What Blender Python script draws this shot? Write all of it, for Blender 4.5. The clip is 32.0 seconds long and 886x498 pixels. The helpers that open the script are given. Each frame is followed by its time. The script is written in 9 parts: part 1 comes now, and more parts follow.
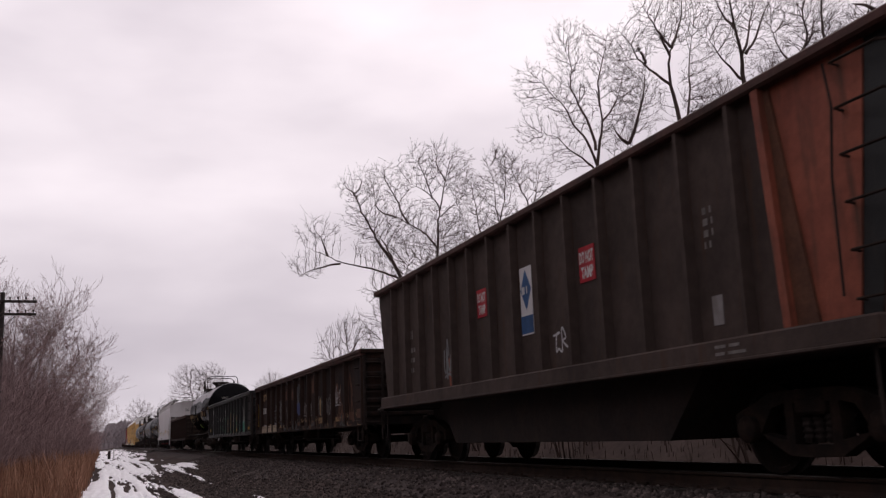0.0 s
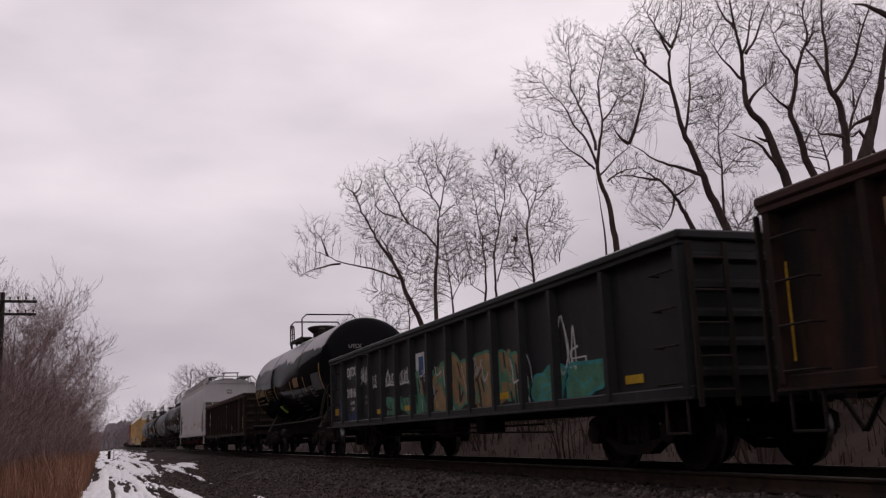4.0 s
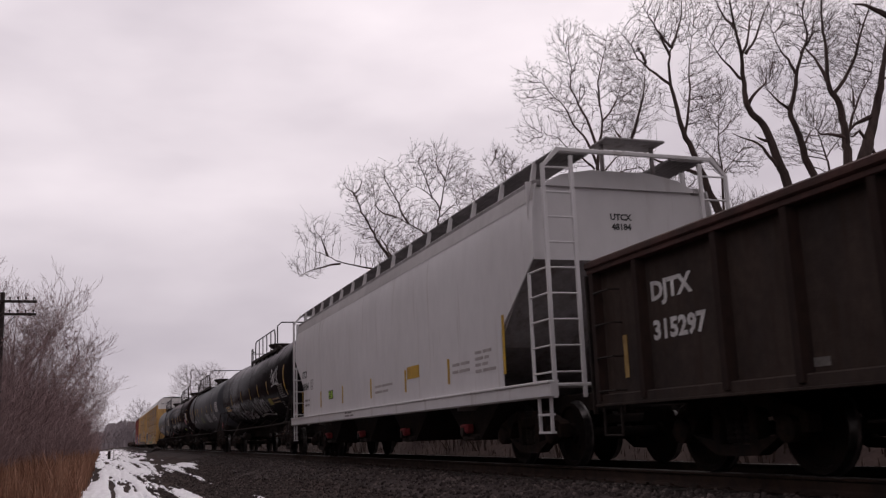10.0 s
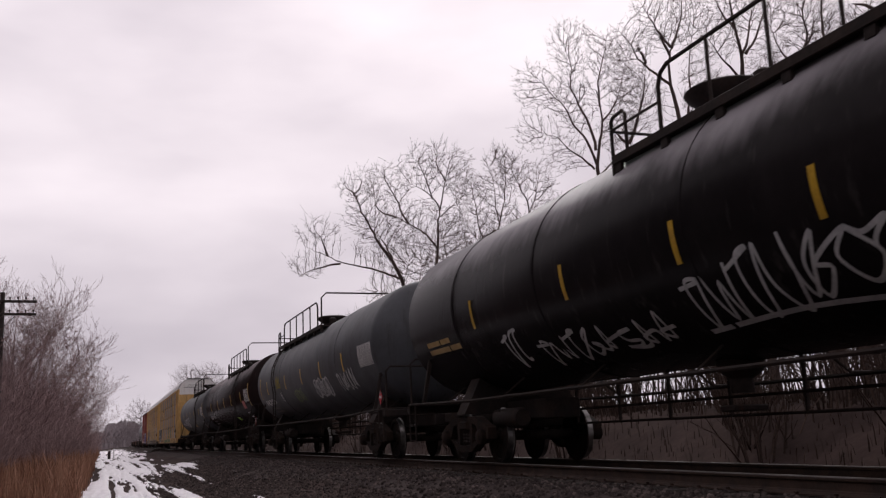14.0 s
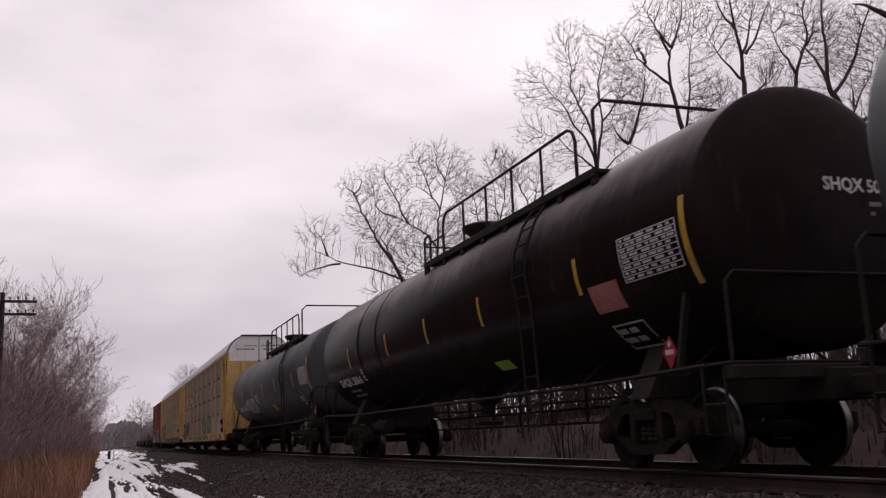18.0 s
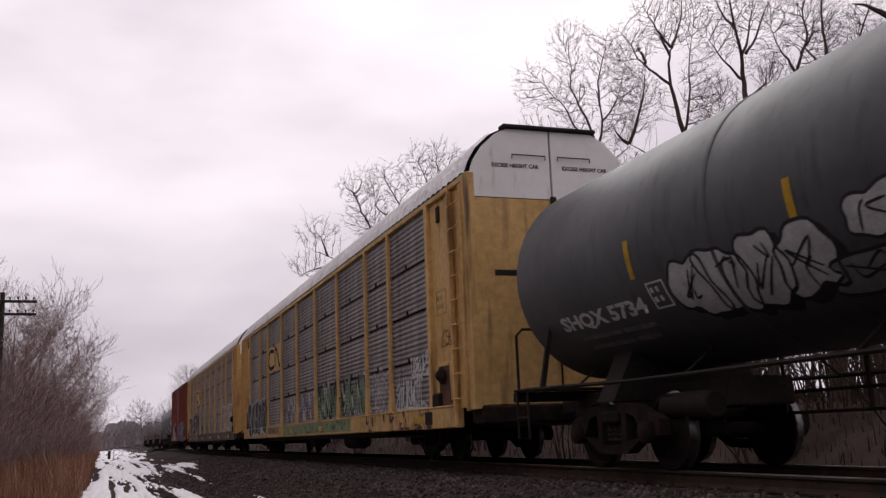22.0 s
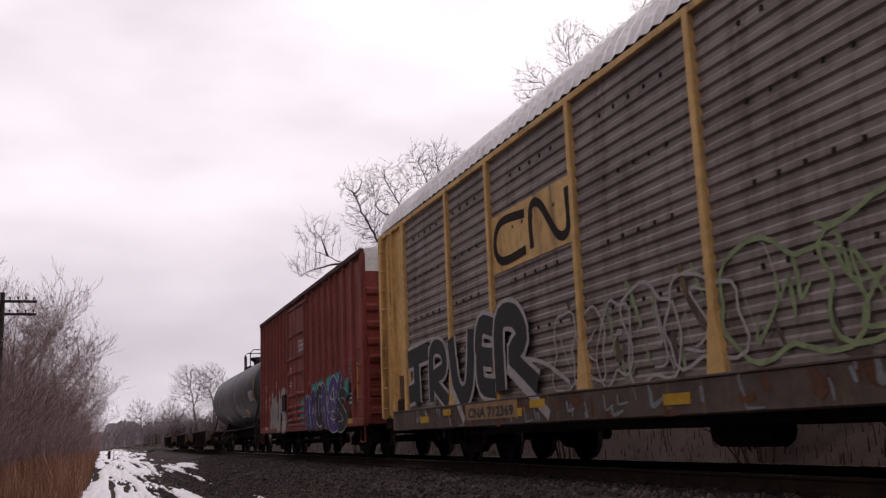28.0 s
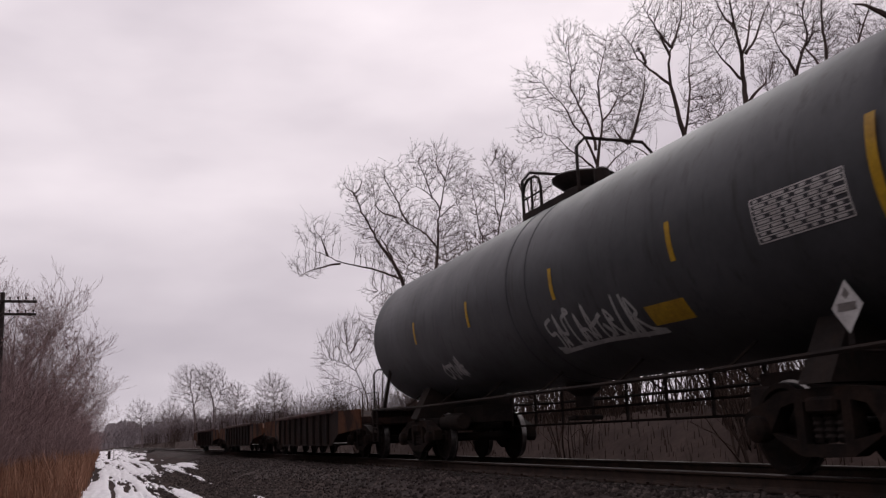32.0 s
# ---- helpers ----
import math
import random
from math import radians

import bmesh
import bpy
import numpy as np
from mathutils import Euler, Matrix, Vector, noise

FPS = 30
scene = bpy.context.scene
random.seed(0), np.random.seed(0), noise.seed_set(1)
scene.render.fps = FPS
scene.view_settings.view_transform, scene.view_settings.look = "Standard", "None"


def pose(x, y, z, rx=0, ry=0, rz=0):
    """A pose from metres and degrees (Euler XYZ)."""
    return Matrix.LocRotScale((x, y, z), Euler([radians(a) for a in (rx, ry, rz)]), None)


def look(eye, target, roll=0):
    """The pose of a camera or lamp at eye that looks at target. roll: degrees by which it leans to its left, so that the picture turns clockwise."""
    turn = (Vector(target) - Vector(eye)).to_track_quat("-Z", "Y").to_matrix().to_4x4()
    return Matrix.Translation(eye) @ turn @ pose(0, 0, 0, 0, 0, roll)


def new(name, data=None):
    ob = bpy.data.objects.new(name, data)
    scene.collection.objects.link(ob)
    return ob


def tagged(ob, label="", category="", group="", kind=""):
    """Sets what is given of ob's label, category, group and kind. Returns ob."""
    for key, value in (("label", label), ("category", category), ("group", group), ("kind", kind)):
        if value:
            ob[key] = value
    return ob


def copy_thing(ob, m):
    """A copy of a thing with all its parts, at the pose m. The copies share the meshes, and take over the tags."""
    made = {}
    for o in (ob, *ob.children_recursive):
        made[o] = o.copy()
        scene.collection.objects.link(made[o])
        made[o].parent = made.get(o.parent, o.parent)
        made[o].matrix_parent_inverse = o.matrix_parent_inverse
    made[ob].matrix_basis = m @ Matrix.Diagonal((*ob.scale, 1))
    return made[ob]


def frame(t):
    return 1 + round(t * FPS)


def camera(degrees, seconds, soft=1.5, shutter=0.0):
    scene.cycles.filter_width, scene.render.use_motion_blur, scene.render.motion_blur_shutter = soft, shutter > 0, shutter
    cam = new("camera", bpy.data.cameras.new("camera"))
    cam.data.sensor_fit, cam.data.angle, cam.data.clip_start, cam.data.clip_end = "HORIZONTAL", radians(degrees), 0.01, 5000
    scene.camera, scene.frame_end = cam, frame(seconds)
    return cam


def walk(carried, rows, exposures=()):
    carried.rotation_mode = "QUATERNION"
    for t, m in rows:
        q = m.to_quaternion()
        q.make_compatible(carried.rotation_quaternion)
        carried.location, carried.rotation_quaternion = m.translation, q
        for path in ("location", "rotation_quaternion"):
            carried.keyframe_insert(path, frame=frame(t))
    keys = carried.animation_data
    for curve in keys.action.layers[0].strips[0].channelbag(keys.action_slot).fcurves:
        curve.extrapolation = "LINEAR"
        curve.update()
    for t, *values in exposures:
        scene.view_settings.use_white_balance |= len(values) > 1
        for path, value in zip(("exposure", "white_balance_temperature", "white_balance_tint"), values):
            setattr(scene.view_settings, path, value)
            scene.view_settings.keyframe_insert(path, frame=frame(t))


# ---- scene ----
# ---- camera: a tripod beside the line; X across the track, Y along it, z = 0 at the rail head ----
CLIP = 32.0
EYE = (0.0, 0.0, 0.54)
YAW, PITCH, ROLL = 19.76, 10.96, -2.23
cam = camera(49.95, CLIP, soft=1.3, shutter=0.12)
_aim = (EYE[0] + math.sin(radians(YAW)) * math.cos(radians(PITCH)),
        EYE[1] + math.cos(radians(YAW)) * math.cos(radians(PITCH)),
        EYE[2] + math.sin(radians(PITCH)))
CAM_POSE = look(EYE, _aim, ROLL)
walk(cam, [(0.0, CAM_POSE), (CLIP, CAM_POSE)], [(0.0, 0.17), (1.5, 0.04), (3.0, -0.06), (5.5, 0.0), (7.0, 0.08), (10.0, 0.03), (12.0, 0.03), (13.0, 0.16), (18.0, 0.17), (21.0, 0.20), (23.0, 0.30), (30.0, 0.30), (31.0, 0.14), (32.0, 0.03)])

# ---- the train's speed in metres a second at four times, and its way ----
SPEED = ((0.0, 7.835), (10.67, 8.008), (21.33, 8.449), (32.0, 8.572))


def travelled(t):
    way = 0.0
    for (ta, va), (tb, vb) in zip(SPEED, SPEED[1:]):
        if t <= ta:
            break
        u = min(t, tb)
        vu = va + (vb - va) * (u - ta) / (tb - ta)
        way += (va + vu) / 2 * (u - ta)
    return way


TRACK_X = 7.27
GROUND_Z = -0.90

# ---- world: an overcast winter sky ----
SUN_ELEV, SUN_ROT = radians(34), radians(-20)
world = bpy.data.worlds.new("overcast_sky")
scene.world = world
world.use_nodes = True
wn, wl = world.node_tree.nodes, world.node_tree.links
wn.clear()
w_out = wn.new("ShaderNodeOutputWorld")
w_bg = wn.new("ShaderNodeBackground")
w_sky = wn.new("ShaderNodeTexSky")
w_sky.sky_type, w_sky.sun_disc = "NISHITA", False
w_sky.sun_elevation, w_sky.sun_rotation = SUN_ELEV, SUN_ROT
w_grey = wn.new("ShaderNodeHueSaturation")
w_grey.inputs["Saturation"].default_value = 0.0
w_grey.inputs["Value"].default_value = 0.06
w_co = wn.new("ShaderNodeTexCoord")
w_map = wn.new("ShaderNodeMapping")
w_map.inputs["Scale"].default_value = (1.0, 1.0, 2.6)
w_noise = wn.new("ShaderNodeTexNoise")
w_noise.inputs["Scale"].default_value = 2.6
w_noise.inputs["Detail"].default_value = 5.0
w_noise.inputs["Roughness"].default_value = 0.45
w_ramp = wn.new("ShaderNodeValToRGB")
w_ramp.color_ramp.elements[0].position, w_ramp.color_ramp.elements[0].color = 0.32, (0.57, 0.515, 0.57, 1)
w_ramp.color_ramp.elements[1].position, w_ramp.color_ramp.elements[1].color = 0.70, (0.93, 0.85, 0.895, 1)
w_sep = wn.new("ShaderNodeSeparateXYZ")
w_alt = wn.new("ShaderNodeValToRGB")
w_alt.color_ramp.elements[0].position, w_alt.color_ramp.elements[0].color = 0.0, (0.66, 0.645, 0.67, 1)
w_alt.color_ramp.elements[1].position, w_alt.color_ramp.elements[1].color = 0.42, (1.03, 1.01, 1.01, 1)
w_mul = wn.new("ShaderNodeMixRGB")
w_mul.blend_type, w_mul.inputs[0].default_value = "MULTIPLY", 1.0
w_side = wn.new("ShaderNodeMapRange")
w_side.inputs["From Min"].default_value, w_side.inputs["From Max"].default_value = -1.0, 0.8
w_side.inputs["To Min"].default_value, w_side.inputs["To Max"].default_value = 0.66, 1.16
w_mul2 = wn.new("ShaderNodeMixRGB")
w_mul2.blend_type, w_mul2.inputs[0].default_value = "MULTIPLY", 1.0
w_mix = wn.new("ShaderNodeMixRGB")
w_mix.inputs[0].default_value = 0.9
w_bg.inputs["Strength"].default_value = 1.0
wl.new(w_sky.outputs[0], w_grey.inputs["Color"])
wl.new(w_co.outputs["Generated"], w_map.inputs[0])
wl.new(w_map.outputs[0], w_noise.inputs["Vector"])
wl.new(w_noise.outputs[0], w_ramp.inputs[0])
wl.new(w_co.outputs["Generated"], w_sep.inputs[0])
wl.new(w_sep.outputs[2], w_alt.inputs[0])
wl.new(w_ramp.outputs[0], w_mul.inputs[1])
wl.new(w_alt.outputs[0], w_mul.inputs[2])
wl.new(w_grey.outputs[0], w_mix.inputs[1])
wl.new(w_sep.outputs[1], w_side.inputs["Value"])
wl.new(w_mul.outputs[0], w_mul2.inputs[1])
wl.new(w_side.outputs[0], w_mul2.inputs[2])
wl.new(w_mul2.outputs[0], w_mix.inputs[2])
wl.new(w_mix.outputs[0], w_bg.inputs[0])
wl.new(w_bg.outputs[0], w_out.inputs[0])

sun = new("sun", bpy.data.lights.new("sun", "SUN"))
sun.data.energy, sun.data.angle, sun.data.color = 0.5, radians(25), (1.0, 0.97, 0.95)
sun.matrix_world = Matrix.Rotation(SUN_ROT, 4, "Z") @ Matrix.Rotation(-(math.pi / 2 - SUN_ELEV), 4, "X")


# ---- materials ----
def mat(name, base, second=None, rough=0.6, metal=0.0, scale=3.0, stretch=(1, 1, 1), low=0.4, high=0.65,
        grime=None, grime_amount=0.0, grime_scale=(6, 6, 0.8), bump=0.15, bump_scale=40.0, spread=0.0, gloss=0.0, spec=0.35, mottle=0.55):
    """Two-scale paint or raw surface: a base and a second colour in large patches, grime in streaks, fine relief."""
    m = bpy.data.materials.new(name)
    m.use_nodes = True
    n, l = m.node_tree.nodes, m.node_tree.links
    bs = n["Principled BSDF"]
    co = n.new("ShaderNodeTexCoord")

    def noise_of(sc, st, detail=6.0):
        mp = n.new("ShaderNodeMapping")
        mp.inputs["Scale"].default_value = st
        tx = n.new("ShaderNodeTexNoise")
        tx.inputs["Scale"].default_value, tx.inputs["Detail"].default_value = sc, detail
        tx.inputs["Roughness"].default_value = 0.6
        l.new(co.outputs["Object"], mp.inputs[0])
        l.new(mp.outputs[0], tx.inputs["Vector"])
        return tx.outputs[0]

    def ramp(src, a, b):
        r = n.new("ShaderNodeMapRange")
        r.inputs["From Min"].default_value, r.inputs["From Max"].default_value = a, b
        l.new(src, r.inputs["Value"])
        return r.outputs[0]

    def mixed(fac, a, b):
        x = n.new("ShaderNodeMixRGB")
        l.new(fac, x.inputs[0])
        for k, v in ((1, a), (2, b)):
            if isinstance(v, tuple):
                x.inputs[k].default_value = (*v, 1)
            else:
                l.new(v, x.inputs[k])
        return x.outputs[0]

    second = second or tuple(c * 0.72 for c in base)
    big = noise_of(scale, stretch)
    col = mixed(ramp(big, low, high), base, second)
    fine = noise_of(scale * 9, stretch, 4.0)
    col2 = n.new("ShaderNodeMixRGB")
    col2.blend_type, col2.inputs[0].default_value = "MULTIPLY", mottle
    l.new(col, col2.inputs[1])
    fr = n.new("ShaderNodeValToRGB")
    fr.color_ramp.elements[0].color, fr.color_ramp.elements[1].color = (0.62, 0.62, 0.62, 1), (1.12, 1.12, 1.12, 1)
    fr.color_ramp.elements[0].position, fr.color_ramp.elements[1].position = 0.3, 0.65
    l.new(fine, fr.inputs[0])
    l.new(fr.outputs[0], col2.inputs[2])
    col = col2.outputs[0]
    if grime:
        streak = noise_of(1.0, grime_scale, 5.0)
        col = mixed(ramp(streak, 0.62 - 0.3 * grime_amount, 0.80 - 0.2 * grime_amount), col, grime)
    if spread:
        info = n.new("ShaderNodeObjectInfo")
        hs = n.new("ShaderNodeHueSaturation")
        mr = n.new("ShaderNodeMapRange")
        mr.inputs["To Min"].default_value, mr.inputs["To Max"].default_value = 1 - spread, 1 + spread
        l.new(info.outputs["Random"], mr.inputs["Value"])
        l.new(mr.outputs[0], hs.inputs["Value"])
        l.new(col, hs.inputs["Color"])
        col = hs.outputs[0]
    l.new(col, bs.inputs["Base Color"])
    rr = n.new("ShaderNodeMapRange")
    rr.inputs["To Min"].default_value, rr.inputs["To Max"].default_value = max(0.04, rough - 0.12), min(1.0, rough + 0.15)
    l.new(big, rr.inputs["Value"])
    l.new(rr.outputs[0], bs.inputs["Roughness"])
    bs.inputs["Metallic"].default_value = metal
    bs.inputs["Specular IOR Level"].default_value = spec
    if gloss:
        bs.inputs["Coat Weight"].default_value, bs.inputs["Coat Roughness"].default_value = gloss, 0.08
    if bump:
        bp = n.new("ShaderNodeBump")
        bp.inputs["Strength"].default_value, bp.inputs["Distance"].default_value = bump, 0.02
        l.new(noise_of(bump_scale, (1, 1, 1), 3.0), bp.inputs["Height"])
        l.new(bp.outputs[0], bs.inputs["Normal"])
    return m


RUST = (0.10, 0.035, 0.018)
M_DARKSTEEL = mat("dark_steel", (0.027, 0.022, 0.021), (0.044, 0.033, 0.029), 0.75, scale=2, grime=(0.045, 0.028, 0.022), grime_amount=0.15, spec=0.08)
M_TRUCK = mat("truck_casting", (0.018, 0.014, 0.013), (0.038, 0.025, 0.020), 0.85, scale=4, bump=0.3, spec=0.08)
M_WHEEL = mat("wheel_face", (0.015, 0.012, 0.011), (0.027, 0.018, 0.015), 0.75, scale=5, spec=0.08)
M_TREAD = mat("polished_tread", (0.24, 0.23, 0.225), (0.10, 0.095, 0.09), 0.38, 1.0, scale=6, bump=0.03)
M_RAILHEAD = mat("rail_head", (0.15, 0.135, 0.13), (0.08, 0.068, 0.062), 0.5, 0.8, scale=2, bump=0.05)
M_RAIL = mat("rail_web", (0.050, 0.028, 0.020), (0.030, 0.020, 0.016), 0.85, scale=5, bump=0.3)
M_TIE = mat("creosoted_tie", (0.030, 0.024, 0.021), (0.060, 0.050, 0.044), 0.9, scale=2, stretch=(0.5, 6, 6), spread=0.3, bump=0.4)
M_BALLAST = mat("ballast_bed", (0.074, 0.058, 0.055), (0.038, 0.029, 0.028), 0.95, spec=0.06, scale=1.2, bump=1.0, bump_scale=22)
M_GROUND = mat("winter_ground", (0.064, 0.045, 0.040), (0.036, 0.025, 0.023), 0.95, spec=0.03, scale=0.35, bump=0.8, bump_scale=6)
M_SNOW = mat("old_snow", (0.93, 0.91, 0.94), (0.80, 0.77, 0.81), 0.6, scale=1.3, low=0.45, high=0.75, bump=0.5, bump_scale=7)
M_BARK = mat("bark", (0.110, 0.080, 0.072), (0.062, 0.047, 0.043), 0.95, scale=4, stretch=(1, 1, 0.3), bump=0.5, bump_scale=30, spec=0.08)
# the two far materials are paler: distance haze is put into their colour
M_FARWOOD = mat("far_woods_hazed", (0.26, 0.225, 0.235), (0.20, 0.17, 0.18), 0.95, scale=0.3, bump=0.3)
M_FARTWIG = mat("far_twigs_hazed", (0.24, 0.195, 0.195), (0.17, 0.135, 0.135), 0.95, scale=1, bump=0, spec=0.08)
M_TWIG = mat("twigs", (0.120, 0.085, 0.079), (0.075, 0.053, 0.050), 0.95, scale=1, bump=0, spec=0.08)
# pinkish brush stems, lightened to carry aerial haze in the colour
M_BRUSH = mat("brush_stems_hazed", (0.355, 0.255, 0.250), (0.230, 0.163, 0.160), 0.95, scale=0.6, bump=0, spec=0.08)
M_POLE = mat("weathered_pole", (0.060, 0.050, 0.046), (0.035, 0.028, 0.026), 0.9, scale=3, stretch=(4, 4, 0.4), bump=0.3)

M_GON_RUST = mat("rusty_gondola_paint", (0.032, 0.021, 0.018), (0.056, 0.028, 0.020), 0.85, scale=0.9, stretch=(1, 1, 0.5), grime=(0.015, 0.012, 0.012), grime_amount=0.75, grime_scale=(2.5, 2.5, 0.7), bump=0.25, spec=0.15)
M_GON_RUSTTOP = mat("rusty_top_chord", (0.085, 0.036, 0.030), (0.050, 0.026, 0.022), 0.8, scale=2, bump=0.3)
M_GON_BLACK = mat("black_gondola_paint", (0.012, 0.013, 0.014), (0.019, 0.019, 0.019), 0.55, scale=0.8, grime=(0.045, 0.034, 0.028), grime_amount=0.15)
M_GON_BROWN = mat("brown_gondola_paint", (0.060, 0.043, 0.036), (0.036, 0.028, 0.026), 0.85, spec=0.15, scale=0.9, grime=(0.040, 0.026, 0.020), grime_amount=0.4)
M_TUB = mat("brown_black_tub_paint", (0.080, 0.058, 0.051), (0.052, 0.039, 0.035), 0.8, spec=0.15, scale=0.8, grime=(0.080, 0.045, 0.030), grime_amount=0.15)
M_ORANGE = mat("faded_orange_paint", (0.30, 0.085, 0.050), (0.20, 0.055, 0.035), 0.7, scale=1.0, grime=(0.10, 0.04, 0.025), grime_amount=0.4)
M_GLOSSBLACK = mat("gloss_black_tank", (0.007, 0.007, 0.008), (0.010, 0.009, 0.010), 0.05, scale=0.7, bump=0.012, bump_scale=3, spec=0.10, mottle=0.3)
M_BLACKTANK = mat("satin_black_tank", (0.013, 0.011, 0.012), (0.020, 0.017, 0.018), 0.30, scale=0.8, grime=(0.05, 0.045, 0.045), grime_amount=0.12, bump=0.05, bump_scale=8, spec=0.13, mottle=0.3)
M_BROWNTANK = mat("brown_black_tank", (0.019, 0.013, 0.013), (0.027, 0.018, 0.018), 0.30, scale=0.8, grime=(0.05, 0.035, 0.03), grime_amount=0.12, bump=0.05, bump_scale=8, spec=0.13, mottle=0.3)
M_GREYTANK = mat("grey_tank", (0.066, 0.070, 0.079), (0.047, 0.049, 0.055), 0.55, scale=0.7, grime=(0.030, 0.028, 0.030), grime_amount=0.25, bump=0.05, bump_scale=8, mottle=0.3)
M_GREYTANK2 = mat("slate_grey_tank", (0.078, 0.081, 0.089), (0.059, 0.061, 0.067), 0.55, scale=0.7, grime=(0.032, 0.030, 0.030), grime_amount=0.2, bump=0.05, bump_scale=8, mottle=0.3)
M_HOPPER = mat("white_grey_hopper_paint", (0.70, 0.68, 0.685), (0.65, 0.63, 0.63), 0.5, scale=0.35, stretch=(1, 1, 0.5), grime=(0.48, 0.44, 0.42), grime_amount=0.08, grime_scale=(3, 3, 0.3), mottle=0.15)
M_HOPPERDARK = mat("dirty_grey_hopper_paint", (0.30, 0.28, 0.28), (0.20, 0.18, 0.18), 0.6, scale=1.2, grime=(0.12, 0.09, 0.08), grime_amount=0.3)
M_YELLOW = mat("autorack_yellow", (0.68, 0.430, 0.165), (0.58, 0.350, 0.125), 0.6, scale=0.8, grime=(0.16, 0.095, 0.05), grime_amount=0.3, grime_scale=(4, 4, 0.5))
M_PANEL = mat("galvanised_side_panel", (0.340, 0.308, 0.306), (0.235, 0.210, 0.209), 0.55, 0.2, scale=0.9, stretch=(1, 0.4, 1.6), grime=(0.120, 0.100, 0.098), grime_amount=0.35, grime_scale=(1, 5, 0.5))
M_ROOFWHITE = mat("white_roof_sheet", (0.82, 0.80, 0.80), (0.68, 0.65, 0.65), 0.5, scale=1.0, grime=(0.35, 0.32, 0.30), grime_amount=0.2)
M_WALK = mat("galvanised_grating", (0.17, 0.155, 0.155), (0.12, 0.11, 0.11), 0.7, scale=2, bump=0)
M_HOPPERBAND = mat("darker_grey_band", (0.50, 0.475, 0.47), (0.43, 0.41, 0.405), 0.6, scale=0.5, mottle=0.2)
M_DOORWHITE = mat("clean_white_paint", (0.90, 0.89, 0.87), (0.86, 0.84, 0.81), 0.45, scale=0.6, grime=(0.55, 0.48, 0.40), grime_amount=0.06, mottle=0.12)
M_RED = mat("boxcar_red", (0.255, 0.052, 0.041), (0.200, 0.042, 0.034), 0.6, scale=0.9, grime=(0.055, 0.020, 0.018), grime_amount=0.3, grime_scale=(4, 4, 0.5))
M_WHITE = mat("white_lettering", (0.70, 0.69, 0.68), (0.55, 0.53, 0.52), 0.6, scale=5, bump=0)
M_DIM = mat("faint_lettering", (0.22, 0.20, 0.19), (0.14, 0.13, 0.12), 0.6, scale=8, bump=0)
M_OLDGOLD = mat("worn_gold_print", (0.15, 0.10, 0.042), (0.09, 0.06, 0.03), 0.6, scale=6, bump=0)
M_GOLD = mat("gold_lettering", (0.42, 0.28, 0.10), (0.30, 0.19, 0.07), 0.55, scale=5, bump=0)
M_BLACKLET = mat("black_lettering", (0.03, 0.03, 0.03), (0.05, 0.05, 0.05), 0.6, scale=5, bump=0)
M_REFLECT = mat("yellow_reflective_strip", (0.62, 0.38, 0.03), (0.45, 0.26, 0.03), 0.35, scale=3, bump=0)
M_LIME = mat("lime_sign", (0.45, 0.75, 0.06), (0.36, 0.62, 0.05), 0.5, scale=3, bump=0)
M_SIGNRED = mat("sign_red", (0.50, 0.03, 0.045), (0.36, 0.025, 0.035), 0.5, scale=3, bump=0)
M_PINK = mat("faded_pink_sign", (0.60, 0.22, 0.20), (0.45, 0.15, 0.14), 0.6, scale=3, bump=0)
M_SIGNBLUE = mat("sign_blue", (0.05, 0.13, 0.30), (0.04, 0.09, 0.20), 0.5, scale=3, bump=0)
M_G_WHITE = mat("white_spray_paint", (0.62, 0.62, 0.62), (0.45, 0.45, 0.46), 0.7, scale=4, bump=0.05)
M_G_GREY = mat("grey_spray_paint", (0.24, 0.25, 0.26), (0.16, 0.16, 0.17), 0.7, scale=4, bump=0.05)
M_G_GREEN = mat("green_spray_paint", (0.10, 0.28, 0.18), (0.06, 0.17, 0.11), 0.7, scale=4, bump=0.05)
M_G_PALEGREEN = mat("pale_green_spray_paint", (0.28, 0.34, 0.17), (0.20, 0.25, 0.13), 0.7, scale=4, bump=0.05)
M_G_BLUE = mat("blue_spray_paint", (0.07, 0.10, 0.26), (0.05, 0.07, 0.17), 0.7, scale=4, bump=0.05)
M_G_PURPLE = mat("purple_spray_paint", (0.075, 0.045, 0.22), (0.055, 0.035, 0.15), 0.7, scale=4, bump=0.05)
M_G_TEAL = mat("turquoise_spray_paint", (0.06, 0.33, 0.32), (0.04, 0.22, 0.22), 0.7, scale=4, bump=0.05)
M_G_BLACK = mat("black_spray_paint", (0.020, 0.020, 0.022), (0.030, 0.030, 0.032), 0.7, scale=4, bump=0.05)
M_G_YELLOW = mat("yellow_spray_paint", (0.40, 0.33, 0.05), (0.28, 0.22, 0.04), 0.7, scale=4, bump=0.05)
M_CREAM = mat("cream_patch_paint", (0.46, 0.38, 0.27), (0.30, 0.22, 0.15), 0.7, scale=3, grime=(0.12, 0.06, 0.04), grime_amount=0.4)
M_G_LILAC = mat("faded_lilac_spray_paint", (0.26, 0.22, 0.30), (0.20, 0.17, 0.20), 0.7, scale=3, bump=0.05)
M_RUSTSCAB = mat("rust_blisters", (0.23, 0.055, 0.046), (0.05, 0.022, 0.018), 0.8, scale=5, low=0.50, high=0.60, bump=0.3)
M_SILLDARK = mat("road_stained_sill", (0.115, 0.085, 0.070), (0.075, 0.055, 0.046), 0.85, scale=1.2, grime=(0.20, 0.13, 0.06), grime_amount=0.2, bump=0.2)
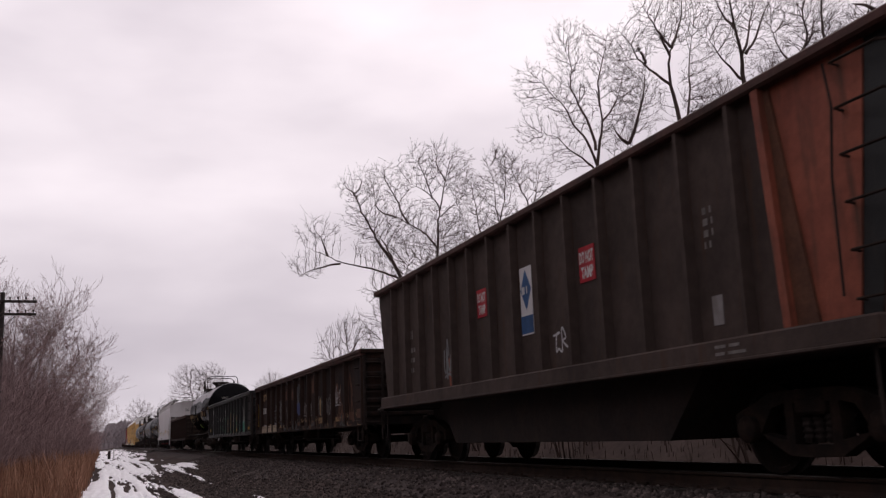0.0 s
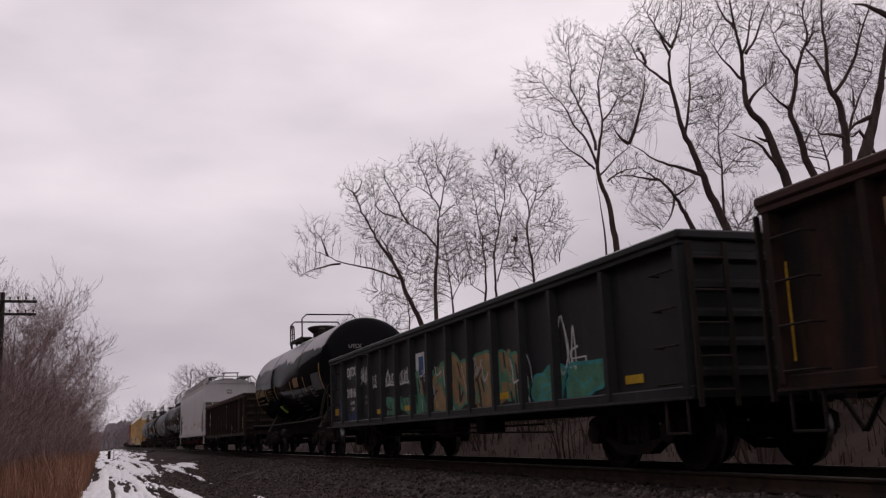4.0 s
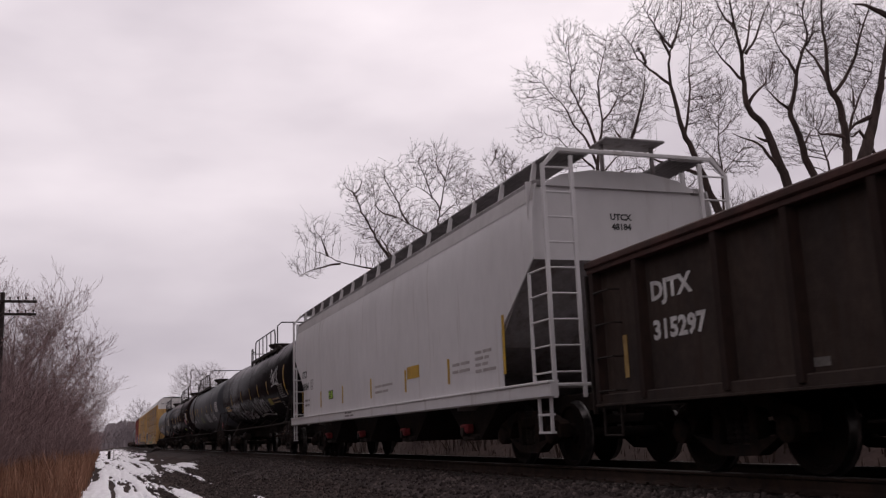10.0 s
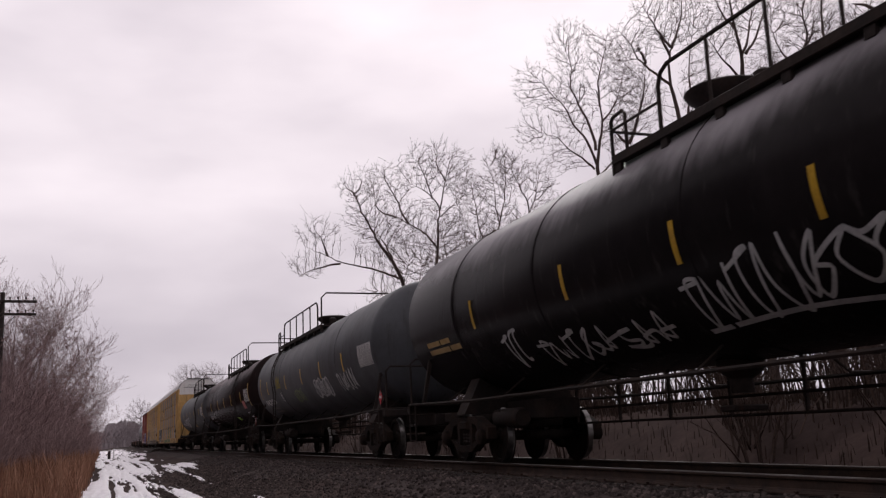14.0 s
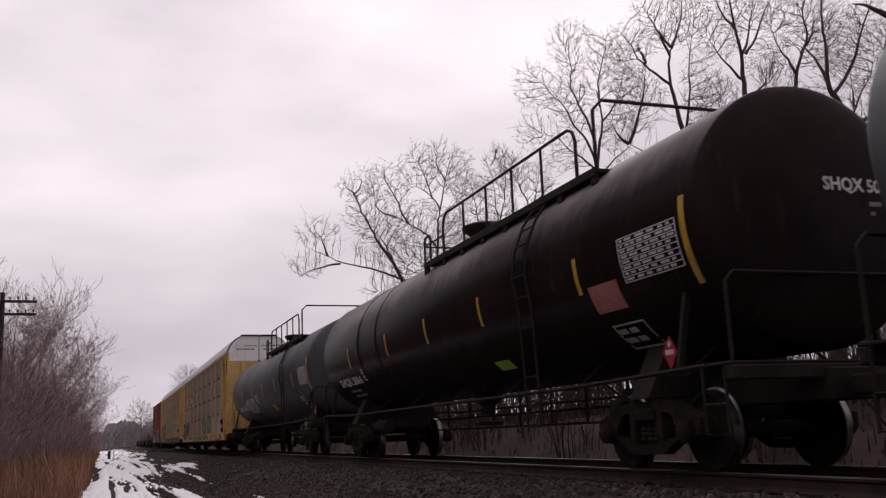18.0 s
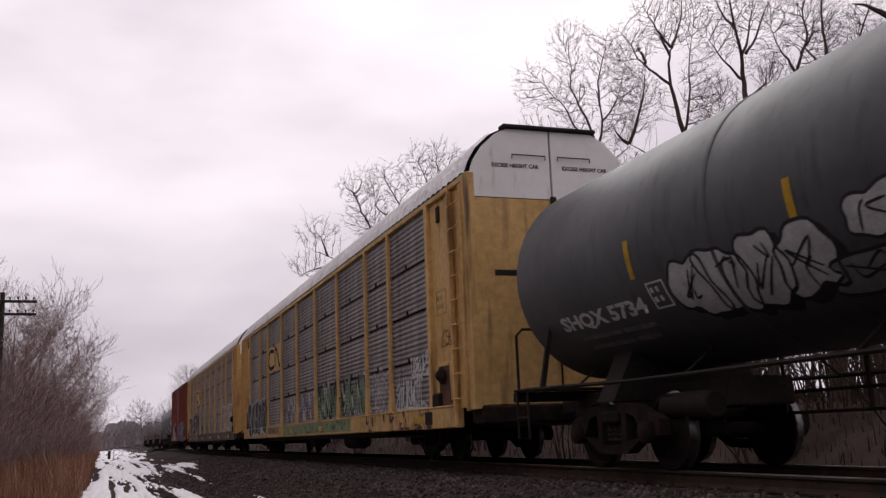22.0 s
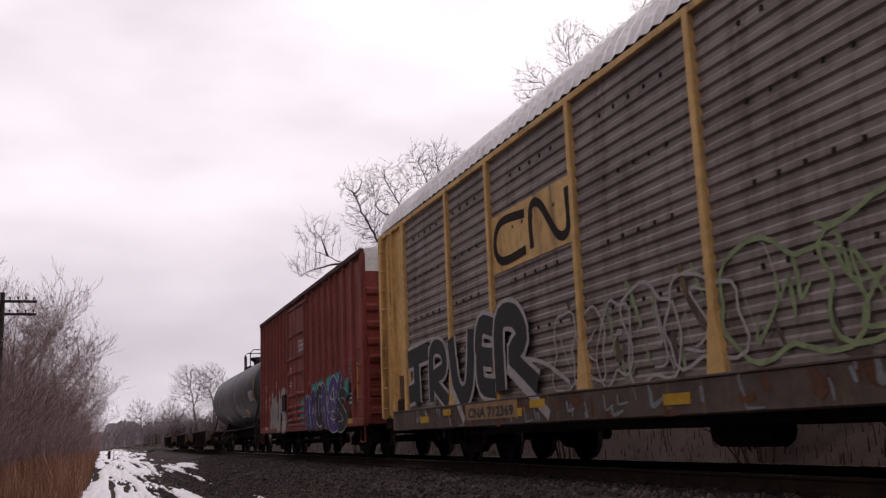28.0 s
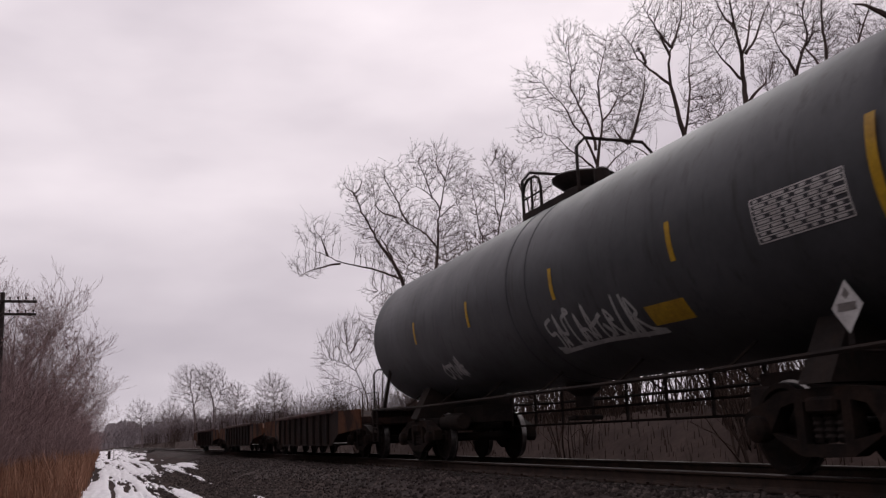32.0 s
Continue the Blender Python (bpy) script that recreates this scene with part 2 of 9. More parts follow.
M_WELLRUST = mat("orange_rust", (0.11, 0.045, 0.024), (0.035, 0.020, 0.016), 0.9, scale=1.4, low=0.45, high=0.6, bump=0.3, spec=0.1)
M_PALEPRINT = mat("faded_print", (0.44, 0.40, 0.39), (0.36, 0.33, 0.32), 0.6, scale=6, bump=0)
M_RUSTY = mat("rust_streaks", (0.13, 0.055, 0.032), (0.08, 0.035, 0.022), 0.85, scale=3, bump=0.2)
M_G_TAN = mat("tan_spray_paint", (0.36, 0.23, 0.11), (0.26, 0.16, 0.08), 0.7, scale=4, bump=0.05)
M_G_RED = mat("red_spray_paint", (0.22, 0.025, 0.03), (0.14, 0.02, 0.022), 0.7, scale=4, bump=0.05)
M_PANEL2 = mat("brown_stained_side_panel", (0.300, 0.252, 0.235), (0.200, 0.165, 0.152), 0.6, 0.15, scale=0.8, stretch=(1, 0.4, 1.6), grime=(0.120, 0.085, 0.070), grime_amount=0.4, grime_scale=(1, 4, 0.5))
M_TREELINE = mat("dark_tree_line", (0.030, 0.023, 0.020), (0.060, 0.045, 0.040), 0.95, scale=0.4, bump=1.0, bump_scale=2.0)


def crown_rime_sheen(m, colour, low, soft, amount, drip=0.25):
    """Pale colour on the upper part of a tank's shell, rime and dust with painted sky sheen, with runs below the edge.
    low: how far the shell faces up at the edge, 0 to 1.
    """
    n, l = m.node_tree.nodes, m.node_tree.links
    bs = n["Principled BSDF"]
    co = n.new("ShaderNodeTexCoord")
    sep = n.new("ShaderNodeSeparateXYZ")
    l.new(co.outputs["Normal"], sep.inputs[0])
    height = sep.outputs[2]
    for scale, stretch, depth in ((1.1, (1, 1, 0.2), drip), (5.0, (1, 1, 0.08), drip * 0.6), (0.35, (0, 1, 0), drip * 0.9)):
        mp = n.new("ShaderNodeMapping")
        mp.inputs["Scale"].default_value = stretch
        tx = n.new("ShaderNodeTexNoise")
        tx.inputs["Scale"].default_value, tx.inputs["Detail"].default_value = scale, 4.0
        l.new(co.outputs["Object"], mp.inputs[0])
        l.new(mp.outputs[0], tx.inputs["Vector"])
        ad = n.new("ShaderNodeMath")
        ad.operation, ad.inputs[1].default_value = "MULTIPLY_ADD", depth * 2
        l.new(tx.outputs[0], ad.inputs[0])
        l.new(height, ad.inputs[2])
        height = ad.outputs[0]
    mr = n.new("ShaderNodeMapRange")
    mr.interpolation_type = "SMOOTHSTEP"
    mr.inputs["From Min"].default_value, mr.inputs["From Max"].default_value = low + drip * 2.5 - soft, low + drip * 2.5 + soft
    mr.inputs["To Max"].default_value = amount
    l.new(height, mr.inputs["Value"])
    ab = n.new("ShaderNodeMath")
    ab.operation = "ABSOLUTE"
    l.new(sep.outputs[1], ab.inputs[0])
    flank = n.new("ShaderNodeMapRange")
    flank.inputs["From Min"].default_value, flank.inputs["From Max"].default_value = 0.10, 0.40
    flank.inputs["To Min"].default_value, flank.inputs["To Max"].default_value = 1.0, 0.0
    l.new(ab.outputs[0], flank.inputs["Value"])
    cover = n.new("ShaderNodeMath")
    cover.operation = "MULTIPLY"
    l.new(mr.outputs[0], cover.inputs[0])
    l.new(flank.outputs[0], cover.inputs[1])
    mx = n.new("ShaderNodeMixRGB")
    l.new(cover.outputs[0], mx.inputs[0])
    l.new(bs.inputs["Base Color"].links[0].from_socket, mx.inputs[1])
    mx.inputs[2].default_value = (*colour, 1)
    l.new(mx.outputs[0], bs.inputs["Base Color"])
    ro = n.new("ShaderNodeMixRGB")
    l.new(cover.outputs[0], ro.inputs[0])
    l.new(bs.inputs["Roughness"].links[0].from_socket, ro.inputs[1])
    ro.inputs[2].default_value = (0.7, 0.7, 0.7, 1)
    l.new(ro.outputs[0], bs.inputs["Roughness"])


def glossy_film(m, most, rough):
    """A thin gloss over the paint, weak head-on and stronger at a slant."""
    n, l = m.node_tree.nodes, m.node_tree.links
    bs = n["Principled BSDF"]
    bs.inputs["Specular IOR Level"].default_value = 0.0
    out = [q for q in n if q.type == "OUTPUT_MATERIAL"][0]
    gl = n.new("ShaderNodeBsdfGlossy")
    gl.inputs["Roughness"].default_value = rough
    lw = n.new("ShaderNodeLayerWeight")
    lw.inputs["Blend"].default_value = 0.22
    k = n.new("ShaderNodeMath")
    k.operation = "MULTIPLY"
    k.inputs[1].default_value = most
    mx = n.new("ShaderNodeMixShader")
    l.new(lw.outputs["Fresnel"], k.inputs[0])
    l.new(k.outputs[0], mx.inputs[0])
    l.new(bs.outputs[0], mx.inputs[1])
    l.new(gl.outputs[0], mx.inputs[2])
    l.new(mx.outputs[0], out.inputs["Surface"])


glossy_film(M_GLOSSBLACK, 0.22, 0.09)
glossy_film(M_BLACKTANK, 0.22, 0.26)
glossy_film(M_BROWNTANK, 0.20, 0.26)
# pale crowns put sky sheen into the colour, together with rime and dust
crown_rime_sheen(M_GLOSSBLACK, (0.56, 0.54, 0.57), 0.40, 0.025, 0.88, 0.17)
crown_rime_sheen(M_BLACKTANK, (0.30, 0.28, 0.30), 0.52, 0.22, 0.85, 0.16)
crown_rime_sheen(M_BROWNTANK, (0.30, 0.255, 0.265), 0.52, 0.24, 0.80, 0.16)


# ---- mesh building ----
class Build:
    """Collects vertices and faces of one mesh; slot numbers choose among several materials."""

    def __init__(self):
        self.v, self.f, self.s, self.smooth = [], [], [], []

    def add(self, verts, faces, slot=0, smooth=False):
        k = len(self.v)
        self.v.extend(verts)
        for q in faces:
            self.f.append(tuple(k + i for i in q))
            self.s.append(slot)
            self.smooth.append(smooth)
        return self

    def box(self, x0, x1, y0, y1, z0, z1, b=0.0, slot=0):
        x0, x1, y0, y1, z0, z1 = min(x0, x1), max(x0, x1), min(y0, y1), max(y0, y1), min(z0, z1), max(z0, z1)
        if b <= 0:
            vs = [(x, y, z) for z in (z0, z1) for y in (y0, y1) for x in (x0, x1)]
            return self.add(vs, [(0, 2, 3, 1), (4, 5, 7, 6), (0, 1, 5, 4), (2, 6, 7, 3), (0, 4, 6, 2), (1, 3, 7, 5)], slot)
        b = min(b, (x1 - x0) * 0.45, (y1 - y0) * 0.45, (z1 - z0) * 0.45)
        vs, key = [], {}
        for i, x in enumerate((x0, x1)):
            for j, y in enumerate((y0, y1)):
                for k, z in enumerate((z0, z1)):
                    ix, iy, iz = x + (b, -b)[i], y + (b, -b)[j], z + (b, -b)[k]
                    for a, p in enumerate(((x, iy, iz), (ix, y, iz), (ix, iy, z))):
                        key[i, j, k, a] = len(vs)
                        vs.append(p)
        fs = []
        for i in (0, 1):
            fs.append(tuple(key[i, j, k, 0] for j, k in ((0, 0), (0, 1), (1, 1), (1, 0))))
            fs.append(tuple(key[j, i, k, 1] for j, k in ((0, 0), (1, 0), (1, 1), (0, 1))))
            fs.append(tuple(key[j, k, i, 2] for j, k in ((0, 0), (0, 1), (1, 1), (1, 0))))
            for j in (0, 1):
                fs.append((key[0, i, j, 1], key[0, i, j, 2], key[1, i, j, 2], key[1, i, j, 1]))
                fs.append((key[i, 0, j, 0], key[i, 0, j, 2], key[i, 1, j, 2], key[i, 1, j, 0]))
                fs.append((key[i, j, 0, 0], key[i, j, 0, 1], key[i, j, 1, 1], key[i, j, 1, 0]))
                for k in (0, 1):
                    fs.append((key[i, j, k, 0], key[i, j, k, 1], key[i, j, k, 2]))
        return self.add(vs, fs, slot)

    def prism(self, outline, a, b, axis="y", slot=0, smooth=False):
        """A convex or mildly concave outline swept from a to b along an axis. The outline is (x, z) for y, (y, z) for x, (x, y) for z."""
        put = {"y": lambda p, s: (p[0], s, p[1]), "x": lambda p, s: (s, p[0], p[1]), "z": lambda p, s: (p[0], p[1], s)}[axis]
        n = len(outline)
        vs = [put(p, a) for p in outline] + [put(p, b) for p in outline]
        self.add(vs, [(i, (i + 1) % n, n + (i + 1) % n, n + i) for i in range(n)], slot, smooth)
        k = len(self.v) - 2 * n
        for c in (tuple(range(k + n - 1, k - 1, -1)), tuple(range(k + n, k + 2 * n))):
            self.f.append(c)
            self.s.append(slot)
            self.smooth.append(False)
        return self

    def slab(self, pts, cells, a, b, axis="x", slot=0):
        """A flat pattern of cells that share corners, swept from a to b: one connected plate, with openings where no cell lies."""
        put = {"y": lambda p, s: (p[0], s, p[1]), "x": lambda p, s: (s, p[0], p[1]), "z": lambda p, s: (p[0], p[1], s)}[axis]
        n = len(pts)
        vs = [put(p, a) for p in pts] + [put(p, b) for p in pts]
        fs, edges = [], {}
        for c in cells:
            fs.append(tuple(c))
            fs.append(tuple(n + i for i in reversed(c)))
            for i, j in zip(c, c[1:] + c[:1]):
                edges.setdefault((min(i, j), max(i, j)), []).append((i, j))
        for e in edges.values():
            if len(e) == 1:
                i, j = e[0]
                fs.append((j, i, n + i, n + j))
        return self.add(vs, fs, slot)

    def tube(self, pts, r, n=6, slot=0, closed=False):
        """A round bar along points; r is one radius or one for each point."""
        pts = [Vector(p) for p in pts]
        rs = r if isinstance(r, (list, tuple)) else [r] * len(pts)
        vs, fs = [], []
        side = None
        for i, p in enumerate(pts):
            d = (pts[min(i + 1, len(pts) - 1)] - pts[max(i - 1, 0)]).normalized()
            if side is None:
                side = d.cross(Vector((0, 0, 1)) if abs(d.z) < 0.9 else Vector((1, 0, 0))).normalized()
            side = (side - d * side.dot(d)).normalized()
            up = d.cross(side)
            for k in range(n):
                a = 2 * math.pi * k / n
                vs.append(tuple(p + (side * math.cos(a) + up * math.sin(a)) * rs[i]))
        for i in range(len(pts) - 1):
            for k in range(n):
                fs.append((i * n + k, i * n + (k + 1) % n, (i + 1) * n + (k + 1) % n, (i + 1) * n + k))
        fs.append(tuple(range(n - 1, -1, -1)))
        fs.append(tuple(range((len(pts) - 1) * n, len(pts) * n)))
        return self.add(vs, fs, slot, True)

    def lathe(self, prof, centre, axis="y", n=24, slot=0, smooth=True):
        """A profile of (distance along the axis, radius) turned round an axis through centre."""
        vs, fs = [], []
        cx, cy, cz = centre
        for s, r in prof:
            for k in range(n):
                a = 2 * math.pi * k / n
                c, d = r * math.cos(a), r * math.sin(a)
                vs.append({"y": (cx + c, cy + s, cz + d), "x": (cx + s, cy + c, cz + d), "z": (cx + c, cy + d, cz + s)}[axis])
        for i in range(len(prof) - 1):
            for k in range(n):
                fs.append((i * n + k, i * n + (k + 1) % n, (i + 1) * n + (k + 1) % n, (i + 1) * n + k))
        fs.append(tuple(range(n)))
        fs.append(tuple(range((len(prof) - 1) * n, len(prof) * n)))
        return self.add(vs, fs, slot, smooth)

    def mesh(self, name, mats):
        me = bpy.data.meshes.new(name)
        me.from_pydata(self.v, [], self.f)
        for m in mats if isinstance(mats, (list, tuple)) else [mats]:
            me.materials.append(m)
        me.polygons.foreach_set("material_index", self.s)
        me.polygons.foreach_set("use_smooth", self.smooth)
        bm = bmesh.new()
        bm.from_mesh(me)
        bmesh.ops.recalc_face_normals(bm, faces=bm.faces)
        bm.to_mesh(me)
        bm.free()
        if any(self.smooth):
            me.set_sharp_from_angle(angle=radians(38))
        return me


def part(name, build, material, parent, label=""):
    me = build if isinstance(build, bpy.types.Mesh) else build.mesh(name, material)
    ob = new(name, me)
    ob.parent = parent
    return tagged(ob, label)


def thing(name, label, category, group="", kind="", at=(0, 0, 0)):
    ob = new(name)
    ob.empty_display_size = 0.3
    ob.location = at
    return tagged(ob, label, category, group, kind)


def solid(name, build, material, label, category="", group="", kind="", at=(0, 0, 0)):
    ob = new(name, build.mesh(name, material))
    ob.location = at
    return tagged(ob, label, category, group, kind)


# ---- ground, track and snow ----
def ground_height(x, y):
    n = noise.noise(Vector((x * 0.11, y * 0.11, 3.1)))
    fine = noise.noise(Vector((x * 0.7, y * 0.7, 7.7)))
    prof = ((-400, -0.9), (-6, -0.95), (-0.6, -0.88), (2.2, -0.86), (3.4, -0.66), (5.15, -0.30), (9.3, -0.30), (11.2, -0.85),
            (11.9, -0.90), (14.2, 0.72), (16.5, 1.02), (22.0, 1.25), (45.0, 1.5), (400, 1.5))
    z = prof[-1][1]
    for (xa, za), (xb, zb) in zip(prof, prof[1:]):
        if xa <= x < xb:
            z = za + (zb - za) * (x - xa) / (xb - xa)
            break
    on_bed = 4.6 < x < 9.8
    return z + (0.0 if on_bed else 0.07 * n + 0.02 * fine) if abs(x) < 60 else z + 0.3 * n


def axis_steps(*runs):
    out = []
    for a, b, step in runs:
        k = max(1, round((b - a) / step))
        out += [a + (b - a) * i / k for i in range(k)]
    return out + [runs[-1][1]]


def sheet(xs, ys, height):
    b = Build()
    vs = [(x, y, height(x, y)) for y in ys for x in xs]
    n = len(xs)
    fs = [(j * n + i, j * n + i + 1, (j + 1) * n + i + 1, (j + 1) * n + i) for j in range(len(ys) - 1) for i in range(n - 1)]
    return b.add(vs, fs, 0, True)


GX = axis_steps((-1500, -300, 200), (-300, -60, 30), (-60, -12, 4), (-12, -2, 1), (-2, 6, 0.4), (6, 30, 1.2), (30, 90, 10), (90, 300, 35), (300, 1500, 200))
GY = axis_steps((-300, -30, 45), (-30, 4, 3), (4, 60, 0.8), (60, 200, 3.5), (200, 600, 20), (600, 2600, 200))
ground = solid("ground", sheet(GX, GY, ground_height), M_GROUND, "brown winter ground with leaf litter beside the line", kind="structure")

# the stony bed under the track, a shaped bank on the ground
bed_prof = [(2.9, -0.92), (3.9, -0.62), (5.25, -0.205), (9.25, -0.205), (11.1, -0.95)]
bed = Build()
bed_y = axis_steps((-60, 4, 4), (4, 60, 0.5), (60, 420, 6))
for j, y in enumerate(bed_y):
    for k, (x, z) in enumerate(bed_prof):
        w = 0.05 if k in (0, 1, 4) else 0.012
        bed.v.append((x + 0.25 * w * 10 * noise.noise(Vector((y * 0.5, k, 0))), y, z + w * noise.noise(Vector((y * 1.3, k * 3, 9)))))
for j in range(len(bed_y) - 1):
    for k in range(4):
        bed.f.append((j * 5 + k, j * 5 + k + 1, (j + 1) * 5 + k + 1, (j + 1) * 5 + k))
        bed.s.append(0)
        bed.smooth.append(True)
ballast = solid("ballast_bed", bed, M_BALLAST, "dark crushed-stone ballast bank under the track", kind="structure")

track = thing("railway_track", "single railway track of worn steel rails on dark timber ties", "railway track", kind="structure", at=(TRACK_X, 0, 0))
RAIL_HALF = [(0.0, -0.186), (0.076, -0.186), (0.076, -0.172), (0.020, -0.150), (0.010, -0.130), (0.010, -0.052), (0.034, -0.036), (0.037, -0.012), (0.030, -0.001)]
for side in (-1, 1):
    rb = Build()
    cx = side * 0.7535
    rb.prism([(cx + x, z) for x, z in RAIL_HALF] + [(cx - x, z) for x, z in reversed(RAIL_HALF[1:])], -60, 420, "y")
    top = len(RAIL_HALF) - 1
    rb.s[top] = 1
    rb.s[top - 1] = rb.s[top + 1] = 1
    part("rail", rb, [M_RAIL, M_RAILHEAD], track, "worn steel rail with a polished head")


# ---- cars: shared parts ----
def wheelset_mesh():
    b = Build()
    b.lathe([(-0.60, 0.085), (0.60, 0.085)], (0, 0, 0), "x", 12)
    for s in (-1, 1):
        prof = [(0.665, 0.10), (0.700, 0.12), (0.700, 0.30), (0.680, 0.40), (0.678, 0.485), (0.700, 0.485), (0.715, 0.458), (0.812, 0.452), (0.815, 0.40), (0.775, 0.38), (0.765, 0.16), (0.800, 0.13), (0.80, 0.085)]
        k = len(b.f)
        b.lathe([(s * a, r) for a, r in prof], (0, 0, 0), "x", 28)
        for i in range(k + 5 * 28, k + 7 * 28):
            b.s[i] = 1
        b.lathe([(s * 0.80, 0.075), (s * 1.06, 0.075)], (0, 0, 0), "x", 10)
        # two forged marks on the plate, so that the turning shows
        for a in (0.4, 3.5):
            b.box(s * 0.768, s * 0.782, 0.24 * math.cos(a) - 0.03, 0.24 * math.cos(a) + 0.03, 0.24 * math.sin(a) - 0.03, 0.24 * math.sin(a) + 0.03)
    return b.mesh("wheelset", [M_WHEEL, M_TREAD])


def sideframe_mesh(s):
    half_pts = [(0.0, 0.82), (0.34, 0.82), (0.60, 0.80), (0.86, 0.70), (1.02, 0.655), (1.13, 0.61), (1.13, 0.42), (1.04, 0.42), (1.02, 0.57),
                (0.82, 0.57), (0.75, 0.42), (0.56, 0.66), (0.37, 0.70), (0.25, 0.70), (0.0, 0.70), (0.25, 0.31), (0.37, 0.35), (0.0, 0.31), (0.0, 0.19), (0.34, 0.20), (0.66, 0.36)]
    half_cells = [[0, 14, 13, 1], [1, 13, 12], [1, 12, 11, 2], [2, 11, 3], [3, 11, 9, 4], [4, 9, 8, 5], [5, 8, 7, 6], [11, 10, 9], [13, 15, 16, 12],
                  [16, 19, 20], [16, 20, 10], [17, 18, 19, 15], [15, 19, 16]]
    pts = list(half_pts)
    cells = [list(c) for c in half_cells]
    mirror = {}
    for i, (y, z) in enumerate(half_pts):
        if y == 0.0:
            mirror[i] = i
        else:
            mirror[i] = len(pts)
            pts.append((-y, z))
    cells += [[mirror[i] for i in reversed(c)] for c in half_cells]
    b = Build().slab(pts, cells, s * 0.93, s * 1.09, "x")
    return b.mesh("sideframe", M_TRUCK)


def bearing_mesh(s):
    return Build().lathe([(s * 0.95, 0.10), (s * 1.05, 0.135), (s * 1.16, 0.135), (s * 1.19, 0.10), (s * 1.20, 0.04)], (0, 0, 0), "x", 14).mesh("bearing_cap", M_TRUCK)


def spring_mesh():
    return Build().lathe([(0.0, 0.04)] + [(0.02 + 0.03 * i, 0.066 if i % 2 else 0.05) for i in range(12)] + [(0.38, 0.04)], (0, 0, 0), "z", 10).mesh("spring", M_DARKSTEEL)


WHEELSET = wheelset_mesh()
FRAMES = {s: sideframe_mesh(s) for s in (-1, 1)}
SPRING = spring_mesh()
BEARINGS = {s: bearing_mesh(s) for s in (-1, 1)}
BOLSTER = Build().box(-1.13, 1.13, -0.20, 0.20, 0.58, 0.74, 0.03).box(-0.2, 0.2, -0.2, 0.2, 0.74, 0.86, 0.02).box(-0.7, 0.7, -0.55, -0.45, 0.42, 0.5, 0.01).box(-0.7, 0.7, 0.45, 0.55, 0.42, 0.5, 0.01).mesh("truck", M_TRUCK)
CUSHION = Build().box(-0.09, 0.09, -0.42, 0.0, 0.76, 0.98, 0.03).box(-0.13, 0.13, -0.62, -0.40, 0.74, 1.00, 0.05).prism([(-0.16, -0.62), (-0.05, -0.78), (0.06, -0.70), (0.13, -0.58)], 0.73, 1.01, "z").mesh("coupler", M_DARKSTEEL)
HOSE = Build().tube([(0.28, 0.1, 0.80), (0.28, -0.1, 0.74), (0.25, -0.3, 0.52), (0.18, -0.45, 0.42), (0.1, -0.6, 0.45)], 0.028, 6).mesh("air_hose", M_DARKSTEEL)
WHEELSETS = []
CARS = []


def running_gear(car, half, truck_y):
    """Two trucks, couplers and air hoses; half is half the car's length over its ends."""
    for m in (-1, 1):
        tr = part("truck", BOLSTER, None, car)
        tr.location = (0, m * truck_y, 0)
        for s in (-1, 1):
            part("sideframe", FRAMES[s], None, tr)
            for y in (-0.15, 0.0, 0.15):
                sp = part("spring", SPRING, None, tr)
                sp.location = (s * 1.0, y, 0.32)
            for y in (-0.889, 0.889):
                bc = part("bearing_cap", BEARINGS[s], None, tr)
                bc.location = (0, y, 0.46)
        for a in (-0.889, 0.889):
            ws = part("wheelset", WHEELSET, None, tr, "steel wheels with polished treads")
            ws.location = (0, a, 0.46)
            WHEELSETS.append((ws, a))
        cp = part("coupler", CUSHION, None, car)
        ho = part("air_hose", HOSE, None, car)
        for o in (cp, ho):
            o.location = (0, m * half, 0)
            o.rotation_euler = (0, 0, 0 if m < 0 else math.pi)


def new_car(name, label, category, near_y, far_y, group=""):
    car = thing(name, label, category, group, at=(TRACK_X, (near_y + far_y) / 2, 0))
    CARS.append((car, (near_y + far_y) / 2))
    return car, (far_y - near_y) / 2


def lettering(car, words, y, z, size, material, surf, name="lettering", lift=0.004, narrow=1.0, label="", fit=0.0):
    """Words on the side that faces the path: the first letter begins at y and they run towards smaller y; z is the foot of the letters."""
    cu = bpy.data.curves.new("words", "FONT")
    cu.body, cu.size, cu.resolution_u, cu.offset = words, size * 1.38, 2, size * 0.055
    ob = bpy.data.objects.new("words", cu)
    me = bpy.data.meshes.new_from_object(ob)
    bpy.data.objects.remove(ob)
    me.name = name
    if fit:
        narrow = fit / max(v.co.x for v in me.vertices)
    for v in me.vertices:
        u, w = v.co.x * narrow, v.co.y
        v.co = (surf(z + w) - lift, y - u, z + w)
    me.materials.clear()
    me.materials.append(material)
    return part(name, me, None, car, label)


def end_lettering(car, words, x, z, size, material, y, name="end_lettering", lift=0.005):
    cu = bpy.data.curves.new("words", "FONT")
    cu.body, cu.size, cu.resolution_u, cu.offset = words, size * 1.38, 2, size * 0.055
    ob = bpy.data.objects.new("words", cu)
    me = bpy.data.meshes.new_from_object(ob)
    bpy.data.objects.remove(ob)
    me.name = name
    for v in me.vertices:
        v.co = (x + v.co.x, y - lift, z + v.co.y)
    me.materials.clear()
    me.materials.append(material)
    return part(name, me, None, car)


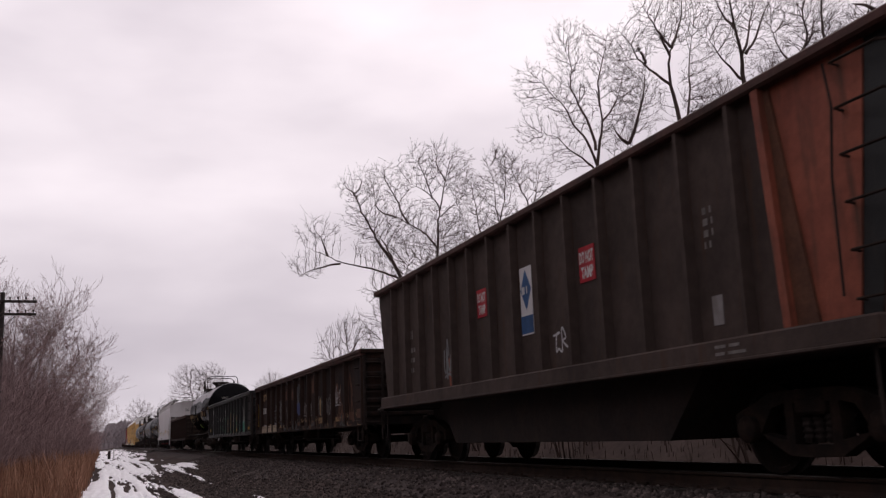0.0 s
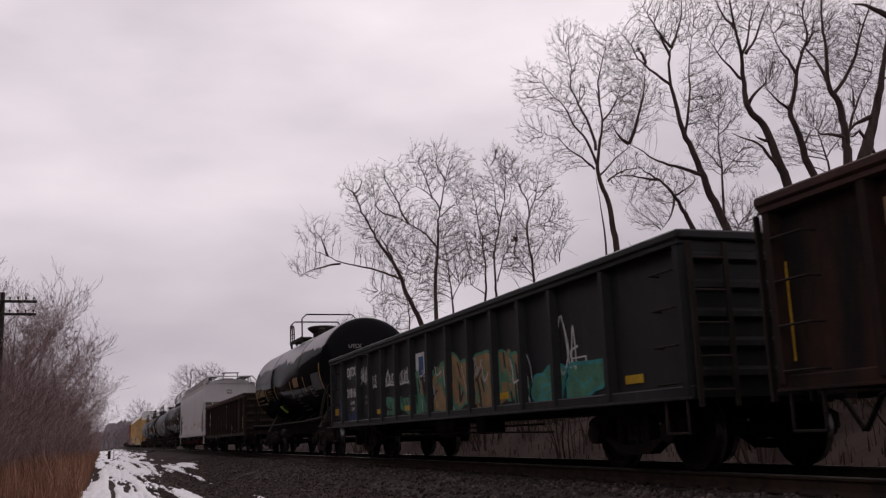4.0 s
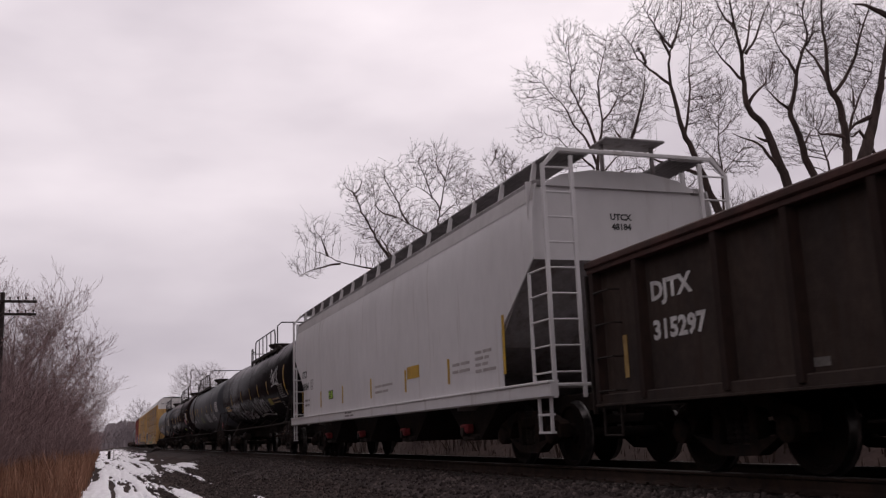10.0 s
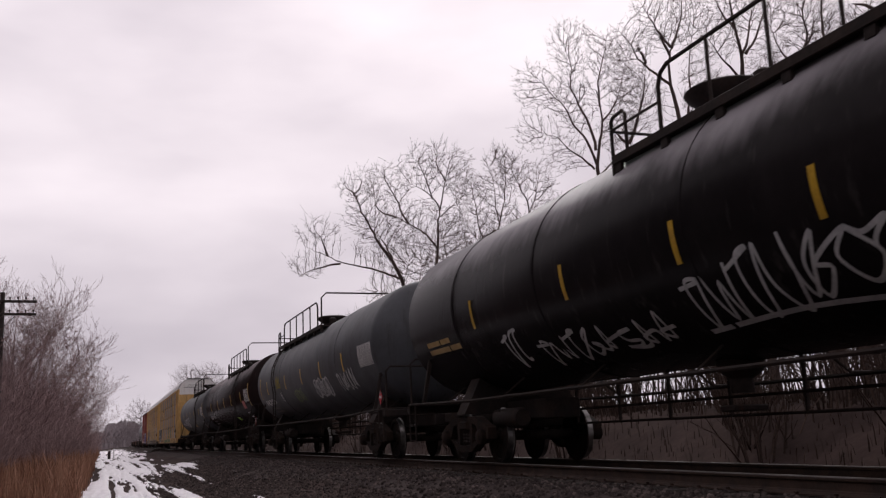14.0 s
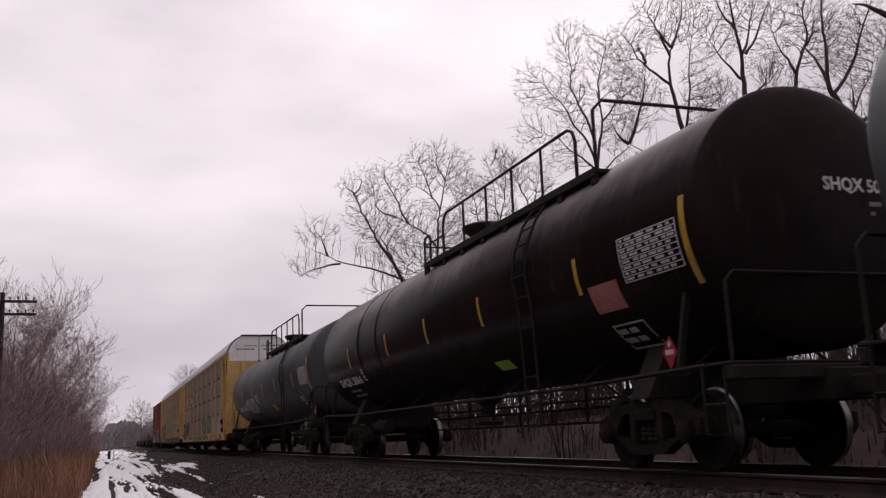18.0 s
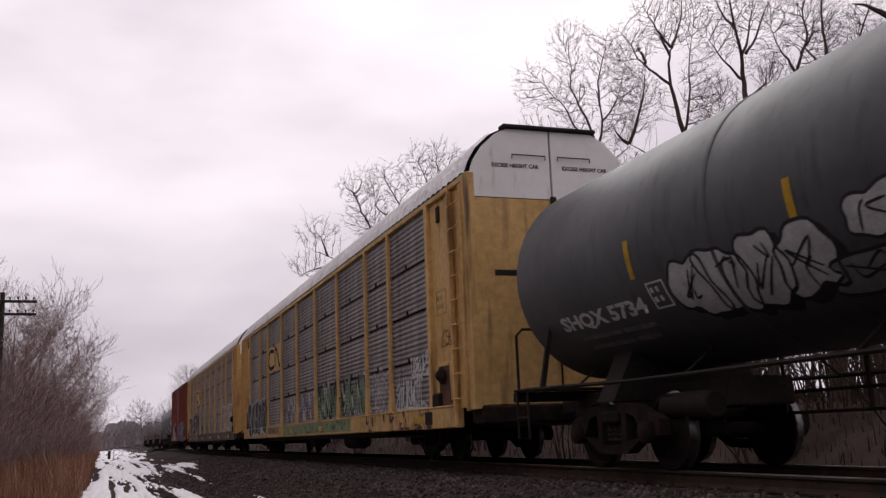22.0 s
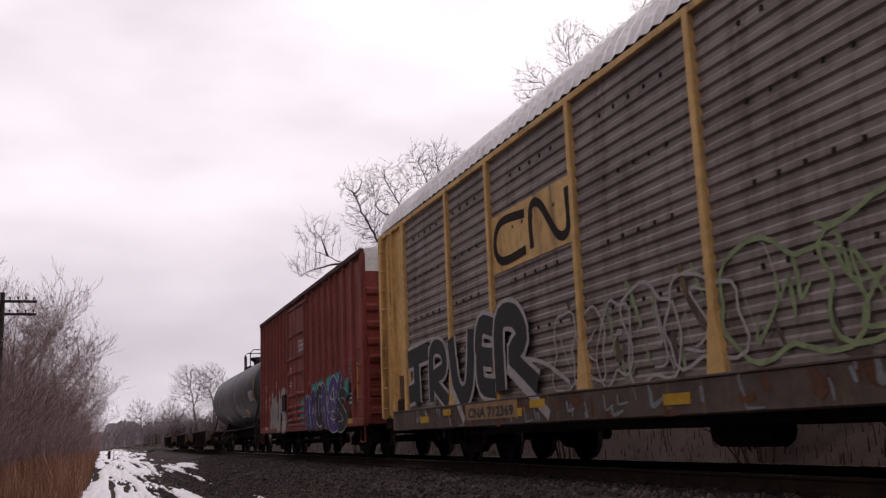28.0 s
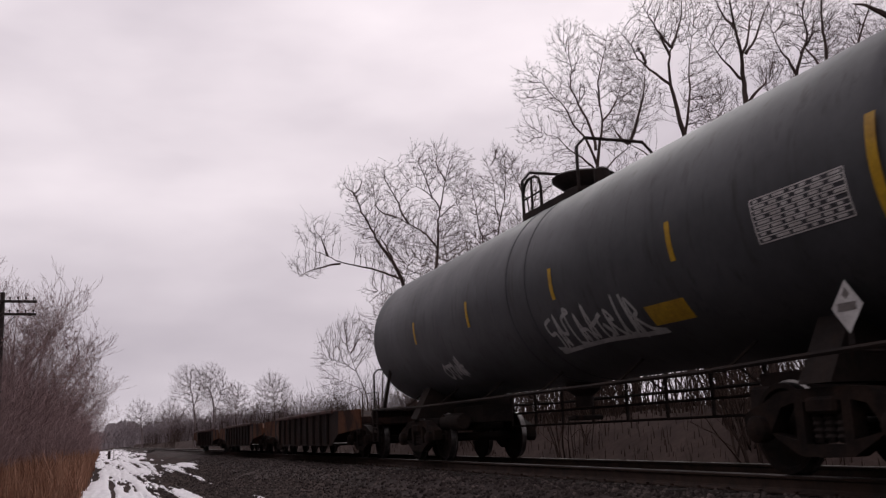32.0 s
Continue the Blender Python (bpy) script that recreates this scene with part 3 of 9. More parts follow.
def head_lettering(car, words, x, z, size, material, tip, r, zc, dish=0.36):
    """Words that follow the dished head of a tank whose outermost point is at -tip."""
    cu = bpy.data.curves.new("words", "FONT")
    cu.body, cu.size, cu.resolution_u, cu.offset = words, size * 1.38, 2, 0.006
    ob = bpy.data.objects.new("words", cu)
    me = bpy.data.meshes.new_from_object(ob)
    bpy.data.objects.remove(ob)
    me.name = "head_lettering"
    for v in me.vertices:
        px, pz = x + v.co.x, z + v.co.y
        q = min(0.95, math.hypot(px, pz - zc) / r)
        v.co = (px, -tip + dish - dish * math.sqrt(1 - q * q) - 0.006, pz)
    me.materials.clear()
    me.materials.append(material)
    return part("head_lettering", me, None, car)


def patch(b, y0, y1, z0, z1, surf, lift=0.006, slot=0, skew=0.0, rows=4):
    """A thin plate that follows the side's surface."""
    vs = []
    for i in range(rows + 1):
        z = z0 + (z1 - z0) * i / rows
        for y in (y0, y1):
            vs.append((surf(z) - lift, y + skew * (z - z0), z))
    k = len(vs)
    vs += [(x + lift * 0.8, y, z) for x, y, z in vs]
    fs = []
    for i in range(rows):
        a = i * 2
        fs += [(a, a + 1, a + 3, a + 2), (k + a, k + a + 2, k + a + 3, k + a + 1), (a, a + 2, k + a + 2, k + a), (a + 1, k + a + 1, k + a + 3, a + 3)]
    fs += [(0, k, k + 1, 1), (2 * rows, 2 * rows + 1, k + 2 * rows + 1, k + 2 * rows)]
    return b.add(vs, fs, slot)


def bars(b, y, z, width, rows, step, height, surf, rnd, lift=0.005, slot=0):
    """Small writing that cannot be read, as bars: y is where the lines begin."""
    for i in range(rows):
        w = width * rnd.uniform(0.6, 1.0)
        zz = z - i * step
        cut = rnd.uniform(0.3, 0.7)
        patch(b, y - w * cut + 0.03, y, zz, zz + height, surf, lift, slot, rows=1)
        patch(b, y - w, y - w * cut - 0.03, zz, zz + height, surf, lift, slot, rows=1)
    return b


def ribbon(b, pts, width, surf, lift=0.008, slot=0, taper=True):
    """A painted stroke along (y, z) points."""
    n = len(pts)
    vs = []
    for i, (y, z) in enumerate(pts):
        ya, za = pts[max(i - 1, 0)]
        yb, zb = pts[min(i + 1, n - 1)]
        d = math.hypot(yb - ya, zb - za) or 1.0
        w = width / 2 * (0.55 + 0.45 * math.sin(math.pi * min(1, max(0, (i + 0.6) / n))) if taper else 1.0)
        ny, nz = -(zb - za) / d * w, (yb - ya) / d * w
        vs += [(surf(z + nz) - lift, y + ny, z + nz), (surf(z - nz) - lift, y - ny, z - nz)]
    return b.add(vs, [(2 * i, 2 * i + 1, 2 * i + 3, 2 * i + 2) for i in range(n - 1)], slot)


def smooth_path(pts, k=5):
    out = []
    n = len(pts)
    for i in range(n - 1):
        p0, p1, p2, p3 = pts[max(i - 1, 0)], pts[i], pts[i + 1], pts[min(i + 2, n - 1)]
        for j in range(k):
            t = j / k
            out.append(tuple(0.5 * (2 * p1[a] + (p2[a] - p0[a]) * t + (2 * p0[a] - 5 * p1[a] + 4 * p2[a] - p3[a]) * t * t + (3 * p1[a] - p0[a] - 3 * p2[a] + p3[a]) * t ** 3) for a in (0, 1)))
    return out + [pts[-1]]


GLYPHS = (((0.0, 0.0), (0.1, 1.0), (0.5, 0.55), (0.1, 0.5), (0.8, 0.0)), ((0.7, 0.9), (0.1, 0.6), (0.2, 0.05), (0.8, 0.3), (0.5, 0.5)), ((0.0, 1.0), (0.3, 0.0), (0.55, 0.7), (0.75, 0.0), (1.0, 1.0)),
          ((0.9, 0.9), (0.2, 0.8), (0.3, 0.5), (0.9, 0.4), (0.7, 0.0), (0.0, 0.1)), ((0.1, 0.0), (0.4, 1.0), (0.5, 0.1), (0.2, 0.4), (0.9, 0.45)), ((0.1, 1.0), (0.0, 0.2), (0.5, 0.0), (0.8, 0.4), (0.8, 1.0), (0.9, 0.0)),
          ((0.5, 1.0), (0.0, 0.5), (0.5, 0.0), (1.0, 0.5), (0.5, 1.0), (0.9, 0.8)), ((0.0, 0.8), (0.9, 0.9), (0.45, 0.9), (0.4, 0.0), (0.7, 0.1)))


def tag(car, y, z, width, height, material, surf, seed, letters=6, stroke=0.03, label="sprayed graffiti tag", lift=0.008):
    """A quick scrawl in one stroke of loops and slashes; y is its left end for one who faces the side, and it runs towards smaller y."""
    rng = random.Random(seed)
    step = width / letters
    pts = []
    for i in range(letters):
        grow_h = rng.uniform(0.75, 1.15)
        for u, v in rng.choice(GLYPHS):
            pts.append((y - (i + 0.95 * u + rng.uniform(-0.08, 0.08)) * step, z + height * max(-0.1, v * grow_h + rng.uniform(-0.1, 0.1))))
    if rng.random() < 0.5:
        pts += [(y - width * 1.05, z - height * 0.12), (y - width * 0.5, z - height * 0.05), (y, z - height * 0.14)]
    return part("graffiti", ribbon(Build(), smooth_path(pts, 6), stroke, surf, lift, taper=False), material, car, label)


def fat_letter(car, strokes, width, fill, edge, surf, lift=0.006, rim=0.05, label="large painted graffiti letter"):
    """A graffiti letter of broad strokes with a rim of another colour."""
    letter = None
    for k, pts in enumerate(strokes):
        ob = part("graffiti" if letter is None else "graffiti_rim", ribbon(Build(), smooth_path(pts), width + 2 * rim, surf, lift + 0.0003 * k, 0, False), edge, letter or car, label if letter is None else "")
        letter = letter or ob
    for k, pts in enumerate(strokes):
        part("graffiti_fill", ribbon(Build(), smooth_path(pts), width, surf, lift + 0.003 + 0.0006 * k, 0, False), fill, letter)
    return letter


def busy_piece(car, y0, y1, z0, z1, colours, n, surf, seed, lift=0.012, label="worn sprayed strokes"):
    """Many slanted strokes of several paints, crowded as in a weathered piece; one part to a paint."""
    rng = random.Random(seed)
    for k, (paint, width) in enumerate(colours):
        b = Build()
        for _ in range(n):
            y, z = rng.uniform(y0, y1), rng.uniform(z0, z1)
            h = rng.uniform(0.25, 0.75) * (z1 - z0)
            lean = rng.uniform(0.1, 0.5) * h
            pts = [(y, min(z1, z + h / 2)), (y - lean * rng.uniform(0.2, 0.8), z), (y - lean, max(z0, z - h / 2))]
            if rng.random() < 0.45:
                pts.append((y - lean - rng.uniform(0.1, 0.3), max(z0, z - h * rng.uniform(0.0, 0.4))))
            ribbon(b, smooth_path(pts, 4), width * rng.uniform(0.5, 1.3), surf, lift + 0.0012 * k)
        tagged(part("graffiti", b, paint, car, label), kind="stuff")


def blob_letters(car, y, z, width, height, fill, edge, surf, seed, letters=4, shade=None, label="large painted graffiti piece", lift=0.008, rim=0.05, cut=True, gap=0.0):
    """Fat rounded letter shapes side by side, each a part: a fill, a rim stroke, inner cuts, and a shadow behind."""
    rng = random.Random(seed)
    step = width / letters
    n = 32
    for i in range(letters):
        cy, cz = y - (i + 0.5) * step, z + height * (0.5 + rng.uniform(-0.04, 0.04))
        ph = [rng.uniform(0, 6.28) for _ in range(4)]
        ring = []
        for k in range(n):
            a = 2 * math.pi * k / n
            c, s_ = math.cos(a), math.sin(a)
            e = (abs(c) ** 4 + abs(s_) ** 4) ** (-1 / 4)
            r = e * (1 + 0.13 * math.sin(2 * a + ph[0]) + 0.11 * math.sin(3 * a + ph[1]) + 0.07 * math.sin(5 * a + ph[2]) + 0.05 * math.sin(7 * a + ph[3]))
            ring.append((step * (0.60 - gap) * r * c, height * 0.5 * r * s_))

        def disc(dy, dz, up):
            vs, fs = [], []
            for q in range(1, 6):
                for p_, w in ring:
                    zz = cz + dz + w * q / 5
                    vs.append((surf(zz) - up, cy + dy + p_ * q / 5, zz))
            for q in range(4):
                for k in range(n):
                    fs.append((q * n + k, q * n + (k + 1) % n, (q + 1) * n + (k + 1) % n, (q + 1) * n + k))
            fs.append(tuple(range(n)))
            return Build().add(vs, fs, 0)

        line = [(cy + p_, cz + w) for p_, w in ring]
        letter = part("graffiti", ribbon(Build(), line + line[:2], rim, surf, lift + 0.003, 0, False), edge, car, label)
        if shade:
            part("graffiti_shadow", disc(-0.10, -0.06, lift * 0.5), shade, letter)
        if fill:
            part("graffiti_fill", disc(0, 0, lift), fill, letter)
        if cut:
            for _ in range(rng.randint(2, 3)):
                pts = [(cy + step * rng.uniform(-0.38, 0.38), cz + height * rng.uniform(-0.42, 0.42)) for _ in range(3)]
                part("graffiti_stroke", ribbon(Build(), smooth_path(pts), rim * 0.85, surf, lift + 0.004, 0), edge, letter)


def drips(car, y, z, width, length, n, material, surf, seed, lift=0.007):
    rng = random.Random(seed)
    b = Build()
    for k in range(n):
        yy = y - width * rng.random()
        l_ = length * rng.uniform(0.3, 1.0)
        ribbon(b, [(yy, z), (yy + rng.uniform(-0.01, 0.01), z - l_ * 0.5), (yy, z - l_)], rng.uniform(0.012, 0.04), surf, lift)
    return tagged(part("paint_drips", b, material, car, "runs of paint"), kind="stuff")


def ladder(car, x, y0, y1, z0, z1, rungs, material, r=0.017, flat=0.03, name="ladder"):
    b = Build()
    for y in (y0, y1):
        b.box(x - flat / 2, x + flat / 2, y - 0.03, y + 0.03, z0, z1, 0.005)
    for i in range(rungs):
        z = z0 + (z1 - z0) * (i + 0.5) / rungs
        b.tube([(x, y0, z), (x, y1, z)], r, 6)
    return part(name, b, material, car)


def end_ladder(car, y, x0, x1, z0, z1, rungs, material, r=0.017, name="end_ladder"):
    b = Build()
    for x in (x0, x1):
        b.box(x - 0.03, x + 0.03, y - 0.02, y + 0.02, z0, z1, 0.005)
    lad = part(name, b, material, car)
    me = Build().tube([(x0, y, 0), (x1, y, 0)], r, 6).mesh("rung", material)
    for i in range(rungs):
        part("rung", me, None, lad).location = (0, 0, z0 + (z1 - z0) * (i + 0.5) / rungs)
    return lad


def grabs(car, xa, xb, y0, y1, zs, material, r=0.013):
    """Bent grab irons on a side, one part each: feet at xa, bar at xb."""
    me = Build().tube([(xa, y0, 0), (xb, y0 + (y1 - y0) * 0.06, 0), (xb, y1 - (y1 - y0) * 0.06, 0), (xa, y1, 0)], r, 6).mesh("grab_iron", material)
    for z in zs:
        part("grab_iron", me, None, car).location = (0, 0, z)


def stirrup(car, x, y0, y1, z0, z1, material, extra=()):
    b = Build().tube([(x, y0, z1), (x, y0, z0), (x, y1, z0), (x, y1, z1)], 0.02, 6)
    ob = part("step", b, material, car)
    for z in extra:
        part("tread", Build().tube([(x, y0, z), (x, y1, z)], 0.018, 6), material, ob)


def flat(x):
    return lambda z: x


# ---- the cars ----
def GONDOLA_POSTS(half):
    return [-half + 0.09, -6.60] + [5.55 - 1.068 * k for k in range(10, -1, -1)] + [7.08, half - 0.09]


def gondola(name, label, near_y, far_y, paint, chord, posts, post_paint=None, end_paint=None):
    """An open gondola with hat-section side posts. Returns the car, half its length and the panel's surface."""
    car, half = new_car(name, label, "freight car", near_y, far_y, "open gondolas")
    post_paint, end_paint = post_paint or paint, end_paint or paint
    xo, xi, z0, z1 = 1.58, 1.47, 0.80, 2.58
    for s in (-1, 1):
        part("side_panel", Build().box(s * (xi - 0.012), s * xi, -half + 0.02, half - 0.02, z0 + 0.02, z1 - 0.05), paint, car)
        b = Build().box(s * (xi - 0.05), s * (xo + 0.03), -half - 0.02, half + 0.02, z1 - 0.10, z1, 0.02)
        b.box(s * (xi - 0.02), s * (xo + 0.005), -half, half, z1 - 0.16, z1 - 0.10, 0.008)
        part("top_chord", b, chord, car)
        part("side_sill", Build().box(s * (xi - 0.03), s * (xo - 0.03), -half, half, z0, z0 + 0.13, 0.015).box(s * (xi - 0.03), s * (xo - 0.01), -half, half, z0 - 0.015, z0 + 0.015, 0.004), paint, car)
        pm = Build()
        w = 0.085
        pm.prism([(s * xi, -w), (s * (xo - 0.005), -w * 0.55), (s * (xo - 0.005), w * 0.55), (s * xi, w)], z0 + 0.05, z1 - 0.12, "z")
        me = pm.mesh("post", post_paint)
        for y in GONDOLA_POSTS(half):
            po = part("post", me, None, car)
            po.location = (0, y, 0)
    part("floor", Build().box(-xi + 0.03, xi - 0.03, -half + 0.07, half - 0.07, 1.02, 1.10), M_DARKSTEEL, car)
    for m in (-1, 1):
        e = part("end_panel", Build().box(-xi, xi, m * (half - 0.06), m * (half - 0.02), z0, z1 - 0.05), end_paint, car)
        rib = Build().prism([(m * (half - 0.03), -0.08), (m * (half + 0.05), -0.03), (m * (half + 0.05), 0.03), (m * (half - 0.03), 0.08)], -xi + 0.02, xi - 0.02, "x").mesh("end_rib", end_paint)
        for k in range(5):
            part("end_rib", rib, None, e).location = (0, 0, z0 + 0.25 + 0.31 * k)
        part("end_chord", Build().box(-xo, xo, m * (half - 0.07), m * (half + 0.05), z1 - 0.11, z1 - 0.004, 0.02), end_paint, car)
        end_ladder(car, m * (half + 0.10), -xo + 0.06, -xo + 0.50, z0 - 0.1, z1 - 0.15, 5, M_DARKSTEEL)
        end_ladder(car, m * (half + 0.10), xo - 0.50, xo - 0.06, z0 - 0.1, z1 - 0.15, 5, M_DARKSTEEL)
        for s in (-1, 1):
            grabs(car, s * xi, s * (xo + 0.02), m * (half - 0.14), m * (half - 0.60), [z0 + 0.16 + 0.40 * k for k in range(4)], M_DARKSTEEL)
            stirrup(car, s * (xo - 0.05), m * (half - 0.14), m * (half - 0.55), 0.44, z0 + 0.02, M_DARKSTEEL)
    u = Build().box(-0.3, 0.3, -half + 0.05, half - 0.05, 0.72, 1.0, 0.02)
    for k in range(-5, 6):
        u.box(-1.45, 1.45, k * half / 6 - 0.05, k * half / 6 + 0.05, 0.84, 1.02)
    part("centre_sill", u, M_DARKSTEEL, car)
    part("brake_cylinder", Build().lathe([(-0.5, 0.16), (-0.45, 0.2), (0.45, 0.2), (0.5, 0.16)], (-0.85, 0.9, 0.66), "y", 12), M_DARKSTEEL, car)
    part("brake_valve", Build().box(-1.1, -0.7, -1.4, -1.0, 0.5, 0.8, 0.03), M_DARKSTEEL, car)
    part("brake_rod", Build().tube([(-0.9, -3.4, 0.62), (-0.9, 3.6, 0.62)], 0.02, 6), M_DARKSTEEL, car)
    part("brake_pipe", Build().tube([(-1.15, -4.2, 0.50), (-1.1, 0, 0.54), (-1.15, 4.2, 0.50)], 0.016, 6), M_DARKSTEEL, car)
    running_gear(car, half, half - 2.05)
    return car, half, flat(-xi)


def tub_car():
    car, half = new_car("bathtub_gondola", "tall brown-black steel gondola with a faded orange end", "freight car", 5.35, 20.55)
    xo, xi, z0, z1 = 1.58, 1.46, 1.32, 3.72
    cut = 0.55
    for s in (-1, 1):
        part("side_panel", Build().prism([(-half + cut, z0), (half - cut, z0), (half - 0.05, z1 - 0.05), (-half + 0.05, z1 - 0.05)], s * (xi - 0.012), s * xi, "x"), M_TUB, car)
        part("top_chord", Build().box(s * (xi - 0.05), s * (xo + 0.02), -half, half, z1 - 0.12, z1, 0.025), M_GON_RUSTTOP, car)
        part("side_sill", Build().box(s * (xi - 0.05), s * (xo + 0.03), -half + 0.45, half - 0.45, 1.12, 1.34, 0.02).box(s * (xi - 0.05), s * (xo + 0.06), -half + 0.45, half - 0.45, 1.10, 1.135, 0.008), M_TUB, car)
        pm = Build().prism([(s * xi, -0.045), (s * (xo + 0.0), -0.03), (s * (xo + 0.0), 0.03), (s * xi, 0.045)], z0, z1 - 0.1, "z").mesh("post", M_TUB)
        n = 14
        for i in range(n):
            po = part("post", pm, None, car)
            po.location = (0, -5.46 + 0.905 * i, 0)
        for m in (-1, 1):
            if m > 0:
                part("corner_panel", Build().prism([(half - cut - 0.02, z0 - 0.02), (half - 1.15, z0 - 0.02), (half - 1.15, z1 - 0.11), (half - 0.03, z1 - 0.11)], s * (xi - 0.002), s * (xi + 0.018), "x"), M_TUB, car)
                continue
            part("corner_panel", Build().prism([(-half + 0.78, z0 - 0.02), (-half + 1.56, z0 - 0.02), (-half + 1.66, z1 - 0.11), (-half + 0.40, z1 - 0.11)], s * (xi - 0.002), s * (xi + 0.018), "x"), M_ORANGE, car, "faded orange corner sheet")
            # black sheet painted where the recess behind the ladder lies in shade
            part("corner_recess", Build().prism([(-half + cut + 0.02, z0 - 0.02), (-half + 0.77, z0 - 0.02), (-half + 0.39, z1 - 0.11), (-half + 0.03, z1 - 0.11)], s * (xi - 0.004), s * (xi + 0.006), "x"), M_GON_BLACK, car, "black sheet painted for the shaded recess behind the corner ladder")
            part("corner_brace", Build().prism([(-half + 1.50, z0), (-half + 1.60, z0), (-half + 1.74, z1 - 0.12), (-half + 1.64, z1 - 0.12)], s * (xi + 0.01), s * (xo + 0.0), "x"), M_ORANGE, car)
            part("corner_brace", Build().prism([(-half + 1.22, z0), (-half + 1.50, z0), (-half + 1.64, z1 - 0.12), (-half + 1.58, z1 - 0.12)], s * (xi + 0.01), s * (xi + 0.05), "x"), M_RUSTY, car, "rusted slanting stiffener")
            part("chain", Build().tube([(s * (xo - 0.03), -half + 0.80, z1 - 0.2), (s * (xo - 0.02), -half + 0.74, z1 - 0.6), (s * (xo - 0.03), -half + 0.84, z1 - 1.2), (s * (xo - 0.03), -half + 0.86, z0 + 0.2)], 0.012, 5), M_DARKSTEEL, car)
            grabs(car, s * xi, s * (xo + 0.02), -half + 0.10, -half + 0.70, [z0 + 0.15 + 0.40 * k for k in range(6)], M_TRUCK)
    for m in (-1, 1):
        e = Build().prism([(m * (half - cut), z0 - 0.1), (m * (half - cut + 0.04), z0 - 0.1), (m * (half - 0.01), z1 - 0.04), (m * (half - 0.05), z1 - 0.04)], -xi, xi, "x")
        for k in range(4):
            z = z0 + 0.4 + 0.55 * k
            y = half - cut + cut * (z - z0) / (z1 - z0)
            e.box(-xi, xi, m * (y + 0.01), m * (y + 0.10), z - 0.05, z + 0.05, 0.01)
        part("end_panel", e, M_ORANGE if m < 0 else M_TUB, car)
        if m < 0:
            end_ladder(car, m * (half + 0.02), -xo + 0.02, -xo + 0.45, 1.0, z1 - 0.3, 7, M_DARKSTEEL)
        part("end_platform", Build().box(-xo, xo, m * (half - 0.55), m * (half - 0.02), 1.06, 1.12, 0.01), M_DARKSTEEL, car)
        for s in (-1, 1):
            stirrup(car, s * 1.52, m * (half - 0.2), m * (half - 0.62), 0.48, 1.1, M_DARKSTEEL)
    part("tub", Build().prism([(-half + 3.3, 1.15), (-half + 4.1, 0.36), (half - 4.1, 0.36), (half - 3.3, 1.15)], -1.25, 1.25, "x"), M_DARKSTEEL, car, "black belly between the trucks")
    part("centre_sill", Build().box(-0.3, 0.3, -half + 0.1, half - 0.1, 0.75, 1.12, 0.02), M_DARKSTEEL, car)
    part("floor", Build().box(-xi + 0.03, xi - 0.03, -half + cut + 0.03, half - cut - 0.03, 1.10, 1.16), M_DARKSTEEL, car)
    for y, z, w, h in ((-2.03, 2.38, 0.42, 0.46), (1.62, 2.38, 0.40, 0.46)):
        part("warning_plate", patch(Build(), y - w, y, z, z + h, flat(-xi), 0.012), M_SIGNRED, car, "red warning plate with white words")
        lettering(car, "DO NOT", y - 0.02, z + 0.25, 0.15, M_WHITE, flat(-xi - 0.012), fit=w - 0.04)
        lettering(car, "TAMP", y - 0.06, z + 0.05, 0.15, M_WHITE, flat(-xi - 0.012), fit=w - 0.10)
    plate = part("poster_plate", patch(Build(), -0.54, -0.13, 1.9, 2.9, flat(-xi), 0.012), M_HOPPER, car, "weathered white and blue plate")
    b = Build()
    b.prism([(-0.335, 2.86), (-0.15, 2.56), (-0.335, 2.26), (-0.52, 2.56)], -xi - 0.016, -xi - 0.013, "x")
    part("plate_diamond", b, M_SIGNBLUE, plate)
    part("plate_bars", bars(Build(), -0.20, 2.50, 0.28, 1, 0.1, 0.11, flat(-xi - 0.016), random.Random(8)), M_WHITE, plate)
    part("plate_band", patch(Build(), -0.54, -0.13, 1.92, 2.18, flat(-xi - 0.012), 0.003), M_SIGNBLUE, plate)
    tag(car, -1.14, 1.58, 0.5, 0.26, M_G_WHITE, flat(-xi), 11, 2, 0.03)
    tag(car, 3.35, 1.6, 0.45, 0.5, M_G_GREY, flat(-xi), 12, 3, 0.05)
    part("stencil", bars(Build(), -4.78, 2.66, 0.18, 4, 0.12, 0.07, flat(-xi), random.Random(5)), M_DIM, car)
    lettering(car, "U1", 5.45, 2.42, 0.17, M_DIM, flat(-xi))
    part("stencil", bars(Build(), 5.4, 2.15, 0.35, 3, 0.2, 0.09, flat(-xi), random.Random(6)), M_DIM, car)
    for y, z, w, h in ((-4.82, 1.5, 0.17, 0.3), (-4.36, 1.47, 0.07, 0.09), (4.8, 1.46, 0.07, 0.10), (3.9, 2.2, 0.05, 0.2)):
        part("paint_mark", patch(Build(), y - w, y, z, z + h, flat(-xi), 0.006), M_HOPPERDARK, car)
    for y, h in ((-2.55, 0.55), (0.20, 0.45), (3.12, 0.5)):
        part("rust_streak", patch(Build(), y - 0.09, y, 1.35, 1.35 + h, flat(-xi), 0.005, skew=0.05), M_ORANGE, car)
    part("sill_marks", bars(Build(), -5.0, 1.25, 0.5, 2, 0.07, 0.03, flat(-xo - 0.03), random.Random(44)), M_DIM, car)
    running_gear(car, half, half - 1.95)


def dashes(car, ys, z0, z1, surf, w=0.06, material=None):
    for y in ys:
        part("reflective_strip", patch(Build(), y - w / 2, y + w / 2, z0, z1, surf, 0.008), material or M_REFLECT, car)


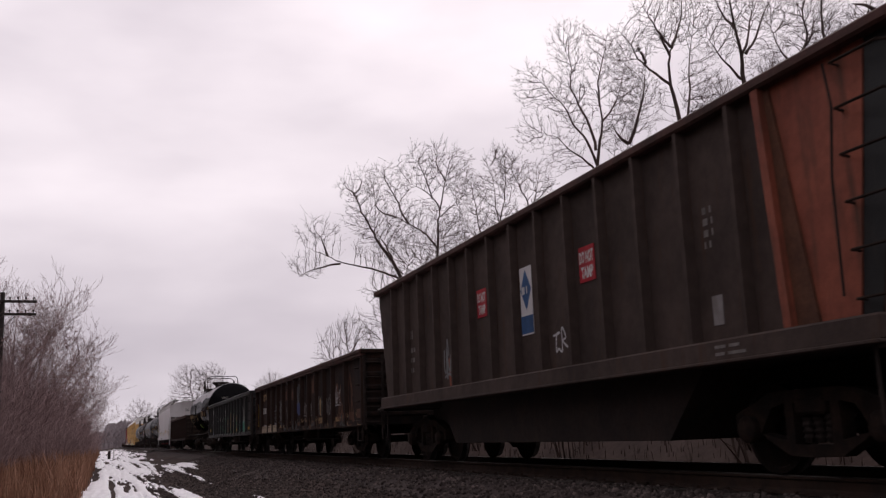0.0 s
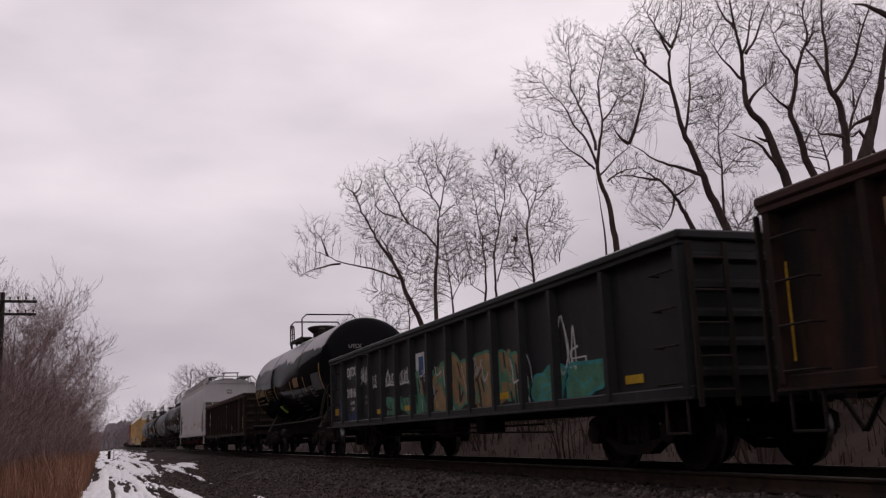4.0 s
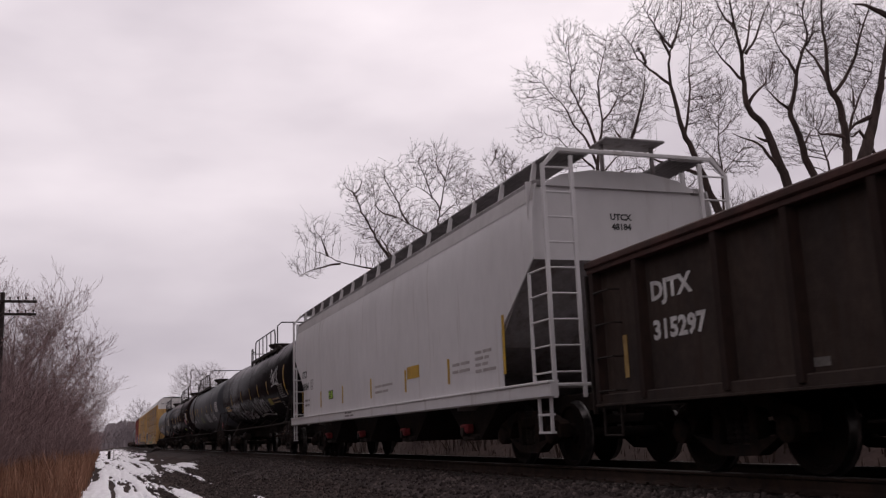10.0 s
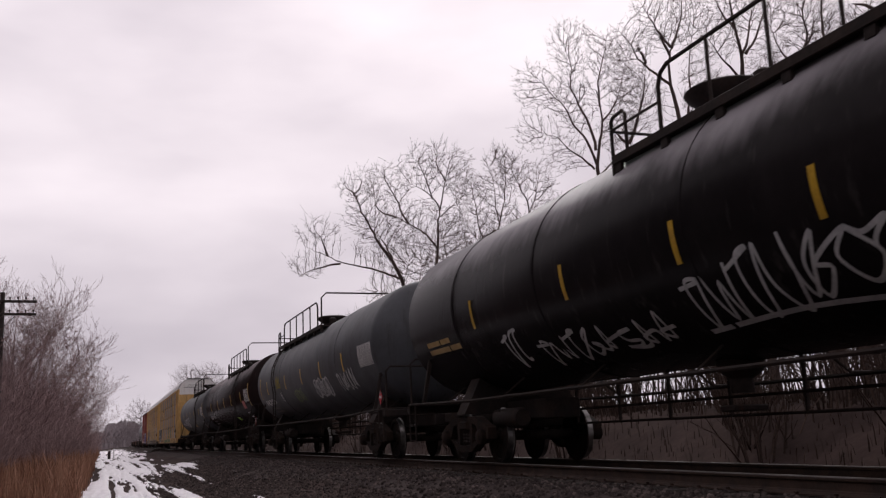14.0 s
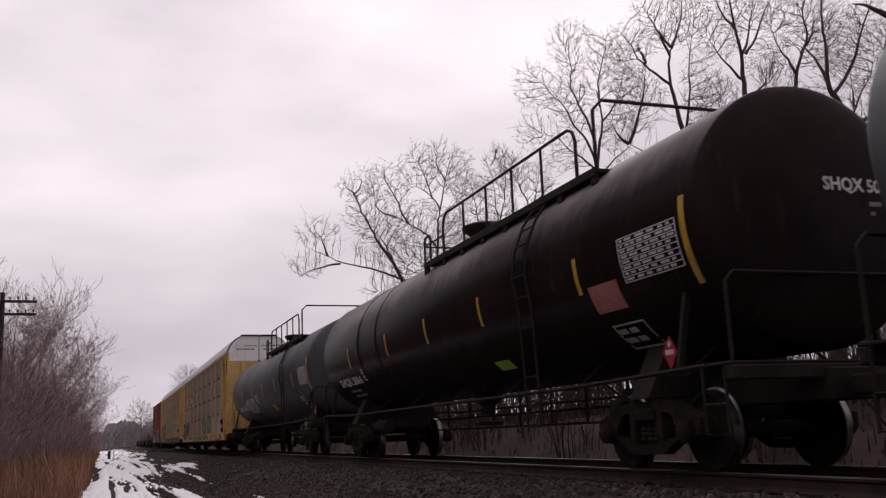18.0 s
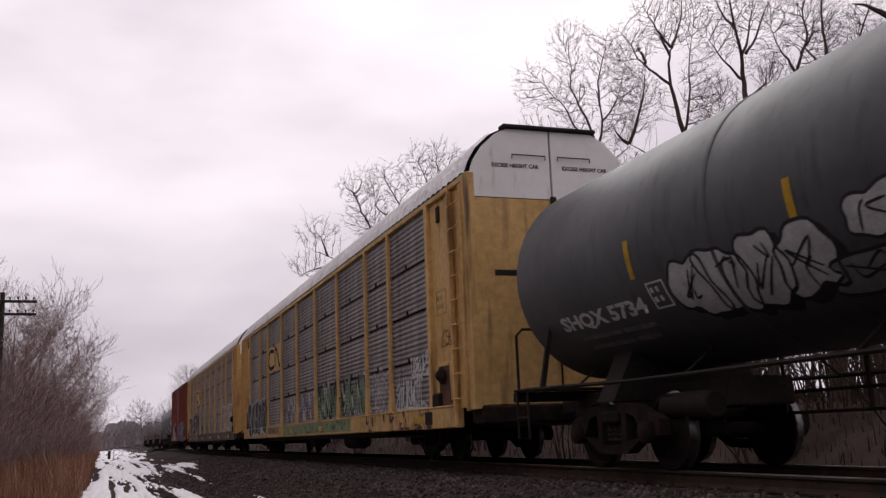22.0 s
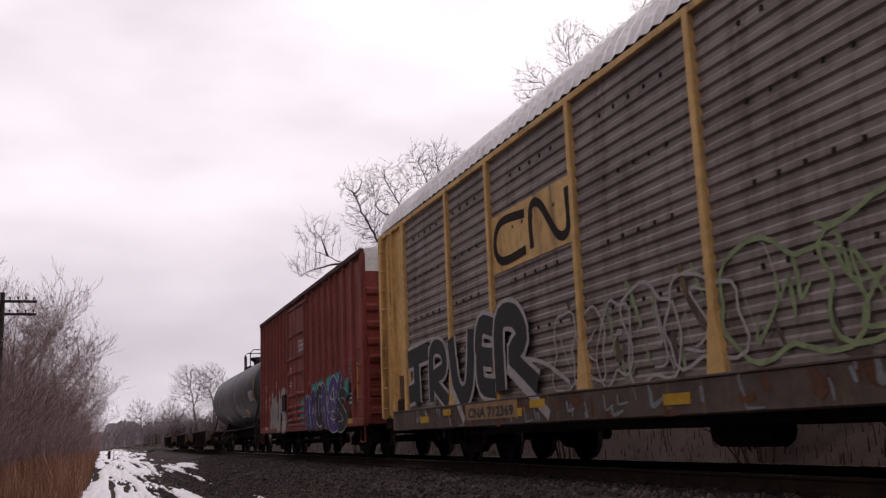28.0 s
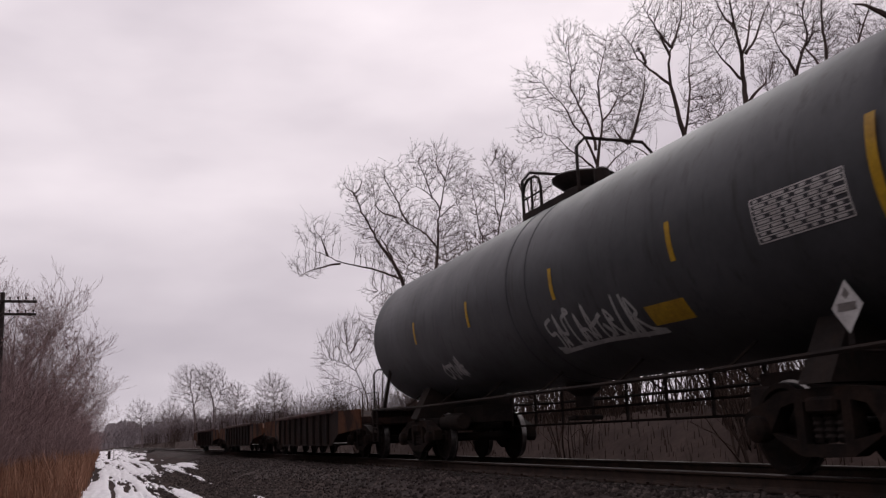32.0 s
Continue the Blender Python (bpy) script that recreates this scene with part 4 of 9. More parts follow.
def tank_car(name, label, near_y, far_y, r, zc, paint, seed, rings=(), rail_paint=None, jacket=0.0, deck=(1.1, -5.6), ladder_y=-4.6, hoops=False, longer=0.0, hoop_x=1.13, manway_y=None):
    """A tank car: shell with dished heads, saddles, manway, deck with handrails, ladders, stub sills and low side rails."""
    car, half = new_car(name, label, "tank car", near_y - 0.45, far_y + 0.45, "tank cars")
    L = half - 0.45
    dish = r * 0.46
    arc = [math.pi / 2 * i / 9 for i in range(0, 10)]
    near_dish = 0.36 if longer else dish
    prof = [(-L - longer + near_dish - near_dish * math.cos(a), max(0.02, r * math.sin(a))) for a in arc]
    prof += [(L - 0.05 + 0.28 * math.cos(a), max(0.02, r * math.sin(a))) for a in reversed(arc)]
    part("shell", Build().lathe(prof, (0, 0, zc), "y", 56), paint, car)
    for y in rings:
        part("ring_seam", Build().lathe([(-0.04, r + 0.001), (-0.03, r + 0.010), (0.03, r + 0.010), (0.04, r + 0.001)], (0, y, zc), "y", 56), paint, car)
    rp = rail_paint or M_DARKSTEEL
    surf = lambda z: -math.sqrt(max(0.0, r * r - (z - zc) ** 2))
    for m in (-1, 1):
        yb = m * (half - 2.35)
        sd = Build()
        sd.prism([(-1.15, 0.86), (1.15, 0.86), (0.80, zc - r * 0.80), (-0.80, zc - r * 0.80)], yb - 0.22, yb + 0.22, "y")
        part("saddle", sd, M_DARKSTEEL, car)
        part("stub_sill", Build().box(-0.32, 0.32, m * (half - 4.2), m * (half + 0.02), 0.72, 1.06, 0.02), M_DARKSTEEL, car)
        part("end_beam", Build().box(-1.45, 1.45, m * (half - 0.06), m * (half - 0.18), 0.95, 1.10, 0.015), M_DARKSTEEL, car)
        part("end_platform", Build().box(-1.45, 1.45, m * (half - 0.48), m * (half - 0.10), 1.104, 1.14, 0.01), M_DARKSTEEL, car)
        ye = m * (half - 0.14)
        part("end_handrail", Build().tube([(-1.38, ye, 1.1), (-1.38, ye, 1.95), (-1.28, ye, 2.05), (1.28, ye, 2.05), (1.38, ye, 1.95), (1.38, ye, 1.1)], 0.022, 6), rp, car)
        for s in (-1, 1):
            stirrup(car, s * 1.44, m * (half - 0.20), m * (half - 0.58), 0.42, 1.1, rp, (0.72,))
            br = Build().prism([(s * 1.45, 1.08), (s * 1.38, 1.08), (s * 1.20, zc - r * 0.5), (s * 1.27, zc - r * 0.5)], m * (half - 1.0), m * (half - 1.06), "y")
            part("corner_brace", br, rp, car)
    for s in (-1, 1):
        x = s * 1.44
        rl = part("side_rail", Build().tube([(x, -half + 0.5, 1.12), (x, -half + 3.6, 1.06), (x, half - 3.6, 1.06), (x, half - 0.5, 1.12)], 0.028, 6), rp, car)
        st = Build().tube([(x, 0, 1.07), (s * 1.1, 0, 1.07), (s * 0.62, 0, zc - r * 0.88)], 0.018, 5).mesh("rail_bracket", rp)
        for k in range(-3, 4):
            part("rail_bracket", st, None, rl).location = (0, k * (half - 1.4) / 3, 0)
    for z in (0.62, 0.86):
        pp = part("under_pipe", Build().tube([(0.42, -half + 3.9, z), (0.42, half - 3.9, z)], 0.022, 6), M_DARKSTEEL, car)
    hang = Build().box(0.40, 0.44, -0.02, 0.02, 0.60, zc - r * 0.97).mesh("hanger", M_DARKSTEEL)
    for k in range(9):
        part("hanger", hang, None, pp).location = (0, (-half + 3.9) + (2 * half - 7.8) * k / 8, 0)
    # manway, deck and handrails on top
    top = zc + r
    my = (deck[0] + deck[1]) / 2 if manway_y is None else manway_y
    part("manway", Build().lathe([(-0.15, 0.34), (0.16, 0.34), (0.30, 0.52), (0.36, 0.54), (0.40, 0.47), (0.43, 0.1)], (0, my, top), "z", 20), M_DARKSTEEL, car)
    vb = Build()
    va = Build()
    va.lathe([(-0.1, 0.16), (0.30, 0.16), (0.32, 0.10), (0.42, 0.10)], (0.25, my + 1.0, top - 0.15), "z", 12)
    vb.lathe([(-0.1, 0.12), (0.36, 0.12), (0.40, 0.06)], (-0.25, my - 1.0, top - 0.15), "z", 12)
    part("valve", vb, M_DARKSTEEL, car)
    part("valve", va, M_DARKSTEEL, car)
    d1, d0 = deck
    dz = zc + (r - 0.12 if hoops else 1.15)
    mid = (d0 + d1) / 2
    decks = {}
    for s in (-1, 1):
        xs_ = sorted((s * (hoop_x - 0.01), s * hoop_x * 0.62))
        decks[s] = part("deck", Build().slab([(x, y) for y in (d0, mid - 0.7, mid + 0.7, d1) for x in xs_], [[0, 1, 3, 2], [2, 3, 5, 4], [4, 5, 7, 6]], dz, dz + 0.05, "z"), rp, car, "dark steel grating deck")
    for s in (-1, 1):
        part("deck_edge", Build().box(s * (hoop_x - 0.01), s * (hoop_x + 0.03), d0, d1, dz - 0.045, dz + 0.07, 0.006), rp, decks[s])
    ht = 0.62 if hoops else 0.82
    h0 = d0 + 0.55
    if hoops:
        h0 = d1 - 0.7
    h1 = d1 if hoops else d1 - 1.15
    k = max(2, round((h1 - h0) / 1.1))
    for x in (-hoop_x, hoop_x):
        rail = part("handrail", Build().tube([(x, h1, dz), (x, h1, dz + ht - 0.22), (x, h1 - 0.07, dz + ht - 0.07), (x, h1 - 0.22, dz + ht), (x, h0 + 0.22, dz + ht), (x, h0 + 0.07, dz + ht - 0.07), (x, h0, dz + ht - 0.22), (x, h0, dz)], 0.026, 6), rp, car)
        post = Build().tube([(x, 0, dz), (x, 0, dz + ht)], 0.022, 6).mesh("rail_post", rp)
        for i in range(1, k):
            part("rail_post", post, None, rail).location = (0, h0 + (h1 - h0) * i / k, 0)
        if hoops:
            part("mid_rail", Build().tube([(x, h0, dz + 0.32), (x, h1, dz + 0.32)], 0.016, 6), rp, rail)
        else:
            part("step_hoop", Build().tube([(x, d1, dz - 0.25), (x, d1, dz + 0.52), (x, d1 - 0.05, dz + 0.58), (x, d1 - 0.30, dz + 0.60), (x, d1 - 0.36, dz + 0.54), (x, d1 - 0.36, dz)], 0.024, 6), rp, car)
            part("low_rail", Build().tube([(x, d1, dz + 0.42), (x, h1, dz + 0.42)], 0.018, 6), rp, rail)
        bm = Build().box(x - 0.03, x + 0.03, -0.07, 0.07, dz - 0.16, dz + 0.005, 0.006).mesh("bracket", rp)
        n = max(2, round((d1 - d0) / 1.05))
        for i in range(n + 1):
            part("bracket", bm, None, decks[1 if x > 0 else -1]).location = (-0.02 if x > 0 else 0.02, d0 + 0.1 + (d1 - d0 - 0.2) * i / n, 0)
    for y in (d0, d1):
        part("end_hoop", Build().tube([(-hoop_x, y, dz), (-hoop_x, y, dz + ht + 0.05), (-hoop_x + 0.15, y, dz + ht + 0.2), (hoop_x - 0.15, y, dz + ht + 0.2), (hoop_x, y, dz + ht + 0.05), (hoop_x, y, dz)], 0.026, 6), rp, car) if y == d0 or hoops else part("end_hoop", Build().tube([(-hoop_x, y, dz + ht * 0.5), (hoop_x, y, dz + ht * 0.5)], 0.02, 6), rp, car)
    for s in (-1, 1) if ladder_y is not None else ():
        pts = [(s * 1.46, 0.58), (s * 1.46, 1.05)] + [(s * math.sqrt(max(0.0, (r + 0.09) ** 2 - (z - zc) ** 2)), z) for z in (zc - 0.5, zc, zc + 0.4, zc + 0.8, zc + 1.05)]
        ld = None
        for y in (ladder_y - 0.22, ladder_y + 0.22):
            ob = part("ladder" if ld is None else "ladder_rail", Build().tube([(px, y, pz) for px, pz in pts], 0.020, 6), rp, ld or car)
            ld = ld or ob
        me = Build().tube([(0, ladder_y - 0.22, 0), (0, ladder_y + 0.22, 0)], 0.014, 5).mesh("rung", rp)
        for k in range(11):
            t = k / 10 * (len(pts) - 1)
            i = min(int(t), len(pts) - 2)
            f_ = t - i
            part("rung", me, None, ld).location = (pts[i][0] * (1 - f_) + pts[i + 1][0] * f_, 0, pts[i][1] * (1 - f_) + pts[i + 1][1] * f_)
    part("bottom_outlet", Build().lathe([(0, 0.30), (-0.15, 0.28), (-0.25, 0.14), (-0.42, 0.14)], (0, 0.6, zc - r + 0.05), "z", 14).box(-0.25, 0.25, 0.45, 0.75, 0.66, 0.74, 0.02), M_DARKSTEEL, car)
    part("brake_cylinder", Build().lathe([(-0.5, 0.14), (-0.45, 0.17), (0.45, 0.17), (0.5, 0.14)], (-0.7, half - 3.6, 0.75), "y", 12), M_DARKSTEEL, car)
    part("brake_valve", Build().box(-0.7, -0.3, -half + 3.4, -half + 3.9, 0.6, 0.9, 0.03), M_DARKSTEEL, car)
    running_gear(car, half, half - 2.35)
    return car, L, surf


def diamond(car, y, z, size, surf, label="red and white diamond hazard placard", rim=None):
    """A diamond plate that hangs upright from a short bracket, clear of the shell."""
    x = surf(z + size) - 0.02
    plate = part("placard", Build().prism([(y - size * 0.8, z), (y, z - size), (y + size * 0.8, z), (y, z + size)], x, x - 0.006, "x"), rim or M_SIGNRED, car, label)
    e = size * 0.30
    part("placard_band", Build().box(x - 0.010, x - 0.006, y - size * 0.46, y + size * 0.46, z - e * 0.5, z + e * 0.5), M_WHITE if rim is None else M_DIM, plate)
    part("placard_symbol", Build().prism([(y - e * 0.6, z + size * 0.45), (y, z + size * 0.28), (y + e * 0.6, z + size * 0.45), (y, z + size * 0.72)], x - 0.006, x - 0.010, "x"), M_WHITE if rim is None else M_DIM, plate)
    part("placard_bracket", Build().box(x + 0.001, x + 0.02, y - 0.04, y + 0.04, z - size * 1.4, z + size * 0.8, 0.004), M_DARKSTEEL, plate)


def table_plate(car, y0, y1, z0, z1, surf, seed):
    """A stencilled table of dates that cannot be read: a frame and rows of bars."""
    rnd = random.Random(seed)
    b = Build()
    n = 8
    for i in range(n + 1):
        z = z0 + (z1 - z0) * i / n
        patch(b, y0, y1, z - 0.006, z + 0.006, surf, 0.006, rows=1)
    for y in (y0, y1):
        patch(b, y - 0.008, y + 0.008, z0, z1, surf, 0.006)
    for i in range(n):
        z = z0 + (z1 - z0) * (i + 0.3) / n
        y = y1 - 0.05
        while y > y0 + 0.15:
            w = rnd.uniform(0.06, 0.2)
            patch(b, max(y0 + 0.02, y - w), y, z, z + (z1 - z0) / n * 0.45, surf, 0.006, rows=1)
            y -= w + rnd.uniform(0.03, 0.1)
    part("stencil_table", b, M_WHITE, car, "white stencilled table of test dates")


def frame_plate(car, y, z, w, h, surf, material=None):
    b = Build()
    for a, c, d, e in ((y - w, y, z, z + 0.02), (y - w, y, z + h - 0.02, z + h), (y - w, y - w + 0.025, z, z + h), (y - 0.025, y, z, z + h)):
        patch(b, a, c, d, e, surf, 0.006, rows=2)
    bars(b, y - 0.05, z + h * 0.6, w - 0.12, 2, h * 0.35, h * 0.2, surf, random.Random(3))
    part("stencil_frame", b, material or M_DIM, car)


def hopper_car():
    car, half = new_car("covered_hopper", "white-grey covered hopper car with a grating roof walk", "freight car", 90.85, 109.75)
    xo, z0, z1 = 1.58, 1.16, 4.05
    sl, vt = 1.30, 2.95
    # shallow-curved side sheets, cut back at the lower corners along the slope sheets
    def side_x(z):
        t = (z - z0) / (z1 - z0)
        return xo - 0.02 - 0.10 * max(0.0, t - 0.72) ** 2 / 0.08
    zs = [z0, 1.35, 1.6, 1.85, 2.05, 2.4, 2.95, 3.2, 3.45, 3.65, 3.8, 3.92, z1]
    for s in (-1, 1):
        b = Build()
        for z in zs:
            inset = 0.42 if z >= vt else 0.42 + sl * min(1.0, (vt - z) / 0.90)
            b.v += [(s * side_x(z), -half + inset, z), (s * side_x(z), half - inset, z), (s * (side_x(z) - 0.02), -half + inset, z), (s * (side_x(z) - 0.02), half - inset, z)]
        for i in range(len(zs) - 1):
            a = 4 * i
            for q in ((a, a + 1, a + 5, a + 4), (a + 2, a + 6, a + 7, a + 3), (a, a + 4, a + 6, a + 2), (a + 1, a + 3, a + 7, a + 5)):
                b.f.append(q)
                b.s.append(0)
                b.smooth.append(True)
        part("side_sheet", b, M_HOPPER, car)
        band = Build()
        for z in (3.80, 3.88, 3.96, z1):
            band.v += [(s * (side_x(z) + 0.006), -half + 0.42, z), (s * (side_x(z) + 0.006), half - 0.42, z)]
        for i in range(3):
            band.f.append((2 * i, 2 * i + 1, 2 * i + 3, 2 * i + 2))
            band.s.append(0)
            band.smooth.append(True)
        part("roof_band", band, M_HOPPERBAND, car, "darker grey band under the roof's edge")
        part("side_sill", Build().box(s * (xo - 0.10), s * (xo + 0.05), -half, half, 0.96, 1.17, 0.02).box(s * (xo - 0.10), s * (xo + 0.07), -half, half, 1.15, 1.19, 0.008), M_HOPPER, car)
        part("top_chord", Build().box(s * (xo - 0.34), s * (xo - 0.12), -half + 0.5, half - 0.5, z1 - 0.02, z1 + 0.08, 0.02), M_HOPPERDARK, car)
    part("roof", Build().prism([(-1.36, z1), (-1.0, z1 + 0.18), (-0.5, z1 + 0.27), (0.5, z1 + 0.27), (1.0, z1 + 0.18), (1.36, z1)], -half + 0.5, half - 0.5, "y"), M_HOPPER, car)
    for k in range(10):
        y = -half + 1.6 + (2 * half - 3.2) * k / 9
        part("hatch", Build().box(-0.3, 0.3, y - 0.42, y + 0.42, z1 + 0.26, z1 + 0.36, 0.04), M_HOPPERDARK, car)
    # end sheets: upright above, sloping in below
    for m in (-1, 1):
        y0 = m * (half - 0.55)
        e = Build().box(-xo + 0.03, xo - 0.03, y0, y0 + m * -0.03, vt, z1 + 0.05)
        part("end_sheet", e, M_HOPPER, car)
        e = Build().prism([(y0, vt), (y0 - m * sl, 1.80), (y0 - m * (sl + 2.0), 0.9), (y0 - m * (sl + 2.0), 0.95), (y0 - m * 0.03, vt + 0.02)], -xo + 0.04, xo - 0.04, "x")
        part("slope_sheet", e, M_HOPPERDARK, car, "darker grey sloping end sheet")
        fr = Build()
        for x in (-1.53, -1.08, 1.08, 1.53):
            fr.box(x - 0.03, x + 0.03, m * (half - 0.05), m * half, 0.95, z1 + (0.32 if abs(x) < 1.3 else 0.18), 0.008)
        for s in (-1, 1):
            fr.prism([(s * 1.50, z1 + 0.14), (s * 1.56, z1 + 0.14), (s * 1.30, z1 + 0.44), (s * 1.24, z1 + 0.40)], m * (half - 0.05), m * half, "y")
        fr.box(-1.30, 1.30, m * (half - 0.05), m * half, z1 + 0.37, z1 + 0.43, 0.008)
        fr.box(-1.5, 1.5, m * (half - 0.55), m * half, 1.10, 1.15, 0.01)
        part("end_frame", fr, M_HOPPER, car)
        for s in (-1, 1):
            rb = Build()
            for k in range(9):
                z = 1.3 + 0.36 * k
                rb.tube([(s * 1.53, m * (half - 0.02), z), (s * 1.08, m * (half - 0.02), z)], 0.014, 6)
            part("end_ladder", rb, M_HOPPER, car)
            sb = Build()
            sb.box(s * 1.54, s * 1.58, m * (half - 0.62), m * (half - 0.58), 1.15, 2.75)
            for k in range(5):
                z = 1.3 + 0.36 * k
                sb.tube([(s * 1.56, m * (half - 0.02), z), (s * 1.56, m * (half - 0.60), z)], 0.014, 6)
            for z in (0.48, 0.72):
                sb.box(s * 1.50, s * 1.58, m * (half - 0.12), m * (half - 0.52), z, z + 0.03)
            for a in (0.12, 0.49):
                sb.box(s * 1.53, s * 1.57, m * (half - a), m * (half - a - 0.03), 0.48, 0.98)
            part("side_ladder", sb, M_HOPPER, car)
        part("brake_platform", Build().box(-0.5, 0.5, m * (half - 0.5), m * (half + 0.0), z1 + 0.60, z1 + 0.64, 0.01).box(-0.45, -0.40, m * (half - 0.3), m * (half - 0.25), z1 + 0.2, z1 + 0.61).box(0.40, 0.45, m * (half - 0.3), m * (half - 0.25), z1 + 0.2, z1 + 0.61), M_HOPPERDARK, car)
    # roof walk of open grating on brackets along the roof's edges
    for s in (-1, 1):
        g = Build()
        for k in range(7):
            x = s * (0.72 + 0.09 * k)
            g.box(x - 0.008, x + 0.008, -half + 0.2, half - 0.2, z1 + 0.40, z1 + 0.44)
        n = 340
        for k in range(n):
            y = -half + 0.2 + (2 * half - 0.4) * k / (n - 1)
            g.box(s * 0.70, s * 1.28, y - 0.008, y + 0.008, z1 + 0.395, z1 + 0.44)
        part("roof_walk", g, M_WALK, car, "grey open grating roof walk")
        me = Build().prism([(s * 1.30, z1 + 0.44), (s * 1.24, z1 + 0.44), (s * 1.30, z1 - 0.02), (s * 1.40, z1 - 0.02)], -0.018, 0.018, "y").mesh("walk_bracket", M_HOPPER)
        for k in range(15):
            br = part("walk_bracket", me, None, car)
            br.location = (0, -half + 0.8 + (2 * half - 1.6) * k / 14, 0)
    # four bays with discharge gates
    for k in range(4):
        y = -half + 4.0 + (2 * half - 8.0) * k / 3
        b = Build()
        b.prism([(y - 1.3, 1.05), (y + 1.3, 1.05), (y + 0.35, 0.42), (y - 0.35, 0.42)], -1.2, 1.2, "x")
        part("hopper_bay", b, M_DARKSTEEL, car)
        part("discharge_gate", Build().box(-1.30, 1.30, y - 0.30, y + 0.30, 0.40, 0.50, 0.02).lathe([(-1.42, 0.08), (-1.30, 0.08)], (0, y, 0.55), "x", 10), M_DARKSTEEL, car)
        part("gate_cover", Build().box(-1.40, -1.24, y - 0.16, y + 0.16, 0.52, 0.68, 0.03), M_G_RED, car, "dull red gate cover")
    part("centre_sill", Build().box(-0.3, 0.3, -half + 0.1, half - 0.1, 0.78, 1.06, 0.02), M_DARKSTEEL, car)
    sf = lambda z: -side_x(z)
    dashes(car, [7.85], 1.3, 1.95, sf, 0.06)
    dashes(car, [-7.82], 1.38, 2.28, sf, 0.09)
    dashes(car, [5.28, 2.70, -0.06, -2.72, -5.30], 1.38, 1.82, sf, 0.10)
    lettering(car, "UTCX", 7.9, 2.33, 0.20, M_BLACKLET, sf, fit=0.74)
    lettering(car, "48184", 7.85, 1.97, 0.20, M_BLACKLET, sf, fit=0.88)
    frame_plate(car, 6.65, 1.94, 0.32, 0.28, sf, M_HOPPERDARK)
    part("stencil", bars(Build(), 7.5, 1.62, 0.95, 2, 0.14, 0.06, sf, random.Random(8)), M_HOPPERDARK, car)
    part("stencil", bars(Build(), -6.6, 1.78, 0.9, 4, 0.10, 0.05, sf, random.Random(9)), M_PALEPRINT, car)
    part("stencil", bars(Build(), -5.5, 1.66, 1.0, 2, 0.12, 0.05, sf, random.Random(10)), M_PALEPRINT, car)
    part("stencil", bars(Build(), -0.4, 1.58, 1.7, 2, 0.12, 0.05, sf, random.Random(30)), M_PALEPRINT, car)
    part("stencil", bars(Build(), 2.2, 1.10, 1.1, 2, 0.07, 0.04, flat(-xo - 0.05), random.Random(31)), M_HOPPERDARK, car)
    part("lime_sign", patch(Build(), 3.78, 4.28, 1.55, 1.78, sf, 0.010), M_BLACKLET, car, "lime-green notice in a black frame")
    part("lime_sign_face", patch(Build(), 3.81, 4.25, 1.57, 1.76, sf, 0.014), M_LIME, car)
    part("lime_sign_words", bars(Build(), 4.20, 1.71, 0.36, 3, 0.055, 0.035, lambda z: sf(z) - 0.013, random.Random(4)), M_BLACKLET, car)
    part("yellow_sign", patch(Build(), -3.62, -2.85, 1.62, 1.86, sf, 0.01), M_REFLECT, car, "yellow notice")
    end_lettering(car, "UTCX", -0.20, 3.58, 0.095, M_BLACKLET, -half + 0.55)
    end_lettering(car, "48184", -0.18, 3.43, 0.095, M_BLACKLET, -half + 0.55)
    part("brake_cylinder", Build().lathe([(-0.5, 0.14), (-0.45, 0.18), (0.45, 0.18), (0.5, 0.14)], (-0.9, half - 2.6, 1.2), "y", 12), M_HOPPERDARK, car)
    running_gear(car, half, half - 1.95)


def corrugated(y0, y1, z0, z1, x, waves, depth, s):
    """A pressed steel panel whose ribs run lengthwise."""
    b = Build()
    n = waves * 6
    for i in range(n + 1):
        z = z0 + (z1 - z0) * i / n
        ph = (i % 6) / 6
        d = depth * (1.0 if ph < 0.34 else 0.0 if 0.5 <= ph < 0.84 else 0.5)
        for y in (y0, y1):
            b.v.append((s * (x - depth + d), y, z))
    for i in range(n):
        b.f.append((2 * i, 2 * i + 1, 2 * i + 3, 2 * i + 2))
        b.s.append(0)
        b.smooth.append(False)
    return b


